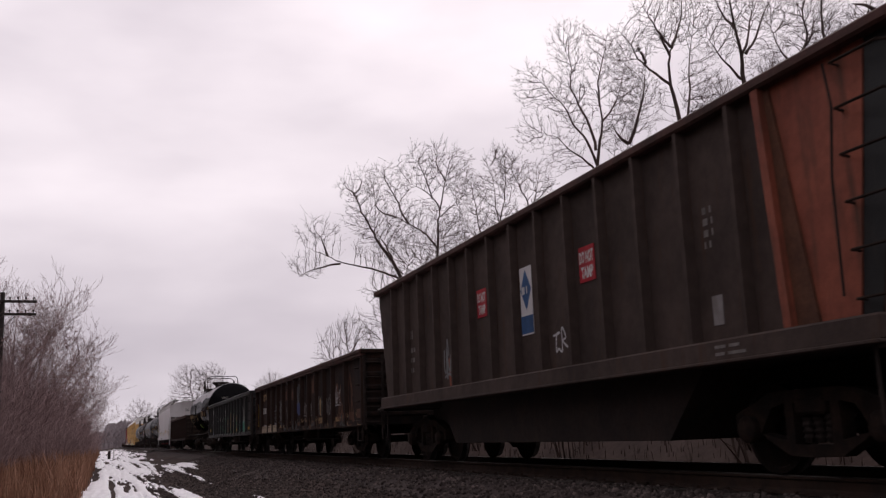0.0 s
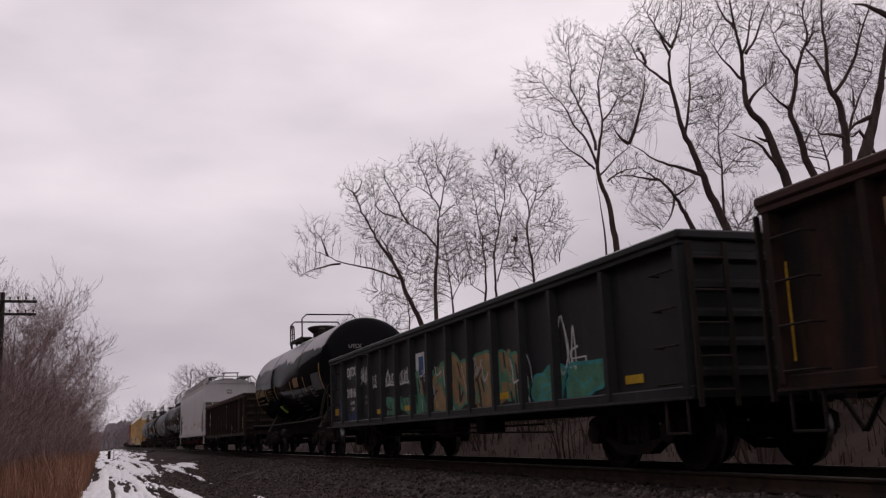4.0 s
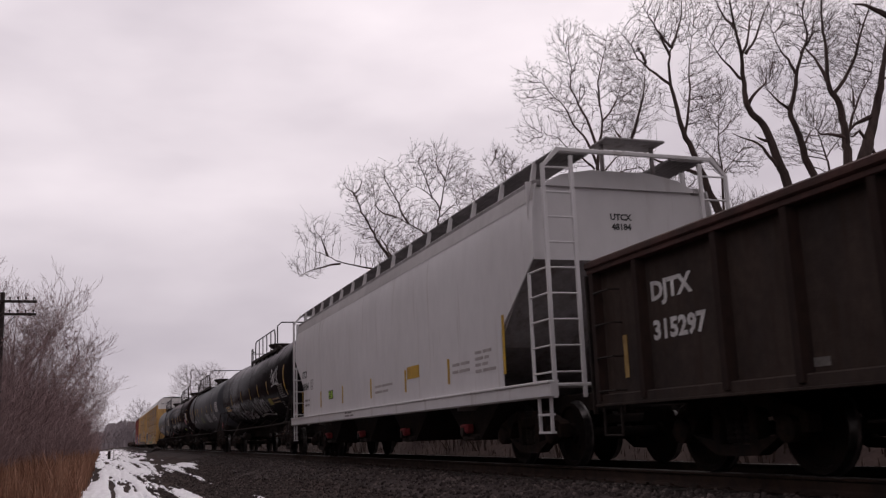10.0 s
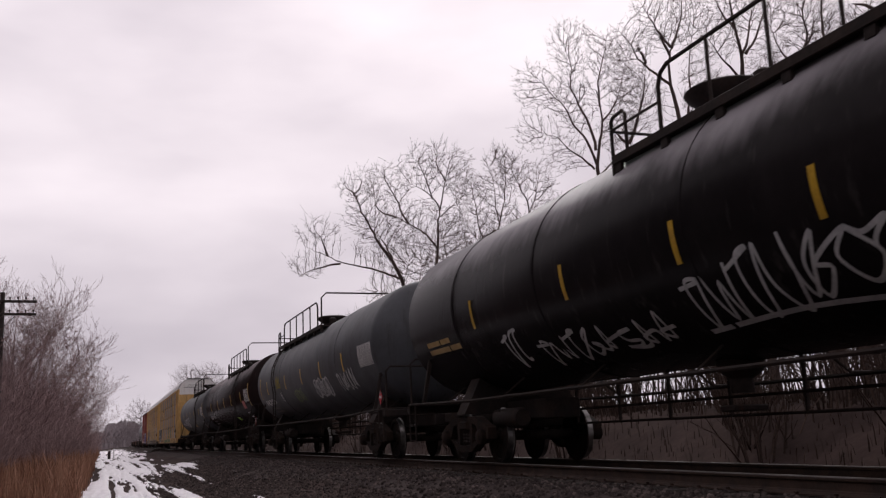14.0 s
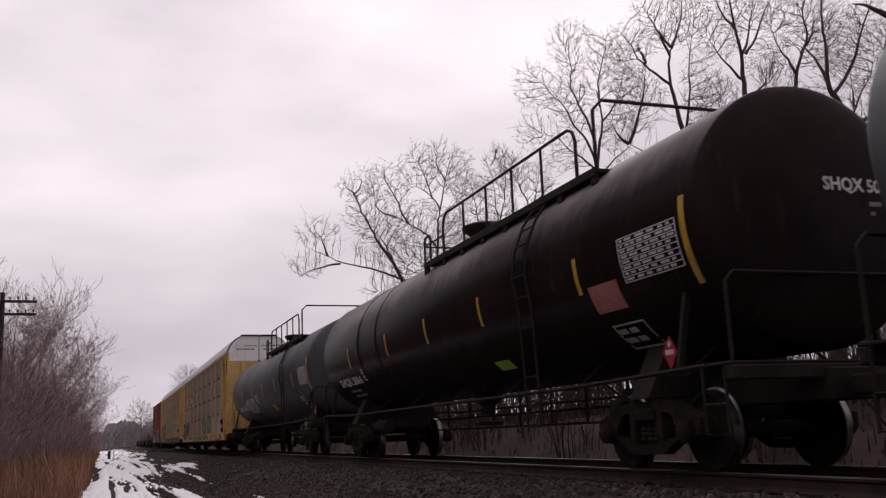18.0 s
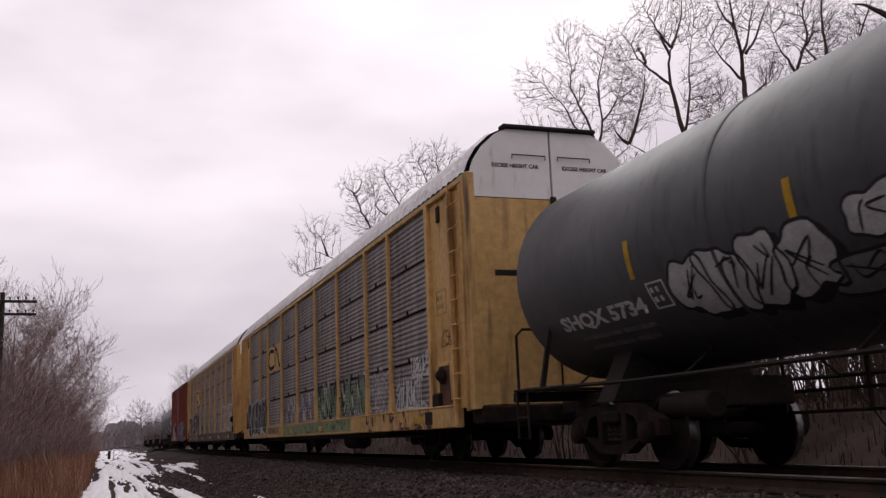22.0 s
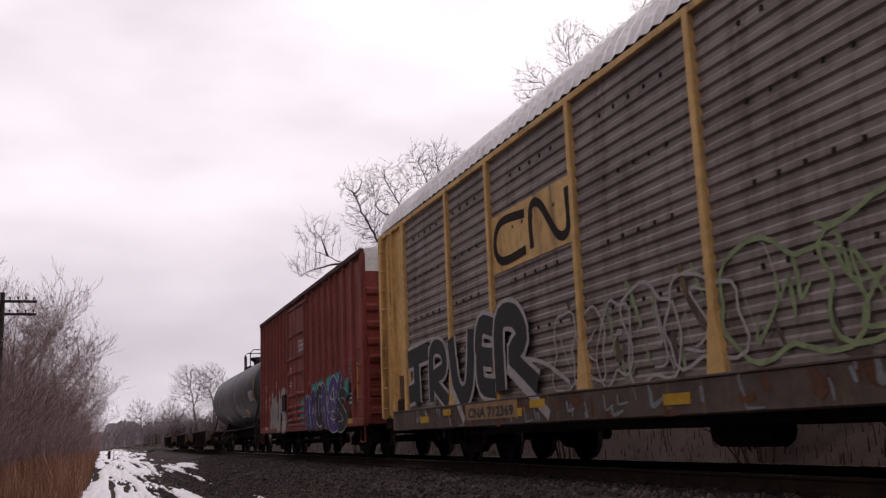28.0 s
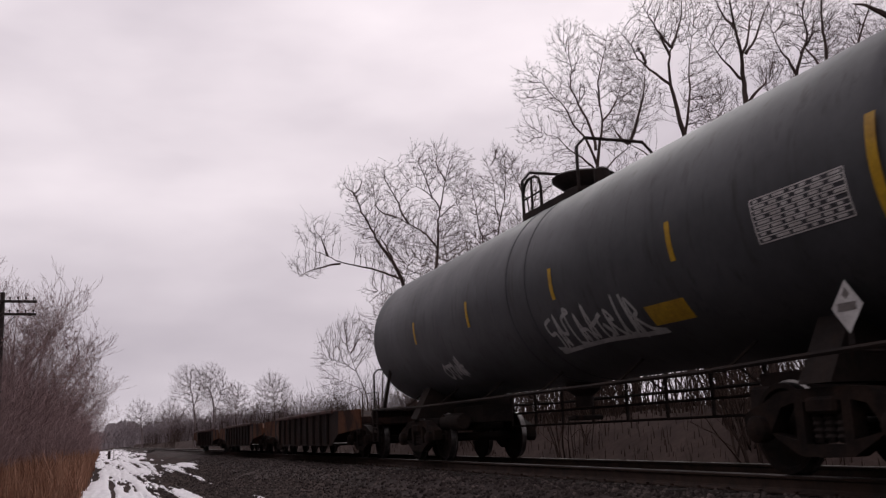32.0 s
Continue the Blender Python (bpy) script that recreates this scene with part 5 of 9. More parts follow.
def autorack(label, near_y, far_y, tiers, waves, seed, logo_bay, panel_paint, sill_paint=None):
    car, half = new_car("autorack", label, "autorack car", near_y, far_y, "autoracks")
    xo, z0, z1 = 1.60, 1.02, 4.78
    end_w = half - 11.68
    yb = [-11.68, -9.05, -7.10, -4.20, -1.40, 1.40, 4.20, 7.10, 9.05, 11.68]
    bays = len(yb) - 1
    for s in (-1, 1):
        made = {}
        for i in range(bays):
            w = round(yb[i + 1] - yb[i], 2)
            if w not in made:
                made[w] = corrugated(0, w, 0, (z1 - z0) / tiers - (0.045 if tiers > 1 else 0.0), xo - 0.05, waves, 0.020 if tiers > 1 else 0.026, s).mesh("side_panel", panel_paint)
            for t in range(tiers):
                po = part("side_panel", made[w], None, car)
                po.location = (0, yb[i], z0 + (z1 - z0) * t / tiers)
        part("inner_wall", Build().box(s * (xo - 0.14), s * (xo - 0.11), -half + 0.3, half - 0.3, z0, z1), M_DARKSTEEL, car)
        pm = Build().box(s * (xo - 0.10), s * (xo + 0.01), -0.055, 0.055, z0 + 0.6, z1 + 0.06, 0.012)
        pm.prism([(-0.055, z0 + 0.62), (0.055, z0 + 0.62), (0.16, z0 - 0.02), (-0.16, z0 - 0.02)], s * (xo - 0.10), s * (xo + 0.008), "x")
        pm = pm.mesh("post", M_YELLOW)
        for y in yb[1:-1]:
            po = part("post", pm, None, car)
            po.location = (0, y, 0)
        part("side_sill", Build().box(s * (xo - 0.12), s * (xo + 0.02), -half + 0.9, half - 0.9, 0.62, 1.0, 0.02).box(s * (xo - 0.12), s * (xo + 0.035), -half + 0.9, half - 0.9, 0.985, 1.015, 0.006), sill_paint or M_YELLOW, car)
        part("top_rail", Build().box(s * (xo - 0.10), s * (xo + 0.0), -half + 0.2, half - 0.2, z1, z1 + 0.10, 0.012), M_YELLOW, car)
        for m in (-1, 1):
            # end bay: sheet, two stout posts and a ladder channel
            part("end_sheet", Build().box(s * (xo - 0.12), s * (xo - 0.07), m * (half - end_w), m * (half - 0.35), 0.95, z1), M_YELLOW, car)
            part("end_post", Build().box(s * (xo - 0.10), s * (xo + 0.01), m * (half - end_w - 0.05), m * (half - end_w + 0.12), 0.98, z1 + 0.06, 0.015), M_YELLOW, car)
            part("end_post", Build().box(s * (xo - 0.14), s * (xo + 0.01), m * (half - 1.05), m * (half - 0.97), 0.9, z1 + 0.10, 0.01).box(s * (xo - 0.14), s * (xo + 0.01), m * (half - 0.33), m * (half - 0.05), 0.9, z1 + 0.10, 0.01), M_YELLOW, car)
            grabs(car, s * (xo - 0.01), s * (xo + 0.05), m * (half - 0.98), m * (half - 0.30), [1.1 + 0.42 * k for k in range(9)], M_YELLOW)
            for q in (0.94, 0.32):
                part("ladder_stile", Build().box(s * (xo - 0.02), s * (xo + 0.05), m * (half - q - 0.035), m * (half - q + 0.035), 0.88, z1 - 0.05, 0.008), M_YELLOW, car)
            part("rust_stain", patch(Build(), m * (half - 1.60) - 0.28, m * (half - 1.60) + 0.28, 0.98, 1.72, flat(s * (xo - 0.045) if s < 0 else -9.0), 0.006, skew=0.08), M_RUSTY, car, "brown rust stain under the hand brake") if s < 0 else None
            if s < 0 and m < 0:
                part("hand_brake", Build().lathe([(-0.10, 0.05), (-0.03, 0.13), (0.0, 0.16), (0.02, 0.14), (0.03, 0.04)], (s * (xo + 0.02), -half + 1.62, 1.55), "x", 18), M_TRUCK, car, "dark rusty hand brake housing")
            part("latch_box", Build().box(s * (xo - 0.08), s * (xo - 0.03), m * (half - 1.78), m * (half - 1.64), z1 - 0.42, z1 - 0.12, 0.01), M_DARKSTEEL, car)
            part("door_pocket", Build().box(s * (xo - 0.08), s * (xo - 0.045), m * (half - 2.0), m * (half - 1.15), 1.1, 1.78, 0.01), M_YELLOW, car)
            part("jack_pad", Build().box(s * (xo - 0.10), s * (xo + 0.03), m * (half - end_w + 0.15), m * (half - end_w + 0.55), 0.98, 1.25, 0.03), M_TRUCK, car)
    # roof: rounded shoulders in pressed sheets
    sec = [(-1.60, 4.88), (-1.52, 5.10), (-1.36, 5.36), (-1.10, 5.60), (-0.85, 5.72), (0.85, 5.72), (1.10, 5.60), (1.36, 5.36), (1.52, 5.10), (1.60, 4.88)]
    rf = Build()
    n = 190
    for i in range(n + 1):
        y = -half + 0.15 + (2 * half - 0.3) * i / n
        d = 0.03 if i % 2 else 0.0
        for x, z in sec:
            rf.v.append((x * (1 + d * 0.4), y, z + d))
    k = len(sec)
    for i in range(n):
        for j in range(k - 1):
            rf.f.append((i * k + j, i * k + j + 1, (i + 1) * k + j + 1, (i + 1) * k + j))
            rf.s.append(0)
            rf.smooth.append(False)
    part("roof", rf, M_ROOFWHITE, car, "white pressed-steel roof")
    part("deck", Build().box(-1.5, 1.5, -half + 0.2, half - 0.2, 0.98, 1.06), M_DARKSTEEL, car)
    part("centre_sill", Build().box(-0.35, 0.35, -half + 0.1, half - 0.1, 0.60, 1.0, 0.02).box(-1.4, 1.4, -8, 8, 0.52, 0.66, 0.02), M_DARKSTEEL, car)
    for m in (-1, 1):
        for s in (-1, 1):
            # folding end doors: yellow below, white under the roof's curve
            dy = m * (half - 0.06)
            part("end_door", Build().box(s * 0.02, s * 1.50, dy, dy - m * 0.06, 0.95, 4.45, 0.02), M_YELLOW, car)
            up = [(s * 0.02, 4.46), (s * 1.50, 4.46), (s * 1.52, 4.9), (s * 1.45, 5.1), (s * 1.28, 5.36), (s * 1.04, 5.58), (s * 0.82, 5.69), (s * 0.02, 5.69)]
            part("end_door_top", Build().prism(up, dy, dy - m * 0.06, "y"), M_DOORWHITE, car, "white upper end door")
            part("door_slot", Build().box(s * 0.45, s * 1.15, dy + m * 0.004, dy - m * 0.01, 3.1, 3.2), M_DARKSTEEL, car)
            part("door_grip", Build().tube([(s * 0.12, dy + m * 0.05, 5.15), (s * 0.12, dy + m * 0.05, 5.22), (s * 0.75, dy + m * 0.05, 5.22), (s * 0.75, dy + m * 0.05, 5.15)], 0.012, 5), M_DARKSTEEL, car)
        part("door_lock", Build().box(-0.05, 0.05, m * (half - 0.05), m * (half - 0.0), 3.7, 4.5, 0.01), M_DARKSTEEL, car)
        part("roof_end_cap", Build().box(-0.9, 0.9, m * (half - 0.2), m * (half + 0.02), 5.70, 5.76, 0.01), M_DARKSTEEL, car)
        part("end_sill", Build().box(-1.5, 1.5, m * (half - 0.5), m * (half - 0.02), 0.66, 0.95, 0.03), M_TRUCK, car)
    end_lettering(car, "EXCESS HEIGHT CAR", -1.12, 5.0, 0.068, M_BLACKLET, -half + 0.06)
    end_lettering(car, "EXCESS HEIGHT CAR", 0.22, 5.0, 0.068, M_BLACKLET, -half + 0.06)
    surf = flat(-xo + 0.048)
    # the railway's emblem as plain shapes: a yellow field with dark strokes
    ya, yz = yb[logo_bay], yb[logo_bay + 1]
    w = yz - ya
    za, zh = z0 + (z1 - z0) * 0.51, (z1 - z0) * 0.24
    part("emblem_field", patch(Build(), ya + 0.08, yz - 0.08, za, za + zh, surf, 0.008), M_YELLOW, car, "yellow emblem field on grey panels")
    em = Build()
    yy = lambda u: yz - 0.15 - u * (w - 0.3)
    zz = lambda v: za + zh * (0.16 + 0.68 * v)
    ribbon(em, smooth_path([(yy(0.46), zz(0.92)), (yy(0.12), zz(1.0)), (yy(0.02), zz(0.5)), (yy(0.12), zz(0.02)), (yy(0.46), zz(0.04))]), zh * 0.15, surf, 0.012, taper=False)
    ribbon(em, smooth_path([(yy(0.54), zz(0.0)), (yy(0.54), zz(0.92)), (yy(0.66), zz(0.95)), (yy(0.86), zz(0.05)), (yy(0.98), zz(0.1)), (yy(0.98), zz(1.0))]), zh * 0.15, surf, 0.012, taper=False)
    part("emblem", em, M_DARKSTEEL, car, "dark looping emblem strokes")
    rnd = random.Random(seed)
    for i in range(bays):
        for k in range(tiers - 1):
            z = z0 + (z1 - z0) * (k + 1) / tiers
            y = yb[i] + (yb[i + 1] - yb[i]) * 0.5
            part("panel_clip", Build().box(-xo + 0.03, -xo + 0.0, y - 0.02, y + 0.02, z - 0.06, z + 0.07), M_DARKSTEEL, car)
    part("sill_plate", patch(Build(), -half + 2.2, -half + 2.6, 0.70, 0.93, flat(-xo - 0.02), 0.01), M_DARKSTEEL, car)
    for k in range(6):
        y = -half + 3 + k * (2 * half - 6) / 5
        part("reflective_strip", patch(Build(), y - 0.25, y + 0.25, 0.74, 0.86, flat(-xo - 0.02), 0.008), M_REFLECT, car)
    part("brake_pipe", Build().tube([(-1.2, -half + 4, 0.5), (-1.2, half - 4, 0.52)], 0.02, 6), M_DARKSTEEL, car)
    part("brake_cylinder", Build().lathe([(-0.5, 0.18), (0.5, 0.18)], (-0.8, 2.0, 0.45), "y", 10), M_DARKSTEEL, car)
    part("air_tank", Build().lathe([(-0.7, 0.2), (0.7, 0.2)], (-0.8, -3.0, 0.42), "y", 10), M_DARKSTEEL, car)
    running_gear(car, half, half - 4.0)
    return car, half, surf, yb


def boxcar():
    car, half = new_car("boxcar", "red steel boxcar with ribbed sides and painted graffiti", "boxcar", 250.5, 266.0)
    xo, xi, z0, z1 = 1.60, 1.53, 0.82, 4.86
    for s in (-1, 1):
        part("side_panel", Build().box(s * (xi - 0.03), s * xi, -half + 0.02, half - 0.02, z0, z1), M_RED, car)
        part("side_sill", Build().box(s * (xi - 0.03), s * (xo + 0.005), -half, half, z0 - 0.04, z0 + 0.16, 0.012), M_RED, car)
        part("top_rail", Build().box(s * (xi - 0.03), s * (xo + 0.03), -half - 0.02, half + 0.02, z1 - 0.03, z1 + 0.10, 0.02), M_GON_RUSTTOP, car)
        me = Build().prism([(s * xi, -0.07), (s * xo, -0.035), (s * xo, 0.035), (s * xi, 0.07)], z0 + 0.15, z1 - 0.02, "z").mesh("side_post", M_RED)
        for y in [-7.65, -6.70, -5.85, -4.98, -4.28, -3.55, -2.78, -1.95, -1.12, 2.10, 2.66, 3.36, 4.05, 4.76, 5.50, 6.28, 7.08, 7.66]:
            po = part("side_post", me, None, car)
            po.location = (0, y, 0)
        # sliding plug door with its frame, rails and locking bars
        d0, d1 = -0.95, 1.90
        dr = part("door", Build().box(s * xi, s * (xi + 0.05), d0, d1, z0 + 0.2, z1 - 0.25, 0.01), M_RED, car)
        for z in (1.12, 1.32, 1.52, 1.9, 2.6, 3.06, 3.80):
            part("door_rib", Build().prism([(s * (xi + 0.05), z - 0.07), (s * (xi + 0.10), z - 0.03), (s * (xi + 0.10), z + 0.03), (s * (xi + 0.05), z + 0.07)], d0 + 0.1, d1 - 0.1, "y"), M_RED, dr)
        for y in (d0 + 0.05, d1 - 0.05):
            part("door_edge", Build().box(s * (xi + 0.04), s * (xi + 0.10), y - 0.05, y + 0.05, z0 + 0.2, z1 - 0.25, 0.01), M_RED, dr)
        for y in (0.2, 0.75):
            part("lock_bar", Build().tube([(s * (xi + 0.12), y, z0 + 0.25), (s * (xi + 0.12), y, z1 - 0.35)], 0.018, 6), M_RED, dr)
        part("door_track", Build().box(s * xi, s * (xo + 0.03), d0 - 0.3, d1 + 0.1, z1 - 0.24, z1 - 0.16, 0.01), M_RED, car)
        part("door_track", Build().box(s * xi, s * (xo + 0.03), d0 - 0.3, d1 + 0.1, z0 + 0.10, z0 + 0.18, 0.01), M_RED, car)
        part("door_stop", Build().box(s * xo, s * (xo + 0.06), d1 + 0.22, d1 + 0.86, 1.45, 2.0, 0.03), M_DARKSTEEL, car)
    part("roof", Build().prism([(-1.58, z1 + 0.08), (-0.8, z1 + 0.22), (0, z1 + 0.27), (0.8, z1 + 0.22), (1.58, z1 + 0.08), (1.5, z1), (-1.5, z1)], -half, half, "y"), M_ROOFWHITE, car, "pale galvanised roof")
    for m in (-1, 1):
        e = part("end_panel", Build().box(-xi, xi, m * (half - 0.05), m * half, z0, z1 - 0.45), M_RED, car)
        rib = Build().prism([(m * (half - 0.01), -0.12), (m * (half + 0.07), -0.05), (m * (half + 0.07), 0.05), (m * (half - 0.01), 0.12)], -xi + 0.06, xi - 0.06, "x").mesh("end_rib", M_RED)
        for k in range(8):
            part("end_rib", rib, None, e).location = (0, 0, z0 + 0.3 + 0.40 * k)
        part("end_band", Build().prism([(-xi, z1 - 0.45), (xi, z1 - 0.45), (xi, z1 + 0.08), (0, z1 + 0.25), (-xi, z1 + 0.08)], m * (half - 0.05), m * (half + 0.01), "y"), M_ROOFWHITE, car, "white band across the end")
        for s in (-1, 1):
            part("corner_post", Build().box(s * (xi - 0.05), s * (xo + 0.0), m * (half - 0.06), m * (half + 0.02), z0 - 0.02, z1, 0.015), M_RED, car)
            end_ladder(car, m * (half + 0.10), s * 1.05, s * 1.48, 0.9, 2.5, 5, M_RED)
            grabs(car, s * xi, s * (xo + 0.03), m * (half - 0.12), m * (half - 0.55), [1.0 + 0.4 * k for k in range(5)], M_RED)
            stirrup(car, s * 1.54, m * (half - 0.1), m * (half - 0.52), 0.42, 0.84, M_RED)
    end_lettering(car, "EXCESS HEIGHT CAR", -0.62, 4.62, 0.10, M_BLACKLET, -half - 0.01)
    part("end_stencil", Build().box(-0.2, 0.25, -half - 0.075, -half - 0.072, 3.2, 3.26).box(-0.15, 0.25, -half - 0.075, -half - 0.072, 3.32, 3.38), M_WHITE, car)
    part("centre_sill", Build().box(-0.3, 0.3, -half + 0.05, half - 0.05, 0.70, 0.9, 0.02).box(-1.4, 1.4, -half + 0.1, half - 0.1, 0.78, 0.84), M_DARKSTEEL, car)
    part("brake_cylinder", Build().lathe([(-0.5, 0.18), (0.5, 0.18)], (-0.9, -1.0, 0.55), "y", 12), M_DARKSTEEL, car)
    part("brake_pipe", Build().tube([(-1.2, -4, 0.5), (-1.2, 4, 0.5)], 0.018, 6), M_DARKSTEEL, car)
    sf = flat(-xi)
    h = half
    lettering(car, "TR", 6.90, 2.32, 0.20, M_WHITE, sf, fit=0.27)
    lettering(car, "406", 6.92, 1.89, 0.18, M_WHITE, sf, fit=0.44)
    lettering(car, "984", 6.13, 1.90, 0.18, M_WHITE, sf, fit=0.42)
    part("stencil", bars(Build(), 6.85, 1.72, 0.26, 2, 0.17, 0.09, sf, random.Random(2)), M_WHITE, car)
    part("stencil", bars(Build(), 6.08, 1.74, 0.32, 3, 0.10, 0.06, sf, random.Random(3)), M_G_TAN, car)
    frame_plate(car, 4.55, 2.30, 0.22, 0.26, sf, M_WHITE)
    part("stencil", bars(Build(), -6.12, 2.40, 0.45, 6, 0.11, 0.045, sf, random.Random(7)), M_G_GREY, car)
    lettering(car, "CLOSE AND LOCK", 0.12, 3.46, 0.10, M_WHITE, flat(-xi - 0.056), fit=0.86)
    lettering(car, "DOORS BEFORE", 0.09, 3.33, 0.10, M_WHITE, flat(-xi - 0.056), fit=0.78)
    lettering(car, "MOVING CAR", 0.02, 3.20, 0.10, M_WHITE, flat(-xi - 0.056), fit=0.66)
    for k, y in enumerate((-1.75, -2.55, -3.4, -4.2)):
        part("rust_scab", patch(Build(), y - 0.32, y, 2.35, 2.95 + 0.1 * (k % 2), sf, 0.004, skew=0.06), M_RUSTSCAB, car, "dark rust blisters through the red paint")
    for y, z, w in ((1.55, 2.75, 0.2), (1.60, 2.30, 0.3), (0.45, 1.95, 0.2), (0.5, 1.6, 0.25), (0.1, 1.45, 0.2)):
        part("door_stencil", bars(Build(), y, z, w, 2, 0.10, 0.06, flat(-xi - 0.052), random.Random(int(z * 100))), M_WHITE, car)
    part("plate_board", patch(Build(), -6.78, -6.24, 1.28, 1.66, sf, 0.03), M_BLACKLET, car, "black service plate with white bars")
    part("plate_words", bars(Build(), -6.28, 1.56, 0.44, 3, 0.11, 0.05, flat(-xi - 0.03), random.Random(13)), M_WHITE, car)
    dashes(car, [-7.0, 7.24], 1.38, 2.3, sf, 0.09)
    dashes(car, [4.92, 2.62], 1.2, 1.68, sf, 0.10)
    part("reflective_strip", patch(Build(), 6.0, 6.5, 0.90, 1.0, flat(-xo - 0.005), 0.008), M_REFLECT, car)
    part("reflective_strip", patch(Build(), -6.75, -6.3, 0.86, 0.98, flat(-xo - 0.005), 0.008), M_REFLECT, car)
    blob_letters(car, 5.85, 0.92, 3.75, 1.25, M_G_WHITE, M_G_GREY, sf, 21, 5, None, "large white block graffiti with drips", rim=0.07)
    drips(car, 5.7, 1.3, 3.5, 0.45, 26, M_G_GREY, sf, 210, 0.013)
    # one piece of interlocking letters, painted over panel and ribs alike
    face = flat(-xo - 0.002)

    def lower(strokes):
        return [[(y - 0.35, 0.80 + (z - 0.95) * 0.93) for y, z in line] for line in strokes]

    for k, (y, w, z, h) in enumerate(((-0.25, 1.0, 0.92, 0.80), (-2.1, 1.3, 1.60, 0.50), (-4.0, 1.2, 1.75, 0.42), (-5.95, 0.4, 1.55, 0.40))):
        blob_letters(car, y, z, w, h, M_G_TEAL, M_G_TEAL, face, 220 + k, 2, None, "turquoise sprayed cloud", lift=0.0005, cut=False, rim=0.02)
    blob_letters(car, -1.3, 0.78, 4.9, 0.42, M_G_BLACK, M_G_BLACK, face, 240, 6, None, "black base of the graffiti piece", lift=0.002, cut=False)
    blob_letters(car, -1.2, 0.85, 4.5, 0.90, M_G_PURPLE, M_G_BLACK, face, 242, 5, None, "purple ground of the graffiti piece", lift=0.003, rim=0.04)
    busy_piece(car, -0.2, -6.1, 0.95, 2.2, ((M_G_TEAL, 0.12), (M_G_RED, 0.06)), 14, sf, 243, 0.010, "turquoise and red sprayed flecks")
    purple, black = "purple graffiti letter with a white rim", "black graffiti letter with a white rim"
    fat_letter(car, lower([[(-0.62, 1.42), (-0.98, 1.86), (-1.10, 1.30), (-1.30, 0.98)], [(-1.22, 1.92), (-1.48, 1.45), (-1.62, 1.0)], [(-1.50, 1.55), (-1.86, 2.02), (-1.98, 1.45), (-2.22, 0.98)]]), 0.30, M_G_PURPLE, M_G_WHITE, face, 0.004, 0.032, purple)
    fat_letter(car, lower([[(-3.00, 1.50), (-3.30, 2.05), (-3.42, 1.40), (-3.58, 0.95)], [(-2.75, 2.05), (-3.25, 2.10)]]), 0.30, M_G_PURPLE, M_G_WHITE, face, 0.006, 0.032, purple)
    fat_letter(car, lower([[(-2.98, 2.00), (-2.62, 2.08), (-2.36, 1.66), (-2.48, 1.24), (-2.82, 1.20), (-2.95, 1.46)]]), 0.28, M_G_BLACK, M_G_WHITE, face, 0.011, 0.032, black)
    fat_letter(car, lower([[(-4.75, 2.02), (-4.40, 2.22), (-3.95, 1.98), (-3.92, 1.62), (-4.40, 1.56)], [(-4.0, 1.50), (-3.90, 1.10), (-4.35, 0.98), (-4.85, 1.06)]]), 0.29, M_G_PURPLE, M_G_WHITE, face, 0.008, 0.032, purple)
    fat_letter(car, lower([[(-4.70, 1.30), (-4.90, 1.80), (-5.28, 2.40)]]), 0.28, M_G_PURPLE, M_G_WHITE, face, 0.013, 0.032, purple)
    fat_letter(car, lower([[(-5.85, 1.72), (-5.35, 1.86), (-5.02, 1.58), (-5.40, 1.36), (-5.75, 1.15), (-5.35, 0.96), (-4.90, 0.96)]]), 0.24, M_G_BLACK, M_G_WHITE, face, 0.016, 0.025, black)
    busy_piece(car, -0.7, -5.8, 0.90, 1.9, ((M_G_BLACK, 0.07), (M_G_WHITE, 0.028)), 16, face, 244, 0.022, "thin white and black sprayed strokes")
    for strokes in ([[(5.17, 0.92), (5.08, 1.72)]], [[(4.55, 0.92), (4.50, 1.70)], [(4.81, 1.72), (4.22, 1.82)]], [[(4.02, 1.78), (3.99, 1.12), (3.72, 0.98), (3.49, 1.15), (3.46, 1.88)]],
                    [[(2.38, 1.98), (2.90, 2.02), (3.02, 1.62), (2.53, 1.42), (2.44, 1.02), (3.04, 0.95)]]):
        fat_letter(car, strokes, 0.38, M_PALEPRINT, M_G_GREY, face, 0.003, 0.03, "large white block graffiti letter")
    busy_piece(car, 5.6, 2.3, 0.95, 2.1, ((M_G_GREY, 0.05), (M_G_TAN, 0.04)), 9, face, 245, 0.010, "white sprayed blocks with drips")
    tag(car, -0.94, 2.08, 0.34, 0.16, M_G_WHITE, sf, 241, 3, 0.03)
    running_gear(car, half, half - 1.9)


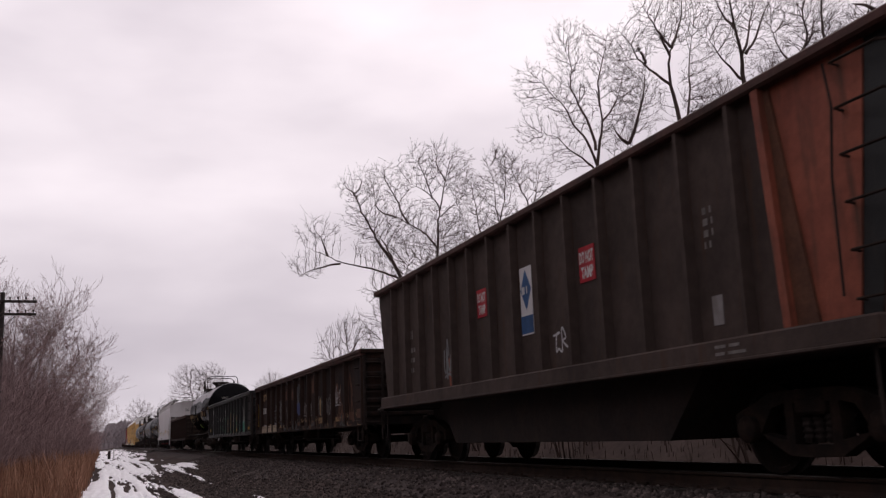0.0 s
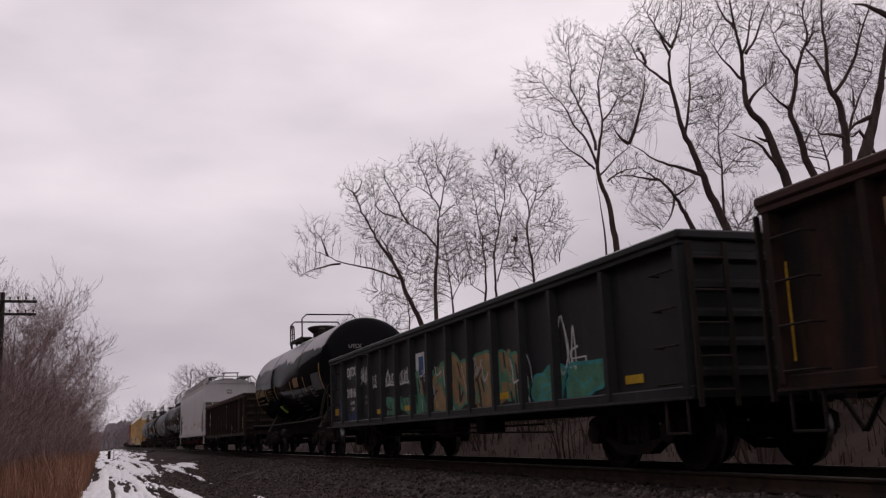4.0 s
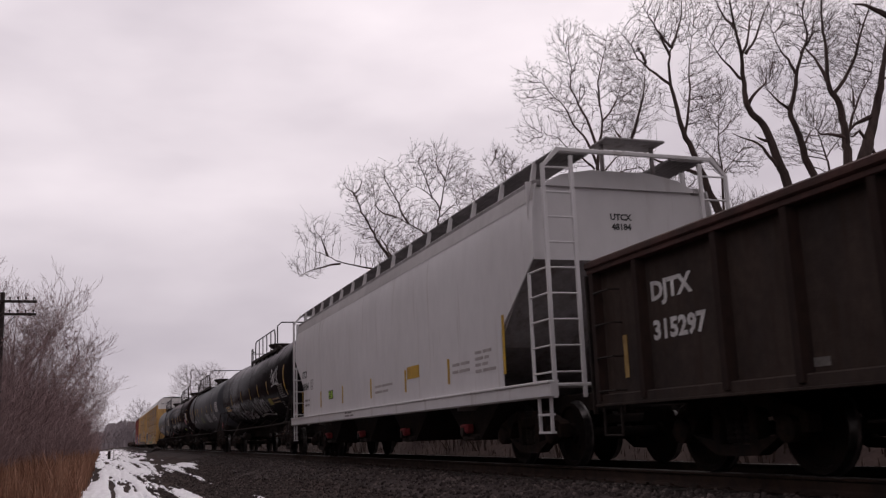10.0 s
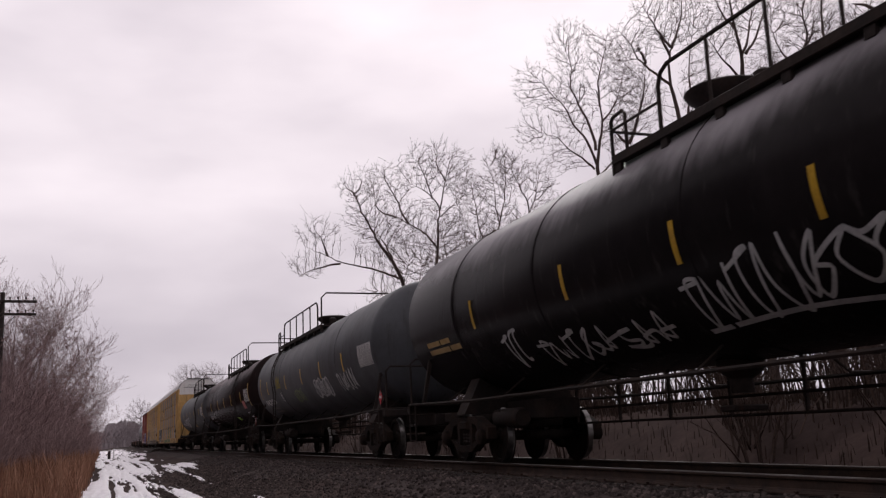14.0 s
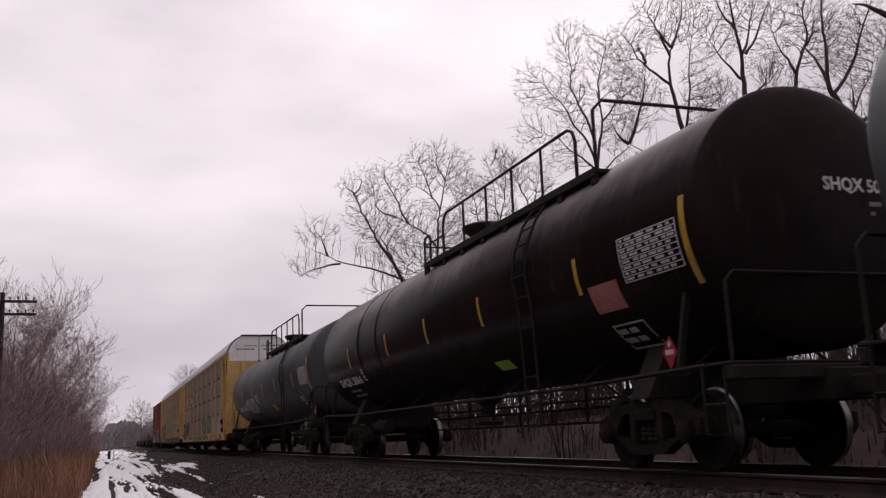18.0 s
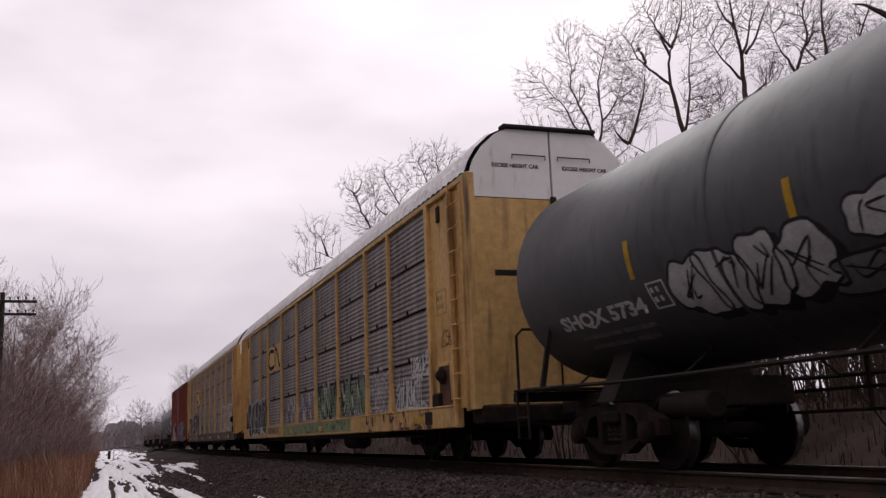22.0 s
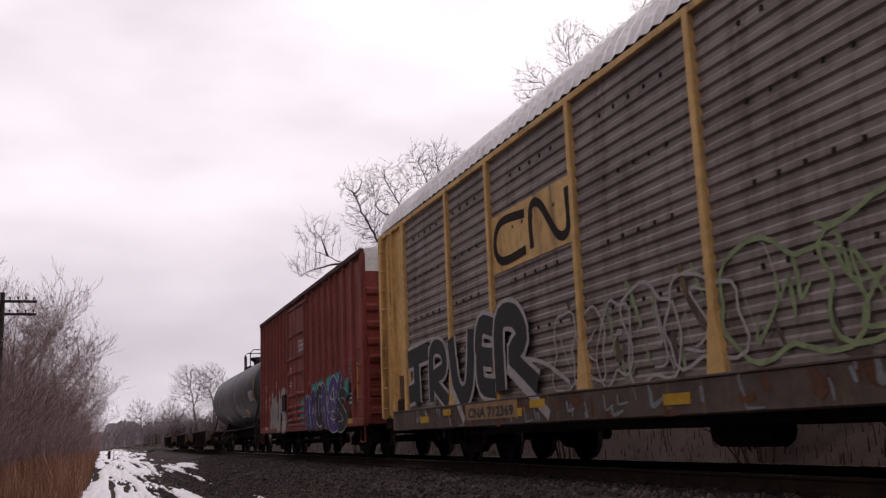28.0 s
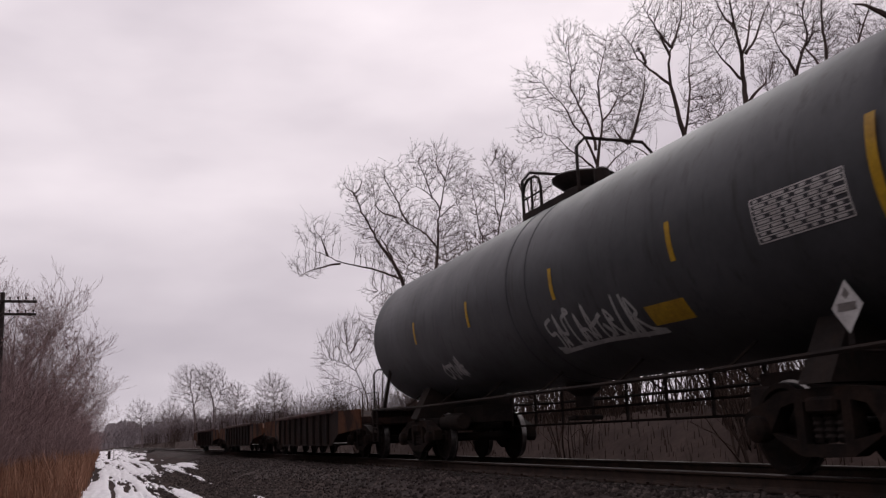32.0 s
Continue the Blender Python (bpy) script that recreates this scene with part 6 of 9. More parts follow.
def well_car(near_y, far_y, k):
    car, half = new_car("well_car", "empty rusty brown container well car", "well car", near_y, far_y, "empty well cars")
    xo = 1.42
    for s in (-1, 1):
        prof = [(-half + 0.1, 1.20), (-half + 2.4, 1.22), (-half + 3.2, 1.24), (half - 3.2, 1.24), (half - 2.4, 1.22), (half - 0.1, 1.20), (half - 0.1, 0.74), (half - 2.5, 0.62), (half - 3.3, 0.32), (-half + 3.3, 0.32), (-half + 2.5, 0.62), (-half + 0.1, 0.74)]
        b = Build()
        for idx in ((0, 1, 10, 11), (1, 2, 9, 10), (2, 3, 8, 9), (3, 4, 7, 8), (4, 5, 6, 7)):
            if 0 in idx or 5 in idx:
                part("end_sheet", Build().prism([prof[i] for i in idx], s * (xo - 0.03), s * xo, "x"), M_WELLRUST, car, "orange-rusted end sheet")
            else:
                b.prism([prof[i] for i in idx], s * (xo - 0.03), s * xo, "x")
        part("side_sheet", b, M_GON_RUST, car)
        part("top_chord", Build().box(s * (xo - 0.10), s * (xo + 0.06), -half + 3.0, half - 3.0, 1.18, 1.28, 0.02), M_GON_RUSTTOP, car)
        me = Build().box(s * xo, s * (xo + 0.07), -0.04, 0.04, 0.36, 1.2, 0.01).mesh("side_post", M_GON_RUST)
        for i in range(9):
            po = part("side_post", me, None, car)
            po.location = (0, -half + 3.6 + (2 * half - 7.2) * i / 8, 0)
    part("floor", Build().box(-xo, xo, -half + 3.3, half - 3.3, 0.32, 0.38), M_DARKSTEEL, car)
    for m in (-1, 1):
        b = Build().box(-0.9, 0.9, m * (half - 2.7), m * (half - 0.1), 0.80, 1.04, 0.03).prism([(m * (half - 2.7), 1.04), (m * (half - 3.3), 1.24), (m * (half - 3.3), 0.4), (m * (half - 2.7), 0.75)], -xo, xo, "x")
        b.box(-1.4, 1.4, m * (half - 0.35), m * (half - 0.1), 0.85, 1.02, 0.02)
        part("end_platform", b, M_RUSTY if (k + (m > 0)) % 2 else M_GON_RUST, car, "rust-streaked end platform")
        hb = Build()
        for s in (-1, 1):
            hb.tube([(s * 1.3, m * (half - 0.3), 1.0), (s * 1.3, m * (half - 0.3), 1.55), (s * 0.9, m * (half - 0.3), 1.6), (s * 0.9, m * (half - 0.3), 1.0)], 0.018, 5)
        part("handrail", hb, M_GON_RUST, car)
    running_gear(car, half, half - 1.45)


# ---- make the train ----
tub_car()

g1, h1, s1 = gondola("gondola", "rust-streaked dark brown gondola with yellow scrapes and graffiti", 21.9, 38.62, M_GON_RUST, M_GON_RUSTTOP, 15)
lettering(g1, "DJTX", 6.97, 2.04, 0.21, M_G_TAN, s1, fit=0.78)
lettering(g1, "318019", 7.02, 1.52, 0.22, M_WHITE, s1, fit=0.98)
for ya, yb_, z, h, m_ in ((6.83, 5.98, 0.96, 0.14, M_HOPPERDARK), (5.80, 4.95, 0.95, 0.15, M_G_TAN), (4.75, 3.85, 0.95, 0.18, M_HOPPERDARK), (3.7, 2.8, 0.95, 0.08, M_G_TAN), (0.45, -0.45, 0.95, 0.12, M_RUSTY), (-1.7, -2.6, 0.95, 0.10, M_RUSTY),
                          (-2.8, -3.7, 0.95, 0.16, M_G_TAN), (-5.0, -5.85, 0.95, 0.12, M_G_TAN), (-6.1, -7.2, 0.95, 0.20, M_RUSTY), (-7.5, -8.2, 0.95, 0.25, M_RUSTY)):
    part("scrape", patch(Build(), yb_, ya, z, z + h, s1, 0.006, skew=0.1), m_, g1, "bare yellowed scrape along the foot")
for ya, yz in ((5.65, 6.78), (4.58, 5.39), (3.54, 4.32)):
    part("paint_patch", patch(Build(), ya, yz, 0.80, 1.05, flat(-1.552), 0.006, skew=0.03), M_CREAM, g1, "cream stencil panel along the foot")
    part("patch_marks", bars(Build(), yz - 0.1, 0.98, yz - ya - 0.25, 1, 0.08, 0.025, flat(-1.56), random.Random(int(ya * 10))), M_BLACKLET, g1)
for y, z, w, h in ((2.15, 1.88, 0.45, 0.3), (1.06, 1.84, 0.31, 0.3), (-2.2, 1.9, 0.3, 0.4), (-5.6, 1.0, 0.5, 0.5)):
    tag(g1, y, z, w, h, M_RUSTY, s1, int(100 * z + y), 3, 0.05, "faint rust-coloured scrawl")
busy_piece(g1, -7.8, 3.2, 0.82, 1.15, ((M_RUSTY, 0.07), (M_G_TAN, 0.03), (M_GON_BLACK, 0.09)), 26, flat(-1.55), 318, 0.003, "rust and yellow streaks along the foot")
dashes(g1, [5.78, 2.50], 1.14, 1.58, s1, 0.09)
dashes(g1, [8.2], 1.05, 1.95, s1, 0.07)
dashes(g1, [-3.85], 1.15, 1.62, flat(-1.58), 0.07, M_GOLD)
dashes(g1, [-8.1], 1.2, 2.1, s1, 0.10)
tag(g1, 4.46, 1.05, 0.72, 0.8, M_G_GREY, s1, 31, 3)
tag(g1, 3.40, 1.10, 0.60, 0.8, M_G_GREY, s1, 32, 3)
part("graffiti", ribbon(Build(), smooth_path([(2.0, 1.6), (1.75, 0.98), (1.62, 1.35)]), 0.05, s1), M_G_GREY, g1, "sprayed slash")
tag(g1, -0.7, 1.25, 0.72, 0.40, M_HOPPERDARK, s1, 34, 5, 0.022)
tag(g1, -1.75, 1.25, 0.4, 0.40, M_HOPPERDARK, s1, 38, 3, 0.022)
tag(g1, -2.95, 1.2, 0.75, 0.48, M_HOPPERDARK, s1, 35, 5, 0.022)
tag(g1, -3.95, 1.2, 0.8, 0.48, M_HOPPERDARK, s1, 39, 4, 0.022)
tag(g1, -5.0, 1.45, 0.85, 0.45, M_RUSTY, s1, 36, 3, 0.05)
tag(g1, -5.1, 1.4, 0.75, 0.40, M_G_WHITE, s1, 361, 3, 0.02)
tag(g1, -6.4, 1.1, 0.9, 0.9, M_RUSTY, s1, 37, 3, 0.05)
blob_letters(g1, 0.28, 1.32, 0.62, 0.34, M_G_BLUE, M_G_BLUE, s1, 382, 1, None, "blue sprayed cloud", cut=False, rim=0.03)
blob_letters(g1, 0.22, 1.66, 0.42, 0.50, M_GON_BLACK, M_G_GREY, s1, 383, 1, None, "dark sprayed head shape with a grey rim", rim=0.03)
tag(g1, 0.25, 1.7, 0.4, 0.35, M_G_GREY, s1, 381, 2, 0.05)
# white patches painted as daylight showing through holes in the side
for y in (6.2, 3.9, 1.9, -0.3, -3.0, -4.1, -6.3):
    part("light_gap", patch(Build(), y - 0.02, y + 0.02, 2.36, 2.42, s1, 0.004), M_ROOFWHITE, g1, "small white patch painted as daylight through a side hole")

g2, h2, s2 = gondola("gondola", "black gondola with white lettering and green and tan graffiti", 39.95, 56.65, M_GON_BLACK, M_GON_BLACK, 15)
lettering(g2, "DJTX", 6.83, 2.02, 0.22, M_WHITE, s2, fit=0.88)
lettering(g2, "318169", 6.88, 1.50, 0.22, M_WHITE, s2, fit=1.05)
lettering(g2, "LD LMT", 6.55, 1.33, 0.075, M_WHITE, s2, fit=0.42)
lettering(g2, "LT WT", 6.45, 1.17, 0.075, M_WHITE, s2, fit=0.32)
tag(g2, 6.70, 0.88, 0.95, 0.24, M_G_BLUE, s2, 40, 5, 0.045)
part("stencil", bars(Build(), 6.4, 0.84, 0.8, 1, 0.1, 0.03, s2, random.Random(45)), M_WHITE, g2)
part("stencil", bars(Build(), 5.1, 1.42, 0.35, 2, 0.14, 0.06, s2, random.Random(46)), M_DIM, g2)
tag(g2, 5.52, 1.80, 0.88, 0.30, M_G_WHITE, s2, 41, 5, 0.035)
tag(g2, 4.40, 1.65, 0.32, 0.25, M_G_WHITE, s2, 42, 2, 0.03)
tag(g2, 3.40, 1.62, 0.72, 0.26, M_G_WHITE, s2, 43, 4, 0.035)
tag(g2, 2.25, 1.60, 0.70, 0.28, M_G_WHITE, s2, 44, 4, 0.035)
tag(g2, 7.75, 1.05, 0.5, 0.5, M_G_BLUE, s2, 45, 3, 0.05)
for y, w in ((7.98, 0.45), (3.85, 0.44), (1.72, 0.44), (-7.1, 0.4), (-3.2, 0.4)):
    part("reflective_strip", patch(Build(), y - w / 2, y + w / 2, 1.02 if y < 7 else 1.10, 1.12 if y < 7 else 1.27, flat(-1.478), 0.008), M_REFLECT, g2)
part("blue_sticker", patch(Build(), 0.62, 1.14, 1.62, 2.1, s2, 0.010), M_WHITE, g2, "blue and white striped sticker")
part("sticker_shape", patch(Build(), 0.66, 0.95, 1.66, 2.02, s2, 0.014), M_SIGNBLUE, g2)
for k in range(5):
    y = 1.35 - 1.08 * k
    blob_letters(g2, y, 0.94, 1.0, (0.35, 0.8, 0.85, 0.8, 0.75)[k], (M_G_GREEN, M_G_TAN, M_G_TAN, M_G_TAN, M_G_TAN)[k], M_G_GREEN, s2, 50 + k, 1, None, "tan and green graffiti letter", gap=0.04)
for k in range(2):
    blob_letters(g2, -4.35 - 1.05 * k, 0.94, 0.95, 0.42, M_G_GREEN, M_G_TEAL, s2, 60 + k, 1, None, "green graffiti smear", gap=0.04)
for k in range(5):
    blob_letters(g2, 6.5 - 1.05 * k, 0.94, 0.9, 0.4, M_G_GREEN, M_G_BLACK, s2, 65 + k, 1, None, "dark green graffiti smear", gap=0.08) if k > 2 else None
busy_piece(g2, -4.1, 1.4, 0.92, 1.75, ((M_G_TAN, 0.12), (M_G_GREEN, 0.12), (M_G_BLACK, 0.07), (M_G_WHITE, 0.03)), 22, s2, 461, 0.014, "tan, green and white sprayed strokes")
tag(g2, -5.12, 1.25, 0.7, 0.7, M_G_WHITE, s2, 46, 2, 0.035)
frame_plate(g2, -5.55, 1.1, 0.4, 0.35, s2, M_WHITE)

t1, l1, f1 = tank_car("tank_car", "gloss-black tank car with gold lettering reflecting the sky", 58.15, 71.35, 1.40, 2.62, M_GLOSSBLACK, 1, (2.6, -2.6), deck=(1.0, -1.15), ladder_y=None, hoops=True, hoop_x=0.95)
lettering(t1, "UTLX 646520", 6.45, 2.22, 0.24, M_GOLD, f1, fit=2.05)
part("stencil", bars(Build(), 6.3, 2.50, 1.5, 1, 0.1, 0.04, f1, random.Random(47)), M_OLDGOLD, t1)
part("stencil", bars(Build(), 6.2, 2.05, 1.9, 2, 0.14, 0.04, f1, random.Random(1)), M_OLDGOLD, t1)
part("stencil", bars(Build(), 3.5, 2.30, 1.0, 2, 0.09, 0.035, f1, random.Random(48)), M_OLDGOLD, t1)
dashes(t1, [4.08, 2.0, -1.07, -3.35], 2.0, 2.45, f1, 0.07, M_GOLD)
part("yellow_sign", patch(Build(), -2.46, -1.64, 2.2, 2.5, f1, 0.01), M_G_TAN, t1, "pale yellow notice with small print")
part("sign_print", bars(Build(), -1.7, 2.42, 0.7, 2, 0.12, 0.05, lambda z: f1(z) - 0.01, random.Random(49)), M_GOLD, t1)
part("lime_sign", patch(Build(), 2.05, 2.45, 1.50, 1.74, f1, 0.01), M_LIME, t1)
part("gold_band", patch(Build(), -5.88, -5.80, 1.6, 2.7, f1, 0.01, rows=10), M_GOLD, t1)
part("gold_band", patch(Build(), 6.44, 6.50, 1.6, 2.5, f1, 0.01, rows=10), M_GOLD, t1)
part("stencil", bars(Build(), -1.15, 1.9, 1.0, 5, 0.11, 0.05, f1, random.Random(51)), M_GON_BROWN, t1)
part("wear_patch", patch(Build(), -5.7, -4.55, 1.95, 2.45, f1, 0.006), M_GREYTANK, t1, "dull grey primer patch")
frame_plate(t1, -4.02, 1.80, 0.55, 0.32, f1, M_DIM)
head_lettering(t1, "UTLX", -0.66, 3.06, 0.11, M_DIM, l1, 1.40, 2.62, 0.644)

g3, h3, s3 = gondola("gondola", "weathered grey-brown gondola with a rusty top chord", 73.3, 89.7, M_GON_BROWN, M_GON_RUSTTOP, 14, M_GON_RUST)
lettering(g3, "DJTX", 6.92, 1.92, 0.21, M_WHITE, s3, fit=0.82)
lettering(g3, "315297", 6.92, 1.48, 0.21, M_WHITE, s3, fit=1.02)
part("white_field", patch(Build(), -1.52, -0.70, 1.95, 2.32, s3, 0.006), M_HOPPER, g3, "white field with a dark emblem")
tag(g3, -0.78, 2.0, 0.65, 0.25, M_DARKSTEEL, flat(-1.477), 71, 2, 0.06)
part("stencil_patch", patch(Build(), -1.52, -0.70, 1.25, 1.90, s3, 0.005), M_GON_BLACK, g3, "dark stencil patch")
tag(g3, -0.75, 1.22, 0.7, 0.18, M_G_GREY, flat(-1.476), 711, 3, 0.03)
for y, sd in ((3.4, 74), (2.35, 75), (1.25, 72), (0.1, 73)):
    tag(g3, y, 1.40, 0.75, 0.45, M_G_GREY, s3, sd, 3, 0.035)
dashes(g3, [-6.9, 7.55], 1.1, 1.6, s3, 0.09, M_GOLD)
frame_plate(g3, -2.9, 0.98, 0.4, 0.3, s3, M_WHITE)
for y in (4.4, 2.2, -0.1, -4.2, -6.0):
    part("reflective_strip", patch(Build(), y - 0.2, y + 0.2, 0.98, 1.06, s3, 0.006), M_DIM, g3)

hopper_car()

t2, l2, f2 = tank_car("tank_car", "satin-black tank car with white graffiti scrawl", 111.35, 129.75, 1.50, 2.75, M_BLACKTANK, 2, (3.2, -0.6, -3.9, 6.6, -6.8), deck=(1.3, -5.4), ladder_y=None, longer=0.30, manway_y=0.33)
part("yellow_band", patch(Build(), -8.68, -8.58, 2.05, 3.05, f2, 0.01, rows=10), M_REFLECT, t2)
dashes(t2, [5.72, 2.30, -0.42, -2.65, -4.95], 2.24, 2.72, f2, 0.09)
tag(t2, -6.0, 2.55, 1.5, 0.62, M_G_WHITE, f2, 80, 5, 0.045)
tag(t2, 3.9, 1.52, 3.6, 0.32, M_G_WHITE, f2, 81, 8, 0.04)
tag(t2, -0.15, 1.62, 3.4, 0.62, M_G_WHITE, f2, 82, 7, 0.045)
tag(t2, 4.95, 1.60, 0.7, 0.45, M_G_WHITE, f2, 83, 2, 0.045)
part("stencil", bars(Build(), 8.3, 2.15, 1.9, 2, 0.14, 0.09, f2, random.Random(14)), M_GOLD, t2)
diamond(t2, -8.41, 1.42, 0.20, f2)
part("yellow_sign", patch(Build(), -5.1, -4.35, 1.85, 2.08, f2, 0.01), M_G_YELLOW, t2, "olive-yellow notice")
part("stencil", bars(Build(), -5.3, 2.0, 1.5, 2, 0.12, 0.05, f2, random.Random(15)), M_G_TAN, t2)
part("stencil", bars(Build(), -7.2, 2.42, 1.25, 7, 0.07, 0.035, f2, random.Random(16)), M_DIM, t2)
frame_plate(t2, -6.7, 1.58, 0.55, 0.30, f2, M_DIM)
head_lettering(t2, "UTLX", -0.60, 3.14, 0.13, M_GOLD, l2 + 0.30, 1.50, 2.75)

t3, l3, f3 = tank_car("tank_car", "grey tank car with pale green and yellow graffiti", 132.2, 150.2, 1.46, 2.70, M_GREYTANK, 3, (4.0, -4.6), deck=(5.9, -1.6), ladder_y=5.0, manway_y=1.71)
lettering(t3, "SHQX 5729", 7.9, 1.86, 0.175, M_WHITE, f3, fit=2.05)
part("stencil", bars(Build(), 7.4, 1.68, 1.6, 2, 0.12, 0.05, f3, random.Random(17)), M_DIM, t3)
dashes(t3, [6.74, 3.0, 0.2, -2.6, -5.4], 2.22, 2.70, f3, 0.10)
tag(t3, 4.78, 2.38, 0.80, 0.36, M_G_YELLOW, f3, 90, 4, 0.045)
tag(t3, 1.95, 1.75, 1.30, 0.36, M_G_PALEGREEN, f3, 91, 5, 0.05)
blob_letters(t3, -1.4, 1.75, 1.9, 0.45, M_G_GREY, M_G_WHITE, f3, 92, 5, None, "grey and white graffiti")
tag(t3, -4.4, 1.8, 1.8, 0.4, M_G_WHITE, f3, 93, 6, 0.045)
frame_plate(t3, 4.36, 1.87, 0.34, 0.30, f3, M_WHITE)
part("yellow_band", patch(Build(), 8.28, 8.34, 2.1, 2.9, f3, 0.01, rows=8), M_REFLECT, t3)
diamond(t3, -7.6, 1.45, 0.20, f3)
table_plate(t3, -8.3, -7.1, 2.2, 2.7, f3, 191)

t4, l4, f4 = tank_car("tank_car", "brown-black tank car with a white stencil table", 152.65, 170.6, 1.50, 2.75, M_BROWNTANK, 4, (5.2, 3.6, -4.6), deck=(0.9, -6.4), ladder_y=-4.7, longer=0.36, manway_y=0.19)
lettering(t4, "SHQX 5064", 7.95, 1.85, 0.175, M_WHITE, f4, fit=2.2)
part("stencil", bars(Build(), 7.5, 1.68, 1.5, 2, 0.12, 0.05, f4, random.Random(18)), M_DIM, t4)
frame_plate(t4, 5.5, 1.88, 0.3, 0.26, f4, M_WHITE)
dashes(t4, [6.2, 2.8, 0.05, -2.80, -6.28], 2.24, 2.72, f4, 0.09)
part("yellow_band", patch(Build(), -8.86, -8.76, 2.0, 2.95, f4, 0.01, rows=10), M_REFLECT, t4)
table_plate(t4, -8.66, -7.42, 2.22, 2.74, f4, 19)
part("pink_sign", patch(Build(), -7.22, -6.50, 1.96, 2.30, f4, 0.012), M_PINK, t4, "faded pink notice")
frame_plate(t4, -6.58, 1.50, 0.74, 0.30, f4, M_WHITE)
diamond(t4, -7.54, 1.38, 0.20, f4)
part("lime_sign", patch(Build(), -2.95, -2.35, 1.54, 1.68, f4, 0.01), M_LIME, t4)
head_lettering(t4, "SHQX 5064", -0.05, 2.96, 0.15, M_WHITE, l4 + 0.36, 1.50, 2.75)
part("head_stencil", Build().box(0.15, 0.75, -l4 - 0.33, -l4 - 0.326, 2.80, 2.85), M_DIM, t4)
part("head_stencil", Build().box(0.2, 0.65, -l4 - 0.33, -l4 - 0.326, 2.70, 2.74), M_DIM, t4)

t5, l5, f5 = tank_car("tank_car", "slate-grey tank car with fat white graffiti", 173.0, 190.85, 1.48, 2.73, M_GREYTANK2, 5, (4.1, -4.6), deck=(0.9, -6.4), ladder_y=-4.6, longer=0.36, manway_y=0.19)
lettering(t5, "SHQX 5734", 7.9, 1.86, 0.175, M_WHITE, f5, fit=2.2)
part("stencil", bars(Build(), 7.6, 1.70, 1.9, 2, 0.12, 0.05, f5, random.Random(20)), M_DIM, t5)
frame_plate(t5, 5.52, 1.86, 0.36, 0.30, f5, M_WHITE)
dashes(t5, [5.7, 2.82, 0.1, -2.7, -6.2], 2.24, 2.70, f5, 0.10)
blob_letters(t5, 4.95, 1.68, 2.35, 0.62, M_G_WHITE, M_G_BLACK, f5, 94, 4, M_G_BLACK, "fat white bubble graffiti letter with a black rim", rim=0.035)
blob_letters(t5, 2.65, 1.62, 0.8, 0.30, M_G_GREY, M_G_BLACK, f5, 941, 1, None, "grey bubble graffiti", rim=0.03)
blob_letters(t5, 2.20, 2.02, 0.52, 0.36, M_G_WHITE, M_G_BLACK, f5, 95, 1, None, "white rounded graffiti figure", rim=0.03)
part("yellow_band", patch(Build(), -8.75, -8.64, 2.05, 2.98, f5, 0.01, rows=10), M_REFLECT, t5)
table_plate(t5, -8.52, -7.32, 2.22, 2.74, f5, 23)
frame_plate(t5, -6.38, 1.54, 0.62, 0.34, f5, M_WHITE)
diamond(t5, -7.52, 1.38, 0.20, f5)
part("stencil", bars(Build(), -2.15, 1.92, 1.85, 2, 0.12, 0.06, f5, random.Random(24)), M_DIM, t5)
part("yellow_sign", patch(Build(), -1.4, -0.65, 1.62, 1.84, f5, 0.01), M_REFLECT, t5, "yellow notice")
head_lettering(t5, "SHQX 5734", -0.05, 2.94, 0.15, M_WHITE, l5 + 0.36, 1.48, 2.73)
part("head_stencil", Build().box(0.15, 0.75, -l5 - 0.33, -l5 - 0.326, 2.78, 2.83), M_DIM, t5)

a1, ah, asf, ayb = autorack("yellow autorack with grey ribbed panels in four tiers and graffiti", 192.35, 220.35, 4, 9, 6, 6, M_PANEL)
tag(a1, -9.35, 1.08, 1.85, 0.52, M_G_WHITE, asf, 101, 7, 0.05, lift=0.012)
tag(a1, -10.46, 1.68, 1.1, 0.40, M_G_WHITE, asf, 102, 5, 0.05, lift=0.012)
blob_letters(a1, -7.3, 1.10, 1.6, 0.75, None, M_G_WHITE, asf, 103, 3, None, "white outlined graffiti", rim=0.035)
def ribbed(z):
    """The pressed face of the four-tier panels."""
    tier = (4.78 - 1.02) / 4
    q = ((z - 1.02) % tier) / (tier - 0.045) * 54
    i = int(q) % 6
    d = (1, 1, 1, 0, 0, 0, 1)
    return -(1.55 - 0.020 + 0.020 * (d[i] + (d[i + 1] - d[i]) * (q - int(q))))


part("paint_smear", patch(Build(), -5.6, 3.65, 0.68, 0.97, flat(-1.62), 0.006), M_G_PALEGREEN, a1, "pale green paint along the sill")
part("paint_field", patch(Build(), -4.10, -1.48, 1.07, 1.85, ribbed, 0.004, rows=48), M_G_PALEGREEN, a1, "pale green sprayed field")
part("paint_field", patch(Build(), -7.0, -4.30, 1.07, 1.75, ribbed, 0.004, rows=48), M_G_PALEGREEN, a1, "pale green sprayed field")
part("paint_field", patch(Build(), -1.30, 4.08, 1.07, 1.60, ribbed, 0.004, rows=48), M_G_LILAC, a1, "faded lilac sprayed field")
face = flat(-1.558)
busy_piece(a1, -6.9, -1.5, 1.08, 2.0, ((M_G_PALEGREEN, 0.16), (M_G_WHITE, 0.09), (M_G_GREY, 0.12), (M_G_GREEN, 0.08), (M_G_BLACK, 0.05), (M_G_BLACK, 0.14)), 20, face, 311, 0.004, "green, white and dark sprayed strokes")
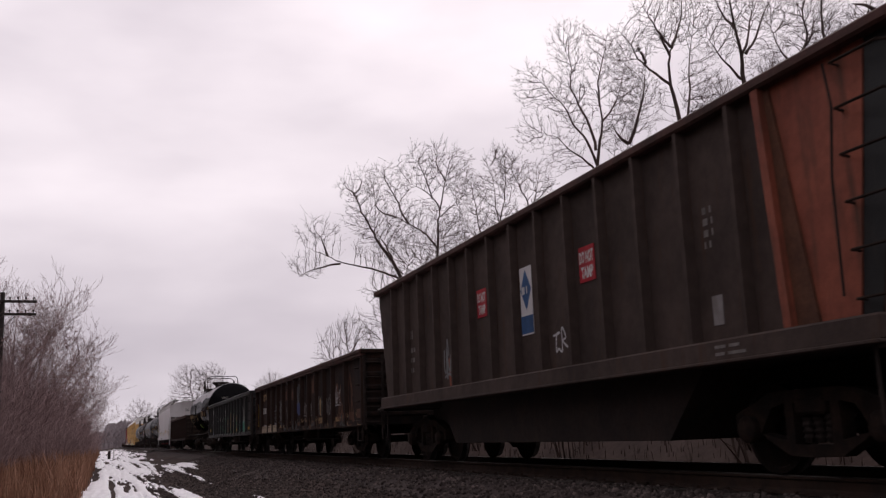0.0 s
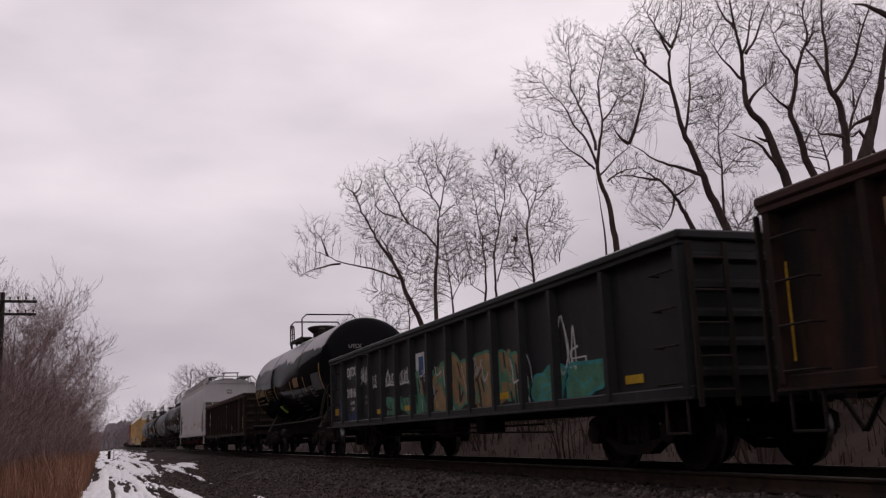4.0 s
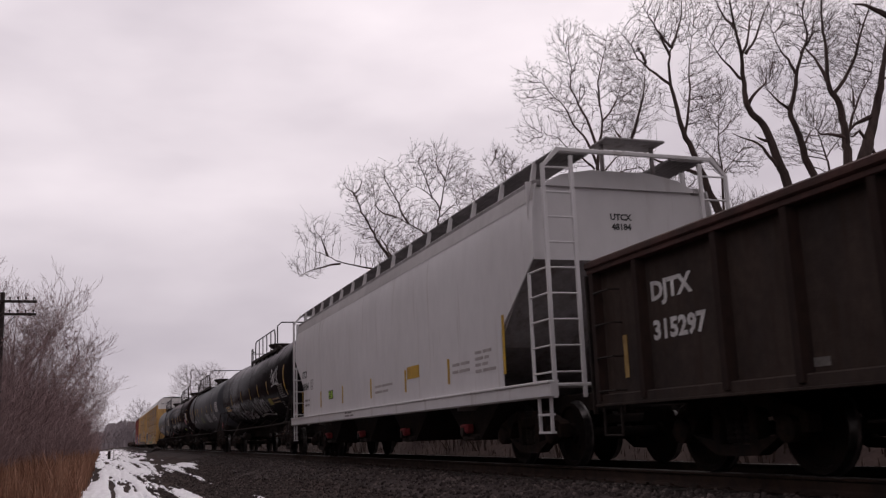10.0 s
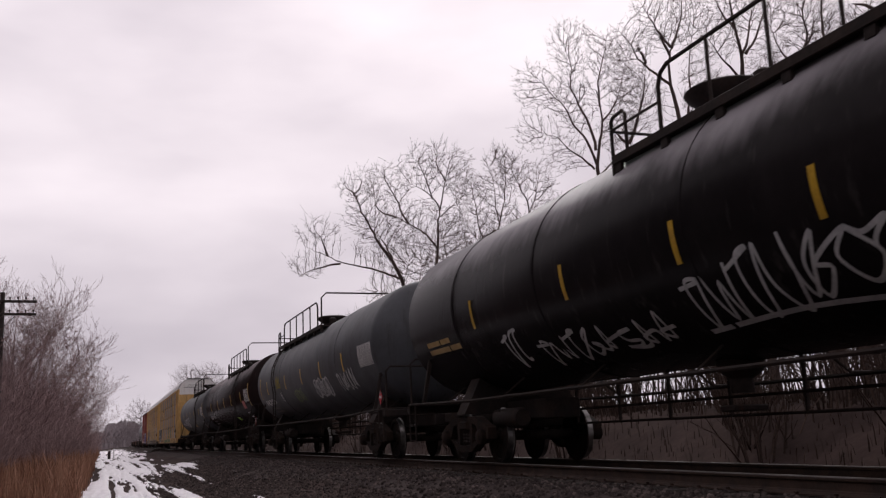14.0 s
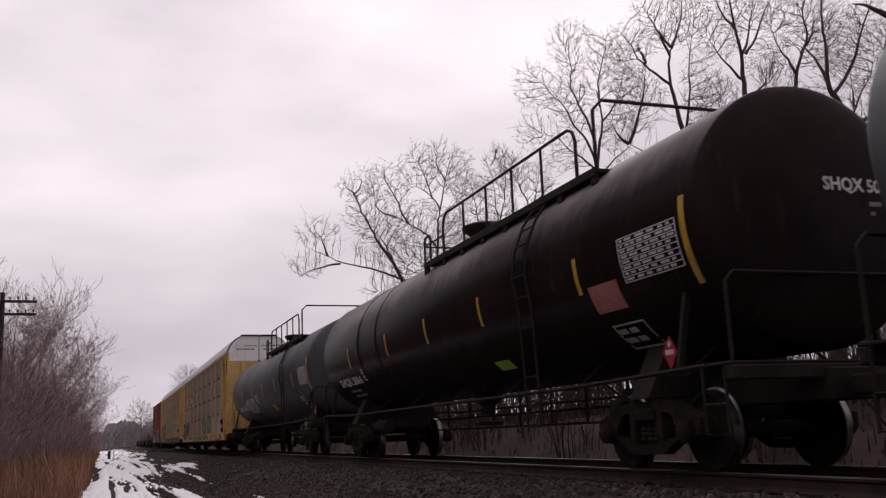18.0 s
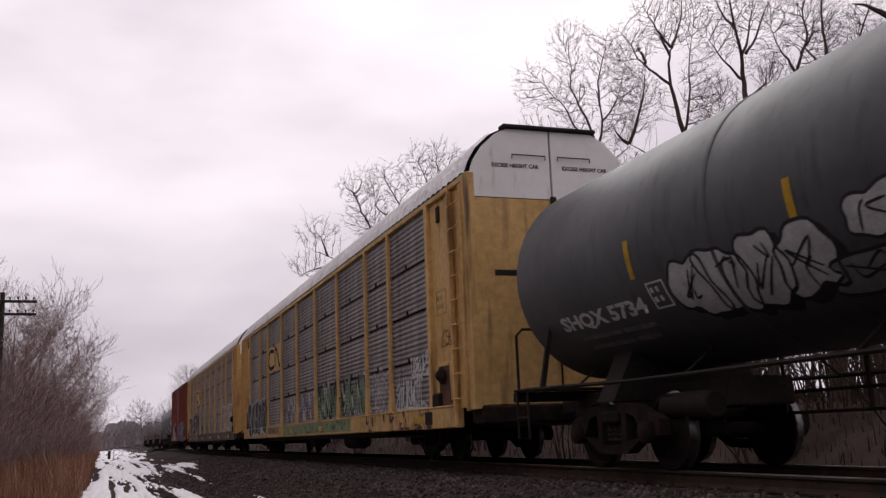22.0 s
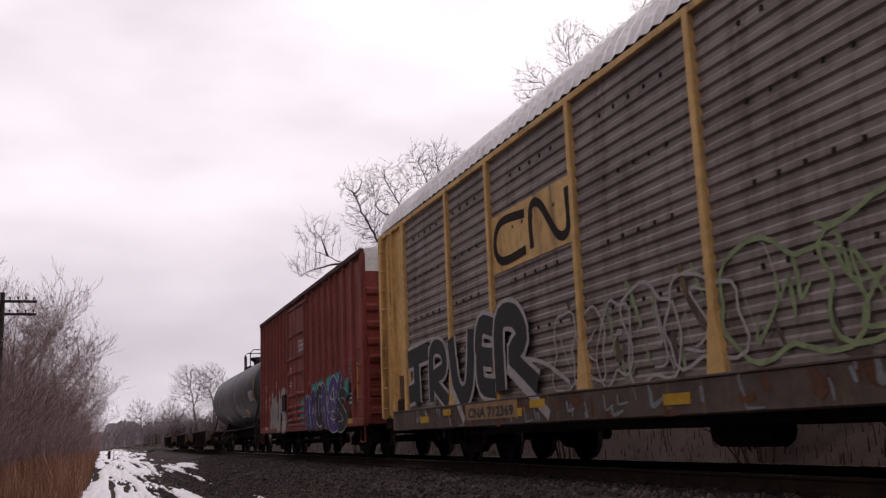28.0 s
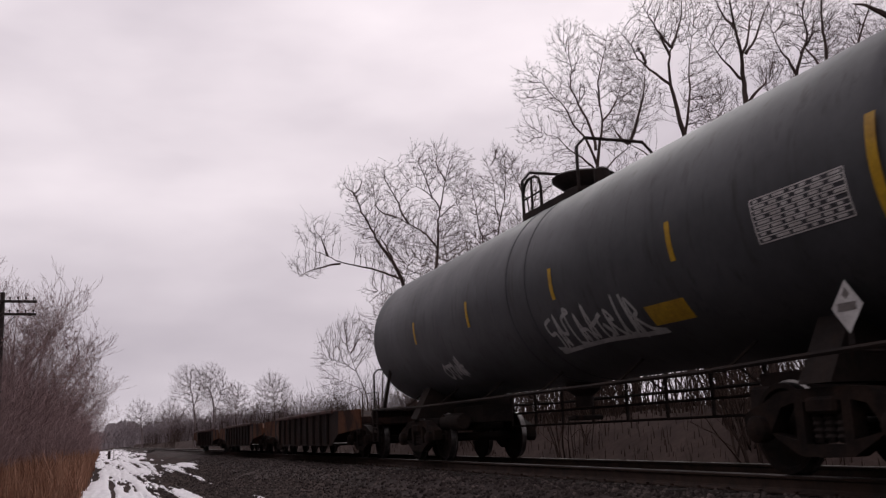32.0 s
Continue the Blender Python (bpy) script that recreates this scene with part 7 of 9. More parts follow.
busy_piece(a1, -1.2, 4.0, 1.08, 1.85, ((M_G_WHITE, 0.12), (M_G_LILAC, 0.14), (M_G_TAN, 0.08), (M_G_BLACK, 0.035), (M_G_WHITE, 0.05)), 20, face, 312, 0.004, "white and lilac sprayed strokes with dark edges")
busy_piece(a1, -5.4, 3.5, 0.70, 0.96, ((M_G_GREEN, 0.10), (M_G_TAN, 0.08), (M_G_BLACK, 0.04)), 16, flat(-1.63), 313, 0.004, "sprayed strokes along the sill")
busy_piece(a1, -10.9, -7.2, 1.08, 1.75, ((M_G_GREY, 0.07), (M_G_WHITE, 0.03)), 12, face, 314, 0.004, "white sprayed strokes")
busy_piece(a1, -11.6, -7.0, 0.66, 0.98, ((M_RUSTY, 0.12), (M_G_TAN, 0.06)), 18, flat(-1.622), 315, 0.004, "rust streaks on the yellow sill")
part("paint_field", patch(Build(), 4.41, 6.79, 0.74, 0.97, flat(-1.622), 0.008), M_G_TAN, a1, "orange-brown primer field along the sill")
lettering(a1, "CNA 712411", 6.41, 0.79, 0.14, M_BLACKLET, flat(-1.632), fit=1.15)
blob_letters(a1, 9.0, 1.06, 1.6, 1.0, M_G_BLACK, M_G_WHITE, face, 105, 2, None, "black graffiti letter with a white rim", rim=0.05)
blob_letters(a1, 11.6, 0.74, 4.25, 1.25, M_G_BLACK, M_G_WHITE, flat(-1.625), 106, 5, None, "black graffiti letter with a white rim", rim=0.05)
tag(a1, 8.35, 0.86, 0.6, 0.2, M_G_WHITE, flat(-1.64), 107, 4, 0.03)
tag(a1, -12.2, 2.1, 0.7, 0.25, M_TRUCK, flat(-1.53), 108, 5, 0.012)
tag(a1, 12.6, 1.6, 0.45, 0.9, M_TRUCK, flat(-1.53), 109, 5, 0.012)
frame_plate(a1, -12.0, 2.65, 0.55, 0.45, flat(-1.53), M_GOLD)

a2, ah2, asf2, ayb2 = autorack("yellow autorack with faded brown-grey panels and large outlined graffiti", 221.9, 248.95, 1, 22, 7, 6, M_PANEL2, M_SILLDARK)
sill2 = flat(-1.625)
bold = "black graffiti letter with a broad white rim"
face2 = flat(-1.612)
fat_letter(a2, [[(11.45, 1.98), (10.2, 2.06)], [(10.95, 1.95), (10.9, 1.12)], [(11.45, 1.30), (10.95, 1.35)]], 0.34, M_G_BLACK, M_PALEPRINT, face2, 0.002, 0.07, bold)
fat_letter(a2, [[(10.05, 1.12), (10.0, 2.0), (9.45, 2.02), (9.35, 1.66), (9.95, 1.50), (9.2, 1.08)]], 0.26, M_G_BLACK, M_PALEPRINT, face2, 0.005, 0.06, bold)
fat_letter(a2, [[(8.95, 2.15), (8.75, 1.35), (8.4, 1.14), (8.1, 1.38), (7.95, 2.20)]], 0.32, M_G_BLACK, M_PALEPRINT, face2, 0.008, 0.07, bold)
fat_letter(a2, [[(7.0, 2.12), (7.5, 2.20), (7.62, 1.78), (7.1, 1.66)], [(7.62, 1.70), (7.55, 1.28), (7.0, 1.18)]], 0.30, M_G_BLACK, M_PALEPRINT, face2, 0.011, 0.07, bold)
fat_letter(a2, [[(6.8, 1.14), (6.75, 2.14), (6.2, 2.20), (5.92, 1.86), (6.3, 1.58), (5.5, 1.12)]], 0.36, M_G_BLACK, M_PALEPRINT, face2, 0.014, 0.07, bold)
part("graffiti", ribbon(Build(), smooth_path([(6.5, 1.45), (5.8, 1.08), (5.15, 0.72)]), 0.16, sill2, taper=False), M_PALEPRINT, a2, "broad white sprayed stroke")
part("graffiti", ribbon(Build(), smooth_path([(9.0, 1.35), (8.7, 1.05), (8.4, 0.72)]), 0.14, sill2, taper=False), M_PALEPRINT, a2, "broad white sprayed stroke")
part("graffiti", ribbon(Build(), smooth_path([(5.9, 1.55), (5.2, 1.42), (4.5, 1.12)]), 0.06, sill2, taper=False), M_PALEPRINT, a2, "white sprayed stroke")
part("number_plate_field", patch(Build(), 6.23, 8.32, 0.73, 0.99, flat(-1.622), 0.008), M_G_TAN, a2, "orange-brown primer field along the sill")
lettering(a2, "CNA 712369", 8.2, 0.77, 0.15, M_BLACKLET, flat(-1.632), fit=1.85)
for y0, y1 in ((5.28, 5.77), (9.03, 9.44)):
    part("reflective_strip", patch(Build(), y0, y1, 0.84, 0.95, flat(-1.63), 0.008), M_REFLECT, a2)
blob_letters(a2, 5.0, 1.06, 1.9, 0.9, None, M_PALEPRINT, flat(-1.555), 112, 3, None, "worn white outlined graffiti", rim=0.035)
blob_letters(a2, 3.1, 1.1, 1.95, 0.95, None, M_PALEPRINT, flat(-1.555), 113, 2, None, "worn white outlined graffiti", rim=0.04)
blob_letters(a2, 1.1, 1.1, 4.2, 1.05, None, M_G_PALEGREEN, flat(-1.555), 114, 3, None, "pale green outlined graffiti", rim=0.05)
blob_letters(a2, -3.3, 1.05, 3.7, 1.1, None, M_PALEPRINT, flat(-1.555), 115, 3, None, "white outlined graffiti", rim=0.045)
blob_letters(a2, -7.2, 1.05, 4.3, 1.2, M_PANEL2, M_G_WHITE, flat(-1.555), 116, 4, None, "white outlined graffiti", rim=0.07)
busy_piece(a2, -11.4, 4.8, 1.06, 2.2, ((M_PALEPRINT, 0.025), (M_G_PALEGREEN, 0.06), (M_SILLDARK, 0.10)), 26, flat(-1.55), 316, 0.004, "worn white, green and dark sprayed strokes")
busy_piece(a2, -11.6, 11.6, 0.66, 1.0, ((M_RUSTY, 0.12), (M_G_GREY, 0.06)), 50, flat(-1.622), 317, 0.003, "rust and paint streaks on the sill")
rnd = random.Random(117)
rv = Build()
for y in ayb2[:-1]:
    for k in range(4):
        for q in (0.35, 0.7, 1.05, 1.4, 1.75):
            rv.box(-1.565, -1.548, y + 0.25 + q - 0.02, y + 0.25 + q + 0.02, 1.9 + k * 0.8 + 0.02, 1.9 + k * 0.8 + 0.07)
tagged(part("panel_bolts", rv, M_DARKSTEEL, a2), kind="stuff")

boxcar()

t6, l6, f6 = tank_car("tank_car", "dark grey tank car with white graffiti and yellow strips", 268.3, 284.2, 1.46, 2.70, M_GREYTANK2, 6, (0.2, -0.5), deck=(1.1, -0.9), ladder_y=None, hoops=True, hoop_x=0.65)
dashes(t6, [4.9, 1.94, -1.37, -4.36], 2.30, 2.74, f6, 0.09)
part("yellow_band", patch(Build(), -7.45, -7.34, 2.1, 2.98, f6, 0.01, rows=10), M_REFLECT, t6)
table_plate(t6, -7.05, -5.80, 2.20, 2.62, f6, 25)
diamond(t6, -6.55, 1.50, 0.24, f6, "white diamond hazard placard", M_WHITE)
tag(t6, -0.75, 1.68, 2.6, 0.42, M_G_WHITE, f6, 120, 9, 0.05)
tag(t6, 4.2, 1.58, 1.15, 0.28, M_G_WHITE, f6, 121, 4, 0.05)
part("yellow_sign", patch(Build(), -4.22, -3.40, 1.70, 1.92, f6, 0.01), M_REFLECT, t6, "yellow notice")

for k, (ya, yz) in enumerate(((285.6, 300.4), (300.9, 315.7), (316.2, 331.0))):
    well_car(ya, yz, k)

# small print that no one could read letter by letter
for ob in list(bpy.data.objects):
    if ob.name.split(".")[0] in ("stencil", "plate_bars", "plate_words", "sign_print", "patch_marks", "door_stencil", "sill_marks"):
        tagged(ob, kind="stuff")


# ---- ties and stones of the track ----
tie_mesh = Build().box(-1.3, 1.3, -0.115, 0.115, -0.36, -0.180, 0.012).mesh("tie", M_TIE)
rnd = random.Random(11)
for k in range(270):
    tie = part("tie", tie_mesh, None, track)
    tie.location = (rnd.uniform(-0.03, 0.03), 3.0 + 0.55 * k, rnd.uniform(-0.006, 0.0))
    tie.rotation_euler = (0, 0, rnd.uniform(-0.012, 0.012))
far_ties = Build()
for k in range(500):
    y = 3.0 + 0.55 * (270 + k) if k < 400 else 3.0 - 0.55 * (k - 399)
    far_ties.box(-1.3, 1.3, y - 0.115, y + 0.115, -0.30, -0.182)
tagged(part("far_ties", far_ties, M_TIE, track), kind="stuff")
plates = Build()
for k in range(110):
    y = 3.0 + 0.55 * k
    for s in (-1, 1):
        plates.box(s * 0.7535 - 0.17, s * 0.7535 + 0.17, y - 0.09, y + 0.09, -0.181, -0.172)
        for q in (-0.10, 0.10):
            plates.box(s * 0.7535 + q - 0.015, s * 0.7535 + q + 0.015, y - 0.05, y - 0.02, -0.18, -0.150)
tagged(part("tie_plates", plates, M_RAIL, track), kind="stuff")


def bed_height(x):
    for (xa, za), (xb, zb) in zip(bed_prof, bed_prof[1:]):
        if xa <= x <= xb:
            return za + (zb - za) * (x - xa) / (xb - xa)
    return GROUND_Z


def island_mat(name, a, b, rough=0.9):
    m = bpy.data.materials.new(name)
    m.use_nodes = True
    n, l = m.node_tree.nodes, m.node_tree.links
    bs = n["Principled BSDF"]
    geo = n.new("ShaderNodeNewGeometry")
    rp = n.new("ShaderNodeValToRGB")
    rp.color_ramp.elements[0].color, rp.color_ramp.elements[1].color = (*a, 1), (*b, 1)
    e = rp.color_ramp.elements.new(0.82)
    e.color = (*[(p * 0.55 + q * 0.45) for p, q in zip(a, b)], 1)
    tx = n.new("ShaderNodeTexNoise")
    tx.inputs["Scale"].default_value = 55.0
    mx = n.new("ShaderNodeMixRGB")
    mx.blend_type, mx.inputs[0].default_value = "MULTIPLY", 0.6
    l.new(geo.outputs["Random Per Island"], rp.inputs[0])
    l.new(rp.outputs[0], mx.inputs[1])
    l.new(tx.outputs[0], mx.inputs[2])
    l.new(mx.outputs[0], bs.inputs["Base Color"])
    bs.inputs["Roughness"].default_value = rough
    bs.inputs["Specular IOR Level"].default_value = 0.1
    return m


M_STONE = island_mat("ballast_stone", (0.045, 0.036, 0.034), (0.24, 0.192, 0.178))
M_BLADE = island_mat("dead_grass_blade", (0.33, 0.165, 0.105), (0.70, 0.42, 0.29))
M_BRAMBLE = island_mat("brown_bramble", (0.060, 0.042, 0.036), (0.13, 0.088, 0.072))
M_LITTER = island_mat("brown_litter_blade", (0.060, 0.040, 0.033), (0.11, 0.074, 0.060))

ICO_T = (1 + 5 ** 0.5) / 2
ICO_V = np.array([(-1, ICO_T, 0), (1, ICO_T, 0), (-1, -ICO_T, 0), (1, -ICO_T, 0), (0, -1, ICO_T), (0, 1, ICO_T), (0, -1, -ICO_T), (0, 1, -ICO_T),
                  (ICO_T, 0, -1), (ICO_T, 0, 1), (-ICO_T, 0, -1), (-ICO_T, 0, 1)]) / 1.9
ICO_F = ((0, 11, 5), (0, 5, 1), (0, 1, 7), (0, 7, 10), (0, 10, 11), (1, 5, 9), (5, 11, 4), (11, 10, 2), (10, 7, 6), (7, 1, 8),
         (3, 9, 4), (3, 4, 2), (3, 2, 6), (3, 6, 8), (3, 8, 9), (4, 9, 5), (2, 4, 11), (6, 2, 10), (8, 6, 7), (9, 8, 1))


def stones(name, spots, low, high, label):
    rng = np.random.default_rng(5)
    b_v, b_f = [], []
    for i, (x, y, z) in enumerate(spots):
        r = rng.uniform(low, high)
        v = ICO_V * (r * rng.uniform(0.55, 1.15, 3)) * rng.uniform(0.75, 1.2, (12, 1))
        a = rng.uniform(0, 6.28)
        c, s = math.cos(a), math.sin(a)
        v = np.stack([v[:, 0] * c - v[:, 1] * s + x, v[:, 0] * s + v[:, 1] * c + y, v[:, 2] + z + r * 0.2], 1)
        b_v.append(v)
        b_f += [(i * 12 + p, i * 12 + q, i * 12 + t) for p, q, t in ICO_F]
    me = bpy.data.meshes.new(name)
    me.from_pydata(np.concatenate(b_v).tolist(), [], b_f)
    me.materials.append(M_STONE)
    return tagged(new(name, me), label, "stones", kind="stuff")


rnd = random.Random(21)
spots = []
while len(spots) < 21000:
    y = 5.0 + 50.0 * rnd.random() ** 1.7
    x = rnd.uniform(1.4, 6.35)
    if x > 2.9 or rnd.random() < 0.55:
        spots.append((x, y, max(bed_height(x), ground_height(x, y))))
stones("ballast_stones", spots, 0.018, 0.042, "loose grey-brown crushed stones on the ballast shoulder")


# ---- snow lying in patches along the service path ----
def snow_height(x, y):
    a = noise.fractal(Vector((x * 2.0, y * 0.040, 2.0)), 0.6, 2.1, 5)
    c = noise.noise(Vector((x * 4.5, y * 0.10, 5.0))) + 0.7 * noise.noise(Vector((x * 8.0, y * 0.5, 8.0)))
    edge = min(1.0, (x + 0.55) / 0.5) if x < 1.0 else 1.0 - max(0.0, x - (1.15 + 0.016 * min(y, 120))) * 0.85
    bank = 1.5 * math.exp(-((x - 4.1 - (y - 52) * 0.03) / 0.75) ** 2 - ((y - 52) / 7.0) ** 2)
    if y > 110:
        edge = min(edge + 0.35, 1.0)
    cover = 0.42 * a + 0.22 * c + 0.34 * edge + 0.55 * bank - 0.17
    ground_z = max(ground_height(x, y), bed_height(x) if 2.9 < x < 11.1 else -9)
    return ground_z + max(-0.05, min(0.06, cover * 0.22))


SX = axis_steps((-0.75, 6.0, 0.07))
SY = axis_steps((14, 45, 0.28), (45, 90, 0.7), (90, 320, 3.0))
solid("snow", sheet(SX, SY, snow_height), M_SNOW, "patchy trodden old snow on the service path", kind="structure")


# ---- bare trees ----
def fill_crown(starts, boxes, spacing, rng, rise=0.24):
    """Branches that grow from the limbs' points into the crown's rounded masses, always towards the nearest free room.
    starts: points on limbs. boxes: (x, y, z, rx, ry, rz). Returns the points and each one's parent."""
    goals = []
    for x, y, z, rx, ry, rz in boxes:
        n = int(4.19 * rx * ry * rz / spacing ** 3 * 0.85) + 6
        q = rng.normal(size=(n, 3))
        q *= (rng.random((n, 1)) ** 0.30) / np.linalg.norm(q, axis=1, keepdims=True)
        goals.append(q * (rx, ry, rz) + (x, y, z))
    goals = np.concatenate(goals)
    goals = goals[rng.permutation(len(goals))[:3600]].astype(np.float32)
    pts = [np.array(p) for p in starts]
    parent = [-1] * len(pts)
    way = [np.zeros(3)] * len(pts)
    step, kill = spacing * 0.45, spacing * 1.05
    near = np.full(len(goals), 1e9)
    whose = np.zeros(len(goals), int)
    fresh = 0
    for _ in range(90):
        block = np.array(pts[fresh:], np.float32).reshape(-1, 3)
        if not len(block) or not len(goals):
            break
        up = goals[:, None, 2] - block[None, :, 2]
        up *= np.where(up > 0, np.float32(0.68), np.float32(1.7))
        d = (goals[:, None, 0] - block[None, :, 0]) ** 2 + (goals[:, None, 1] - block[None, :, 1]) ** 2 + up ** 2
        k = d.argmin(1)
        m = np.sqrt(d[np.arange(len(goals)), k])
        better = m < near
        near[better], whose[better] = m[better], k[better] + fresh
        live = near > kill
        goals, near, whose = goals[live], near[live], whose[live]
        fresh = len(pts)
        pull = {}
        for g, w, m in zip(goals, whose, near):
            pull.setdefault(int(w), []).append((g - pts[w]) / np.linalg.norm(g - pts[w]))
        for w, ds in pull.items():
            v = np.sum(ds, 0)
            v = v / (np.linalg.norm(v) + 1e-6) + way[w] * 1.05 + rng.normal(0, 0.15, 3) + (0, 0, rise)
            v /= np.linalg.norm(v) + 1e-6
            pts.append(pts[w] + v * step * rng.uniform(0.8, 1.2))
            parent.append(w)
            way.append(v)
        if len(pts) > 12000:
            break
    return pts, parent


def bare_tree(label, base, girth, grain, limbs, crown, paint=None):
    """A leafless tree: limbs as (x, z) from the base in one plane, which lean out of it along the way, and a crown of rounded
    masses (x, z, half width, half height) filled with fine branches. grain sets how fine the twigs are."""
    rng = np.random.default_rng(int(base[0] * 100 + base[1] * 10))
    trunk, crown_b = Build(), Build()
    gz = ground_height(*base)
    starts = []
    for k, limb in enumerate(limbs):
        lean = 0.0 if limb[0][1] < limbs[0][0][1] + 0.5 else rng.uniform(-0.28, 0.28)
        y0 = base[1]
        if starts:
            y0 = min(starts, key=lambda q: (q[0][0] - limb[0][0] - base[0]) ** 2 + (q[0][2] - limb[0][1]) ** 2)[0][1]
        reach = math.hypot(limb[-1][0] - limb[0][0], limb[-1][1] - limb[0][1])
        pts = [Vector((x + base[0], y0 + lean * reach * i / len(limb), z)) for i, (x, z) in enumerate(limb)]
        if (k == 0 or limb[0][1] < limbs[0][0][1] + 0.5) and pts[0].z > gz + 0.4:
            tilt = max(-0.6, min(0.6, (pts[1].x - pts[0].x) / max(0.2, pts[1].z - pts[0].z)))
            mid = (pts[0].z + gz) / 2
            pts = [Vector((pts[0].x - 0.55 * tilt * (pts[0].z - gz), base[1], gz - 0.2)), Vector((pts[0].x - 0.40 * tilt * (pts[0].z - gz), base[1], mid))] + pts
        fine = []
        for i in range(len(pts) - 1):
            p0, p1, p2, p3 = pts[max(i - 1, 0)], pts[i], pts[i + 1], pts[min(i + 2, len(pts) - 1)]
            for j in range(3):
                t = j / 3
                fine.append(0.5 * (2 * p1 + (p2 - p0) * t + (2 * p0 - 5 * p1 + 4 * p2 - p3) * t * t + (3 * p1 - p0 - 3 * p2 + p3) * t ** 3) + Vector(rng.normal(0, 0.7 * grain, 3)))
        fine.append(pts[-1])
        m = len(fine)
        r0 = girth if k == 0 else girth * (0.40 if k < 4 else 0.30)
        end = 0.12 if k == 0 else 0.09
        rs = [r0 * (1 - (1 - end) * (i / (m - 1)) ** 0.9) for i in range(m)]
        (trunk if k == 0 else crown_b).tube(fine, rs, 9 if k == 0 else 6)
        first = int(m * (0.3 if k == 0 else 0.0))
        for i in range(max(1, first), m):
            starts.append((tuple(fine[i]), rs[i]))
    boxes = [(x + base[0], base[1] + rng.uniform(-0.3, 0.3) * rx, z, rx * 1.04, 0.85 * (rx + rz) / 2, rz * 1.04) for x, z, rx, rz in crown]
    pts, parent = fill_crown([p for p, _ in starts], boxes, 7.4 * grain, rng)
    n0, n = len(starts), len(pts)
    tip = 0.20 * grain
    area = [0.0] * n
    child = [[] for _ in range(n)]
    for i in range(n - 1, n0 - 1, -1):
        area[i] = area[i] or tip ** 1.7
        child[parent[i]].append(i)
        area[parent[i]] += area[i]
    rad = [min(a ** (1 / 1.7), girth * 0.4) for a in area]
    for i in range(n0):
        rad[i] = starts[i][1]
    # each chain of points becomes one tapering bar; side shoots begin bars of their own
    todo = [(i, c) for i in range(n0) for c in child[i]]
    while todo:
        a, c = todo.pop()
        line, rr = [pts[a], pts[c]], [min(rad[a], rad[c] * 1.25), rad[c]]
        while child[c]:
            kids = sorted(child[c], key=lambda q: -rad[q])
            todo += [(c, q) for q in kids[1:]]
            c = kids[0]
            line.append(pts[c])
            rr.append(rad[c])
        v = line[-1] - line[-2] + rng.normal(0, 1.6 * grain, 3) + (0, 0, 1.6 * grain)
        line.append(line[-1] + v * rng.uniform(0.5, 1.3))
        rr.append(tip * 0.7)
        if rng.random() < 0.6:
            v = line[-2] - line[-3] + rng.normal(0, 3.0 * grain, 3) + (0, 0, 1.2 * grain)
            crown_b.tube([line[-2], line[-2] + v * 0.8], [tip, tip * 0.7], 3)
        crown_b.tube(line, rr, 5 if rr[0] > 3 * grain else 3)
        for i in range(1, len(line) - 1):
            if rr[i] < 2.2 * grain and rng.random() < 0.5:
                d = line[i + 1] - line[i]
                d = d / (np.linalg.norm(d) + 1e-6) + rng.normal(0, 0.55, 3) + (0, 0, 0.25)
                reach = rng.uniform(5.0, 13.0) * grain
                p1 = line[i] + d * reach * 0.5
                p2 = p1 + (d + rng.normal(0, 0.3, 3) + (0, 0, 0.15)) * reach * 0.5
                crown_b.tube([line[i], p1, p2], [tip, tip * 0.9, tip * 0.7], 3)
    tree = thing("tree", label, "tree", "bare winter trees")
    part("trunk", trunk, paint or M_BARK, tree)
    part("crown", crown_b, paint or M_TWIG, tree)
    return tree


bare_tree("tall bare winter tree with a straight trunk and a fanned crown", (20.12, 57.8), 0.19, 0.0377,
          (((0.00, 7.98), (0.01, 10.20), (0.29, 12.46), (0.35, 13.98), (0.50, 14.75), (0.41, 15.52)), ((0.29, 12.46), (-0.46, 13.38), (-1.60, 14.10), (-2.35, 14.56), (-3.12, 14.61)), ((-1.60, 14.10), (-2.15, 15.02), (-2.70, 15.95), (-3.24, 16.87), (-3.42, 17.63)), ((-2.35, 14.56), (-3.60, 14.96), (-3.84, 15.89)), ((0.52, 15.14), (0.03, 15.89), (-0.74, 16.43), (-1.51, 16.77)), ((0.03, 15.81), (-0.44, 17.02), (-0.88, 17.97), (-1.45, 18.52)), ((0.51, 14.95), (0.75, 16.11), (1.01, 17.49), (1.33, 18.49), (1.77, 19.11)), ((0.57, 14.56), (1.40, 15.37), (2.24, 16.19)), ((0.87, 17.09), (0.32, 18.23), (0.34, 18.82))),
          ((0.10, 17.83, 2.41, 1.66), (-2.87, 16.70, 1.63, 1.55), (1.97, 17.35, 1.06, 2.09), (-0.82, 14.13, 2.30, 1.67), (1.33, 13.63, 1.12, 1.68)))
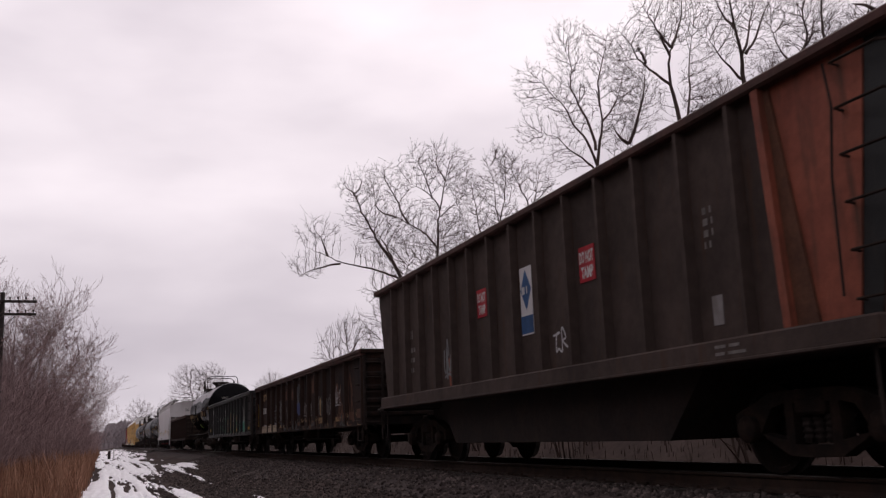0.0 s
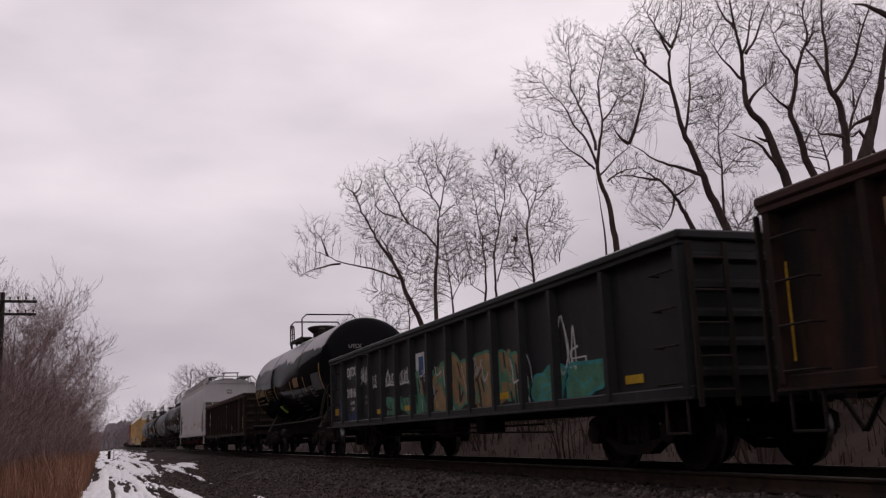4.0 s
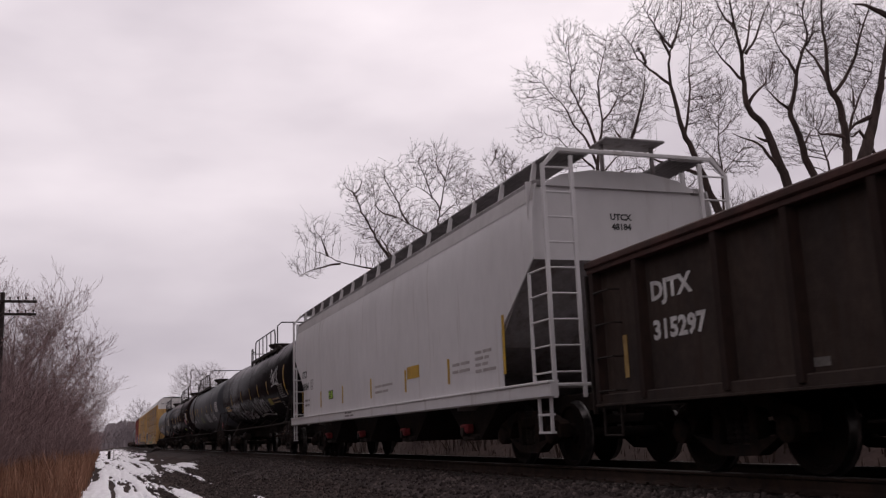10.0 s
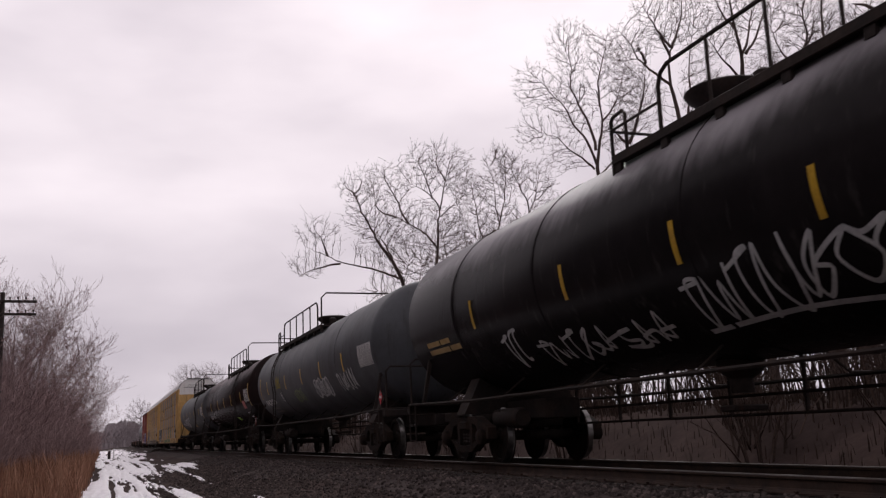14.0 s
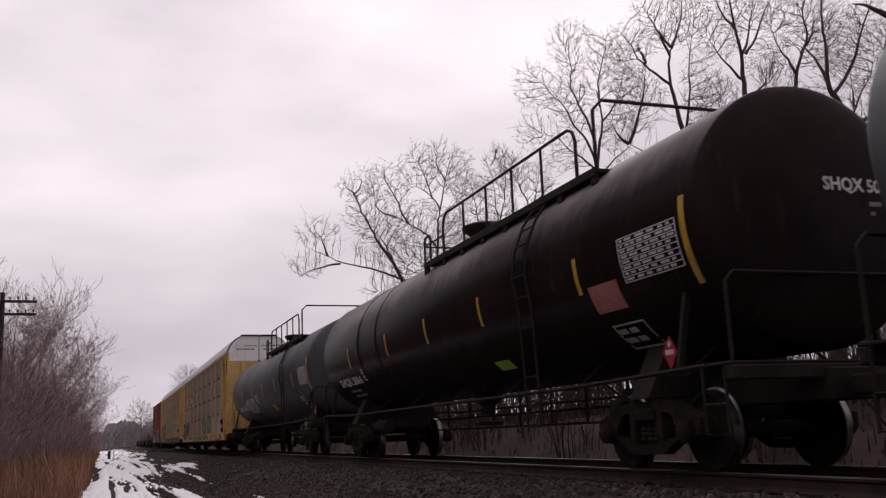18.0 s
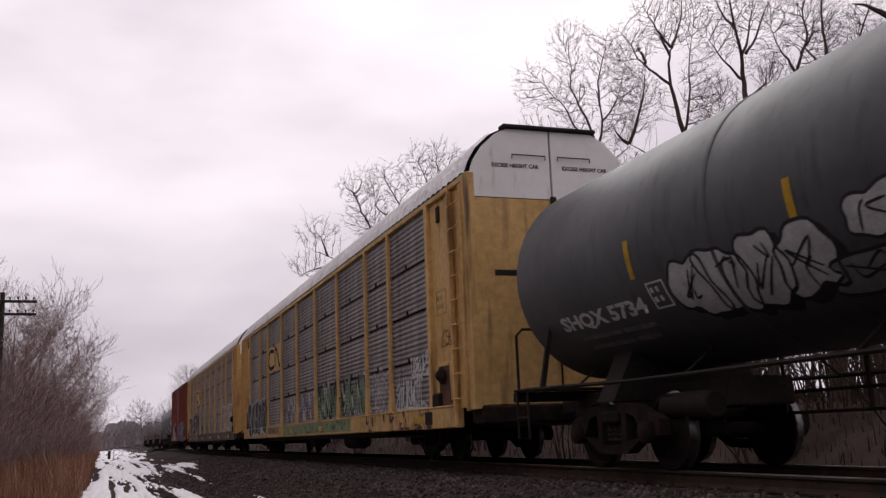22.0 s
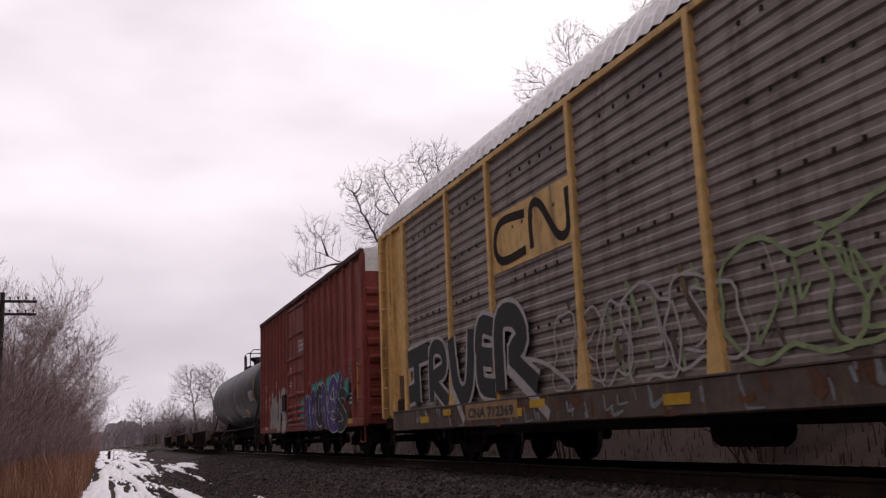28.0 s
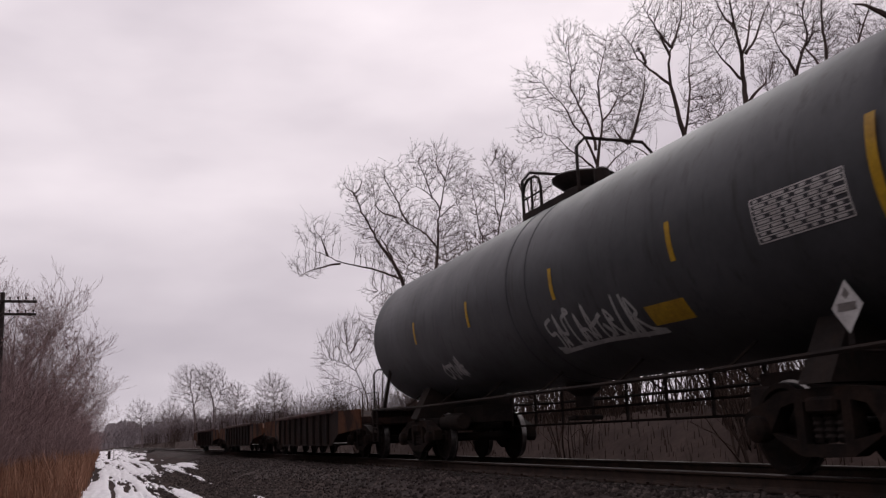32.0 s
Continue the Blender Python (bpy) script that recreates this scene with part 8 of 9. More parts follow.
bare_tree("tall bare winter tree leaning over with a long side limb", (21.24, 64.4), 0.23, 0.0406,
          (((0.00, 8.22), (-0.39, 9.23), (-0.98, 10.45), (-1.57, 11.87), (-2.17, 13.10), (-2.98, 14.11), (-3.46, 15.12), (-4.18, 16.34), (-4.50, 17.37), (-4.78, 17.78)), ((-1.38, 11.47), (-2.21, 11.86), (-3.45, 12.25), (-4.68, 12.50), (-5.70, 12.80), (-6.50, 13.19), (-7.30, 13.57), (-8.10, 13.95)), ((-5.70, 12.68), (-6.92, 12.37), (-7.92, 12.03), (-8.72, 11.54)), ((-6.50, 13.19), (-6.89, 14.19), (-7.48, 14.98)), ((-1.97, 12.90), (-2.36, 13.92), (-2.96, 14.93), (-3.02, 15.97)), ((-4.50, 17.37), (-5.07, 17.97), (-5.60, 17.94)), ((-4.66, 17.57), (-4.14, 18.44), (-4.54, 19.05))),
          ((-4.57, 18.00, 1.54, 1.30), (-7.49, 14.58, 1.67, 1.11), (-8.12, 12.35, 1.49, 0.94), (-3.77, 16.15, 1.62, 1.83), (-2.74, 15.36, 1.42, 1.63), (-3.20, 13.69, 1.62, 1.41)))
bare_tree("slender bare winter tree with a forked stem", (22.87, 62.0), 0.11, 0.0400,
          (((0.00, 8.53), (-0.06, 10.12), (-0.22, 11.32), (-0.36, 12.94), (-0.52, 14.15)), ((-0.08, 9.72), (0.60, 10.73), (1.51, 11.96), (2.21, 13.00), (2.77, 13.64))),
          ((0.08, 13.36, 1.52, 2.40), (1.78, 12.99, 1.29, 1.69), (-1.25, 11.70, 1.19, 1.98)))
bare_tree("slender bare winter tree with rising limbs", (26.88, 66.0), 0.12, 0.0434,
          (((0.00, 9.91), (0.18, 11.64), (0.17, 13.38), (-0.02, 15.13), (-0.26, 16.89), (-0.51, 18.45), (-0.84, 19.33)), ((0.04, 10.77), (-0.98, 11.40), (-1.88, 11.60)), ((0.08, 14.25), (-0.78, 15.55), (-1.67, 16.40))),
          ((-0.66, 18.21, 1.65, 1.95), (-0.11, 15.13, 1.81, 2.37), (-1.59, 12.90, 1.79, 1.70)))
bare_tree("slender bare winter tree with rising limbs", (27.00, 64.0), 0.13, 0.0428,
          (((0.00, 9.63), (-0.00, 11.31), (0.02, 13.44), (0.43, 15.17), (0.89, 16.92), (1.24, 19.13), (1.24, 20.69)), ((0.13, 11.32), (0.68, 13.03), (1.30, 14.33), (2.12, 15.66)), ((0.59, 15.60), (0.20, 16.89), (-0.03, 18.63), (-0.33, 19.93))),
          ((0.83, 20.00, 1.37, 1.93), (-0.17, 18.62, 1.15, 1.61), (0.82, 15.61, 1.78, 2.75), (1.41, 13.90, 1.77, 1.77)))
bare_tree("slender bare winter tree with wide side limbs", (27.31, 58.0), 0.12, 0.0389,
          (((0.00, 9.96), (-0.05, 11.91), (-0.31, 13.87), (-0.04, 15.47), (-0.48, 16.65), (-1.05, 17.83), (-1.28, 19.03)), ((-0.22, 13.87), (-1.01, 14.83), (-1.79, 15.99)), ((-0.11, 15.07), (0.59, 16.70), (0.91, 18.35)), ((0.01, 10.74), (-0.78, 11.70), (-1.57, 12.45), (-2.38, 12.82)), ((0.02, 10.35), (0.88, 11.15), (1.99, 11.76)), ((-0.07, 14.27), (1.10, 14.52), (1.99, 14.95))),
          ((-1.26, 17.82, 1.25, 1.83), (0.62, 17.11, 1.45, 1.84), (1.30, 14.32, 1.64, 2.54), (-0.93, 12.67, 1.73, 2.11)))
bare_tree("thin many-twigged understorey tree", (22.15, 70.0), 0.09, 0.0443,
          (((0.00, 8.66), (-0.08, 10.43), (-0.34, 12.20), (0.18, 14.00)), ((-0.08, 10.43), (1.05, 12.22), (1.34, 14.03)), ((-0.16, 10.87), (-1.52, 11.29), (-2.42, 11.50))),
          ((0.18, 14.00, 2.75, 2.31), (-1.51, 11.52, 2.06, 1.40), (1.25, 11.33, 1.99, 1.86)))
bare_tree("thin many-twigged understorey tree", (21.32, 74.0), 0.07, 0.0460,
          (((0.00, 7.75), (0.19, 9.36), (-0.11, 10.74)), ((0.12, 8.67), (1.16, 9.82), (1.53, 10.99))),
          ((0.45, 10.05, 1.75, 1.93), (-1.24, 9.13, 1.14, 1.37)))
bare_tree("low bare tree leaning towards the line", (22.03, 82.0), 0.10, 0.0500,
          (((0.00, 1.13), (-0.11, 3.09), (-0.43, 4.57), (-1.16, 6.31), (-1.89, 8.06)), ((-0.43, 4.57), (-1.69, 5.09), (-2.70, 5.50)), ((-1.16, 6.31), (-2.67, 7.07), (-3.67, 7.33))),
          ((-1.62, 8.80, 2.50, 2.25), (-3.43, 7.08, 1.48, 1.73), (-2.71, 4.86, 1.58, 1.08)))
bare_tree("tall bare winter tree with a crooked dark trunk", (18.61, 25.2), 0.17, 0.0187,
          (((0.00, 7.13), (-0.35, 7.86), (-0.59, 8.61), (-0.94, 9.44), (-1.19, 10.09), (-1.33, 10.85), (-1.47, 11.62), (-1.39, 12.41), (-1.24, 12.82)), ((-0.61, 8.42), (-1.13, 8.58), (-1.75, 8.73), (-2.25, 8.88), (-2.74, 9.19), (-3.07, 9.39)), ((-3.07, 9.35), (-3.42, 9.55), (-3.69, 10.00)), ((-3.07, 9.39), (-2.76, 10.07), (-2.48, 10.95), (-2.29, 11.93)), ((-1.46, 11.42), (-1.98, 11.76), (-2.58, 12.19), (-2.85, 12.65), (-3.23, 13.10)), ((-1.30, 12.71), (-1.64, 13.17), (-1.91, 13.74), (-2.18, 14.31)), ((-1.30, 12.71), (-0.97, 13.35), (-0.68, 14.08), (-0.49, 14.92)), ((-1.05, 9.82), (-0.87, 10.89), (-0.88, 12.06), (-0.70, 13.28))),
          ((-1.37, 13.70, 1.40, 1.12), (-2.97, 12.44, 0.82, 0.91), (-2.71, 10.74, 0.91, 1.12), (-0.20, 11.34, 0.71, 1.59), (-3.61, 9.73, 0.62, 0.62)))
bare_tree("broken bare tree with low side limbs", (18.75, 27.0), 0.12, 0.0190,
          (((0.00, 7.15), (-0.29, 7.64), (-0.58, 8.12), (-0.98, 8.60), (-1.50, 8.87), (-1.92, 9.14)), ((-0.58, 8.12), (-0.87, 7.42), (-1.35, 6.91)), ((-1.19, 8.72), (-1.73, 8.75), (-2.38, 8.82), (-3.03, 8.68)), ((-0.57, 8.22), (-0.09, 8.44), (0.40, 8.87))),
          ((-2.38, 8.82, 0.99, 0.72), (-0.53, 8.62, 1.06, 0.77), (-1.61, 7.68, 0.76, 0.76)))
bare_tree("tall bare winter tree with two stems and a round crown", (20.10, 34.4), 0.17, 0.0244,
          (((0.00, 7.86), (-0.11, 8.83), (-0.22, 9.80), (-0.57, 10.77), (-0.63, 11.38), (-0.51, 12.26), (-0.30, 13.16), (-0.31, 14.05), (-0.45, 14.80)), ((-0.52, 8.09), (-0.55, 9.05), (-0.68, 10.02), (-0.74, 11.00)), ((-0.65, 11.50), (-1.17, 12.47), (-1.79, 13.05), (-2.27, 13.76), (-2.90, 14.21), (-3.52, 14.78)), ((-0.65, 12.13), (-0.84, 13.24), (-1.17, 14.23), (-1.44, 14.97), (-1.26, 16.01), (-1.51, 17.02)), ((-0.80, 11.25), (-1.36, 11.71), (-2.00, 12.04), (-2.49, 12.50), (-3.14, 12.58)), ((-0.28, 13.41), (0.32, 14.10), (0.66, 14.77), (1.01, 15.71)), ((-0.31, 14.05), (-0.43, 15.06), (-0.21, 16.12), (0.01, 17.19)), ((-0.55, 11.01), (0.27, 11.81), (1.16, 12.50)), ((-0.22, 10.78), (0.78, 11.34), (1.91, 11.53))),
          ((-1.26, 16.79, 1.22, 1.27), (-3.26, 14.81, 1.07, 1.07), (-3.65, 12.67, 0.82, 0.82), (0.21, 16.16, 0.99, 1.43), (-1.71, 14.19, 1.20, 1.44), (-2.14, 11.91, 1.00, 0.90), (0.81, 14.91, 0.94, 1.53), (0.36, 12.82, 0.97, 0.97)))
bare_tree("tall bare winter tree with a bent trunk and dead stubs", (17.33, 20.4), 0.15, 0.0157,
          (((0.00, 6.75), (-0.20, 7.38), (-0.40, 8.00), (-0.62, 8.47), (-0.95, 8.76), (-1.10, 9.08), (-1.08, 9.56), (-1.11, 10.05), (-1.08, 10.46), (-1.22, 11.19), (-1.26, 11.69), (-1.29, 12.19)), ((-0.30, 7.29), (-0.62, 7.67), (-0.87, 7.89), (-1.40, 8.01), (-1.75, 8.15)), ((-0.40, 8.00), (-0.77, 8.01), (-0.97, 8.12)), ((-1.02, 9.00), (-0.79, 9.34), (-0.48, 9.58), (-0.32, 9.66)), ((-1.07, 10.43), (-0.85, 10.90), (-0.71, 11.59), (-0.34, 12.31)), ((-0.97, 10.47), (-0.60, 10.93), (-0.32, 11.63), (0.03, 12.18)), ((-1.17, 9.72), (-1.54, 10.01), (-1.95, 10.37), (-2.27, 10.75)), ((-1.22, 11.19), (-1.54, 11.66), (-1.67, 12.14))),
          ((-0.95, 11.89, 1.02, 0.79), (-1.82, 10.80, 0.62, 0.69), (-0.43, 10.28, 0.44, 0.86)))
bare_tree("tall bare winter tree with a winding dark trunk", (18.95, 21.2), 0.13, 0.0167,
          (((0.00, 7.38), (-0.23, 7.87), (-0.30, 8.37), (-0.44, 8.78), (-0.59, 9.19), (-0.46, 9.54), (-0.29, 10.07), (-0.12, 10.61), (0.10, 11.07), (0.35, 11.72), (0.28, 12.43), (0.58, 13.10)), ((-0.58, 9.28), (-0.90, 9.51), (-1.17, 9.74), (-1.33, 9.98)), ((-0.23, 10.43), (-0.43, 10.84), (-0.69, 11.17), (-0.91, 11.76)), ((0.06, 11.07), (0.60, 11.75), (0.91, 12.50)), ((-0.17, 8.29), (0.08, 8.65), (0.30, 8.83))),
          ((-0.15, 12.20, 0.92, 0.92), (-0.88, 10.45, 0.57, 0.85), (-0.50, 9.54, 0.62, 0.57), (0.58, 11.56, 0.54, 1.09)))
bare_tree("tall bare winter tree with many upright limbs", (17.17, 18.0), 0.14, 0.0143,
          (((0.00, 6.69), (0.03, 7.28), (0.03, 7.87), (-0.06, 8.30), (-0.25, 8.58), (-0.31, 9.03), (-0.24, 9.63), (-0.25, 10.39), (-0.20, 11.17)), ((0.01, 7.35), (-0.32, 7.44), (-0.67, 7.45), (-0.82, 7.63)), ((-0.33, 8.87), (-0.56, 9.45), (-0.85, 9.87)), ((-0.12, 8.52), (0.27, 9.08), (0.50, 9.71), (0.75, 10.51), (1.03, 11.17)), ((0.11, 7.43), (0.38, 8.04), (0.63, 8.51), (1.09, 9.16), (1.30, 9.95)), ((0.40, 8.19), (0.35, 8.49), (0.31, 8.78))),
          ((-0.03, 10.11, 0.60, 1.08), (0.67, 9.73, 0.61, 1.08), (-0.65, 8.18, 0.59, 0.70), (1.20, 9.63, 0.41, 0.94)))
bare_tree("stout bare winter tree leaning away from the line", (17.88, 18.2), 0.22, 0.0149,
          (((0.00, 6.94), (0.31, 7.56), (0.65, 8.34), (0.93, 9.13), (1.20, 9.94), (1.50, 10.92)), ((0.54, 8.10), (0.19, 7.97), (-0.10, 7.80), (-0.32, 7.51)), ((0.20, 7.40), (-0.24, 7.49), (-0.59, 7.49)), ((1.50, 10.92), (1.05, 11.11), (0.70, 11.23), (0.42, 11.24)), ((1.18, 9.78), (1.71, 10.47), (2.04, 11.31))),
          ((0.92, 10.86, 0.59, 0.59), (0.29, 8.61, 0.51, 0.58), (1.85, 10.16, 0.75, 1.20)))
bare_tree("slender bare sapling with a spreading crown", (22.37, 30.0), 0.07, 0.0223,
          (((0.00, 9.18), (0.06, 10.20), (0.01, 11.11), (0.11, 12.04), (0.29, 12.99)), ((0.06, 10.20), (-0.46, 10.85), (-0.80, 11.29)), ((0.06, 11.58), (0.90, 12.45), (1.36, 12.96)), ((0.04, 9.97), (0.99, 10.94), (1.58, 11.45)), ((0.08, 11.81), (-0.42, 12.47), (-0.63, 12.91))),
          ((0.15, 12.86, 1.16, 1.16), (0.84, 10.82, 1.15, 0.93), (-0.45, 10.97, 0.83, 0.92)))
bare_tree("slender bare sapling with a spreading crown", (22.13, 24.0), 0.06, 0.0185,
          (((0.00, 8.32), (-0.12, 9.08), (-0.27, 9.64), (-0.32, 10.12)), ((-0.10, 8.88), (0.55, 9.70), (0.74, 10.20))),
          ((-0.48, 9.73, 0.78, 0.74), (0.69, 9.91, 0.71, 0.75), (-1.46, 9.18, 0.73, 0.73)))
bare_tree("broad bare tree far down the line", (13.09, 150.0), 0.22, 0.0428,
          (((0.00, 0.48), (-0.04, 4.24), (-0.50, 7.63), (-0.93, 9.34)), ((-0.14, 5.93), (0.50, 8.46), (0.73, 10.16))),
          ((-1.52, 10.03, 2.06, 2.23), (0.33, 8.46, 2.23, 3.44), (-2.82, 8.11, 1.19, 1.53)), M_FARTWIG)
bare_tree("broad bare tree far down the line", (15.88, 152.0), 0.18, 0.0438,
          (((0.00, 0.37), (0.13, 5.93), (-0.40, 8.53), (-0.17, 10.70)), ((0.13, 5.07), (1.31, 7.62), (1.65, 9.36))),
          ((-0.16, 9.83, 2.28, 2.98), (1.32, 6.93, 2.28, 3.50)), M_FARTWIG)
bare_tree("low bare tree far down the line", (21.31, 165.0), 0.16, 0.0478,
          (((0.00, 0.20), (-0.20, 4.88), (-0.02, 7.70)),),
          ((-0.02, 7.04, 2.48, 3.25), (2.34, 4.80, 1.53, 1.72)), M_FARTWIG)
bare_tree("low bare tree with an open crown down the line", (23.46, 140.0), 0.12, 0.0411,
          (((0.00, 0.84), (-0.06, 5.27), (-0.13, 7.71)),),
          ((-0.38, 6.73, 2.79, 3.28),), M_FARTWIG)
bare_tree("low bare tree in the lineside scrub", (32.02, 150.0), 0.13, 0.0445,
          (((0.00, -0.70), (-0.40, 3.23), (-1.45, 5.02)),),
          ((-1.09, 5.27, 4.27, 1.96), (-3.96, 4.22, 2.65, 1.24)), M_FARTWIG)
bare_tree("haze-tinted bare tree far down the line", (8.91, 240.0), 0.25, 0.0670,
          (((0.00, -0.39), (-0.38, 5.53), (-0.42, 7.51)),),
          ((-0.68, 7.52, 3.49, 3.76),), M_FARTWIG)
bare_tree("haze-tinted bare tree far down the line", (14.75, 225.0), 0.22, 0.0635,
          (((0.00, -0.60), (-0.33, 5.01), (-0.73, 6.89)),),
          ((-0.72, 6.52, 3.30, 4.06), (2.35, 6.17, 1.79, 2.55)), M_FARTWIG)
bare_tree("many-stemmed leafless tree in the roadside brush", (-4.17, 52.0), 0.07, 0.0285,
          (((0.00, 2.64), (-0.17, 4.87), (-0.09, 6.57), (0.05, 7.57)), ((-0.10, 4.31), (-0.66, 6.00), (-0.86, 7.42)), ((-0.15, 4.87), (0.43, 6.57), (0.76, 7.58))),
          ((-0.21, 7.57, 1.14, 1.42), (0.72, 7.15, 0.86, 1.29), (-0.84, 7.14, 0.85, 1.41)), M_BRUSH)
bare_tree("many-stemmed leafless tree in the roadside brush", (-3.76, 60.0), 0.08, 0.0332,
          (((0.00, 2.62), (0.20, 5.20), (0.59, 6.84), (1.01, 7.83)), ((0.13, 3.90), (0.93, 5.84), (1.81, 7.33)), ((0.10, 3.90), (-0.29, 6.18), (0.08, 8.16))),
          ((0.87, 7.50, 1.33, 1.39), (0.12, 7.17, 1.32, 1.65), (1.81, 7.17, 0.73, 1.00)), M_BRUSH)
bare_tree("many-stemmed leafless tree in the roadside brush", (-2.98, 75.0), 0.08, 0.0416,
          (((0.00, 2.28), (0.30, 4.70), (0.80, 6.74), (1.36, 7.57)), ((0.07, 3.49), (1.05, 5.10), (2.18, 6.31)), ((-0.01, 3.49), (-0.34, 6.35), (-0.20, 7.99))),
          ((1.37, 7.15, 1.25, 1.46), (0.00, 7.58, 1.45, 1.66), (2.20, 5.49, 0.67, 1.46)), M_BRUSH)
bare_tree("many-stemmed leafless tree in the roadside brush", (-2.04, 95.0), 0.08, 0.0525,
          (((0.00, 1.42), (0.30, 4.22), (0.84, 5.77)), ((0.04, 3.20), (1.37, 4.71), (1.83, 5.74))),
          ((0.84, 5.77, 1.15, 1.68), (-0.40, 6.31, 1.31, 1.83), (1.63, 4.19, 0.63, 1.31)), M_BRUSH)


def grow(b, p, d, length, r, depth, rng, up=0.07, sides=4):
    """One branch with its own side shoots, down to fine twigs."""
    n = 4 if depth > 1 else 3
    pts, rs = [p], [r]
    for i in range(n):
        d = (d + Vector((rng.gauss(0, 0.15), rng.gauss(0, 0.15), rng.gauss(0, 0.13) + up))).normalized()
        p = p + d * (length / n)
        pts.append(p)
        rs.append(max(0.006, r * (1 - 0.75 * (i + 1) / n)))
        if depth > 0:
            for _ in range(2 if depth > 1 or i else 1):
                if rng.random() < 0.78:
                    side = Vector((rng.gauss(0, 1), rng.gauss(0, 1), rng.gauss(0.25, 0.7))).normalized()
                    q = (d * 0.75 + side * 0.8).normalized()
                    grow(b, p, q, length * rng.uniform(0.38, 0.62), max(0.0065, rs[-1] * 0.6), depth - 1, rng, up, 3)
    b.tube(pts, rs, sides if r > 0.02 else 3)


def stand(template, places, seed):
    rng = random.Random(seed)
    for k, (x, y) in enumerate(places):
        m = pose(x, y, ground_height(x, y), rng.uniform(-3, 3), rng.uniform(-3, 3), rng.uniform(0, 360))
        if k == 0:
            template.matrix_basis = m
        else:
            copy_thing(template, m)




# ---- brush: many-stemmed shrubs ----
def shrub(height, stems, seed, material, depth=2):
    rng = random.Random(seed)
    b = Build()
    for _ in range(stems):
        a = rng.uniform(0, 6.28)
        p = Vector((math.cos(a) * rng.uniform(0, 0.7), math.sin(a) * rng.uniform(0, 0.7), -0.1))
        q = Vector((math.cos(a) * rng.uniform(0.05, 0.42), math.sin(a) * rng.uniform(0.05, 0.42), 1)).normalized()
        grow(b, p, q, height * rng.uniform(0.6, 1.0), 0.028, depth, rng, 0.05, 4)
    return solid("shrub", b, material, "leafless brown shrub with many thin upright stems", "shrub", "leafless shrubs")


def thicket(template, places, seed):
    stand(template, places, seed)


rnd = random.Random(55)


def strip(n, x0, x1, y0, y1, power=1.0):
    return [(rnd.uniform(x0, x1), y0 + (y1 - y0) * rnd.random() ** power) for _ in range(n)]


thicket(shrub(4.6, 24, 501, M_BRUSH, 2), strip(14, -9.0, -3.6, 42, 75) + strip(12, -8, -2.6, 70, 130), 5)
thicket(shrub(3.8, 20, 502, M_BRUSH, 2), strip(14, -8.0, -3.0, 36, 70) + strip(16, -7, -1.8, 65, 150), 6)
thicket(shrub(5.6, 22, 503, M_BRUSH, 2), strip(9, -10.0, -5.5, 48, 80) + strip(11, -10, -3.4, 80, 150), 7)
thicket(shrub(2.8, 20, 504, M_BRUSH, 1), strip(20, -9.0, -2.0, 40, 80) + strip(26, -6, -1.2, 75, 190), 8)


def bushy_tree(height, seed, spread, label, paint=None):
    """A many-stemmed young tree whose limbs arch up and outwards."""
    rng = random.Random(seed)
    trunk, crown = Build(), Build()
    for k in range(7):
        a = 6.28 * k / 7 + rng.uniform(-0.3, 0.3)
        p, d = Vector((math.cos(a) * 0.15, math.sin(a) * 0.15, -0.2)), Vector((math.cos(a) * spread * 0.35, math.sin(a) * spread * 0.35, 1)).normalized()
        pts, rs = [p], [0.075]
        n = 10
        for i in range(n):
            d = (d + Vector((math.cos(a) * 0.055 * spread + rng.gauss(0, 0.05), math.sin(a) * 0.055 * spread + rng.gauss(0, 0.05), 0.04))).normalized()
            p = p + d * (height * rng.uniform(0.85, 1.0) / n)
            pts.append(p)
            rs.append(0.075 * (1 - 0.86 * (i + 1) / n))
            if i > 1:
                for _ in range(2):
                    b_ = rng.uniform(0, 6.28)
                    q = (d * 0.9 + Vector((math.cos(b_), math.sin(b_), 0.25)) * 0.6).normalized()
                    grow(crown, p, q, height * rng.uniform(0.12, 0.24), max(0.014, rs[-1] * 0.5), 2, rng, 0.10, 4)
        trunk.tube(pts, rs, 6)
    tree = thing("tree", label, "tree", "bushy bare trees beside the path")
    part("trunk", trunk, paint or M_BRUSH, tree)
    part("crown", crown, paint or M_BRUSH, tree)
    return tree


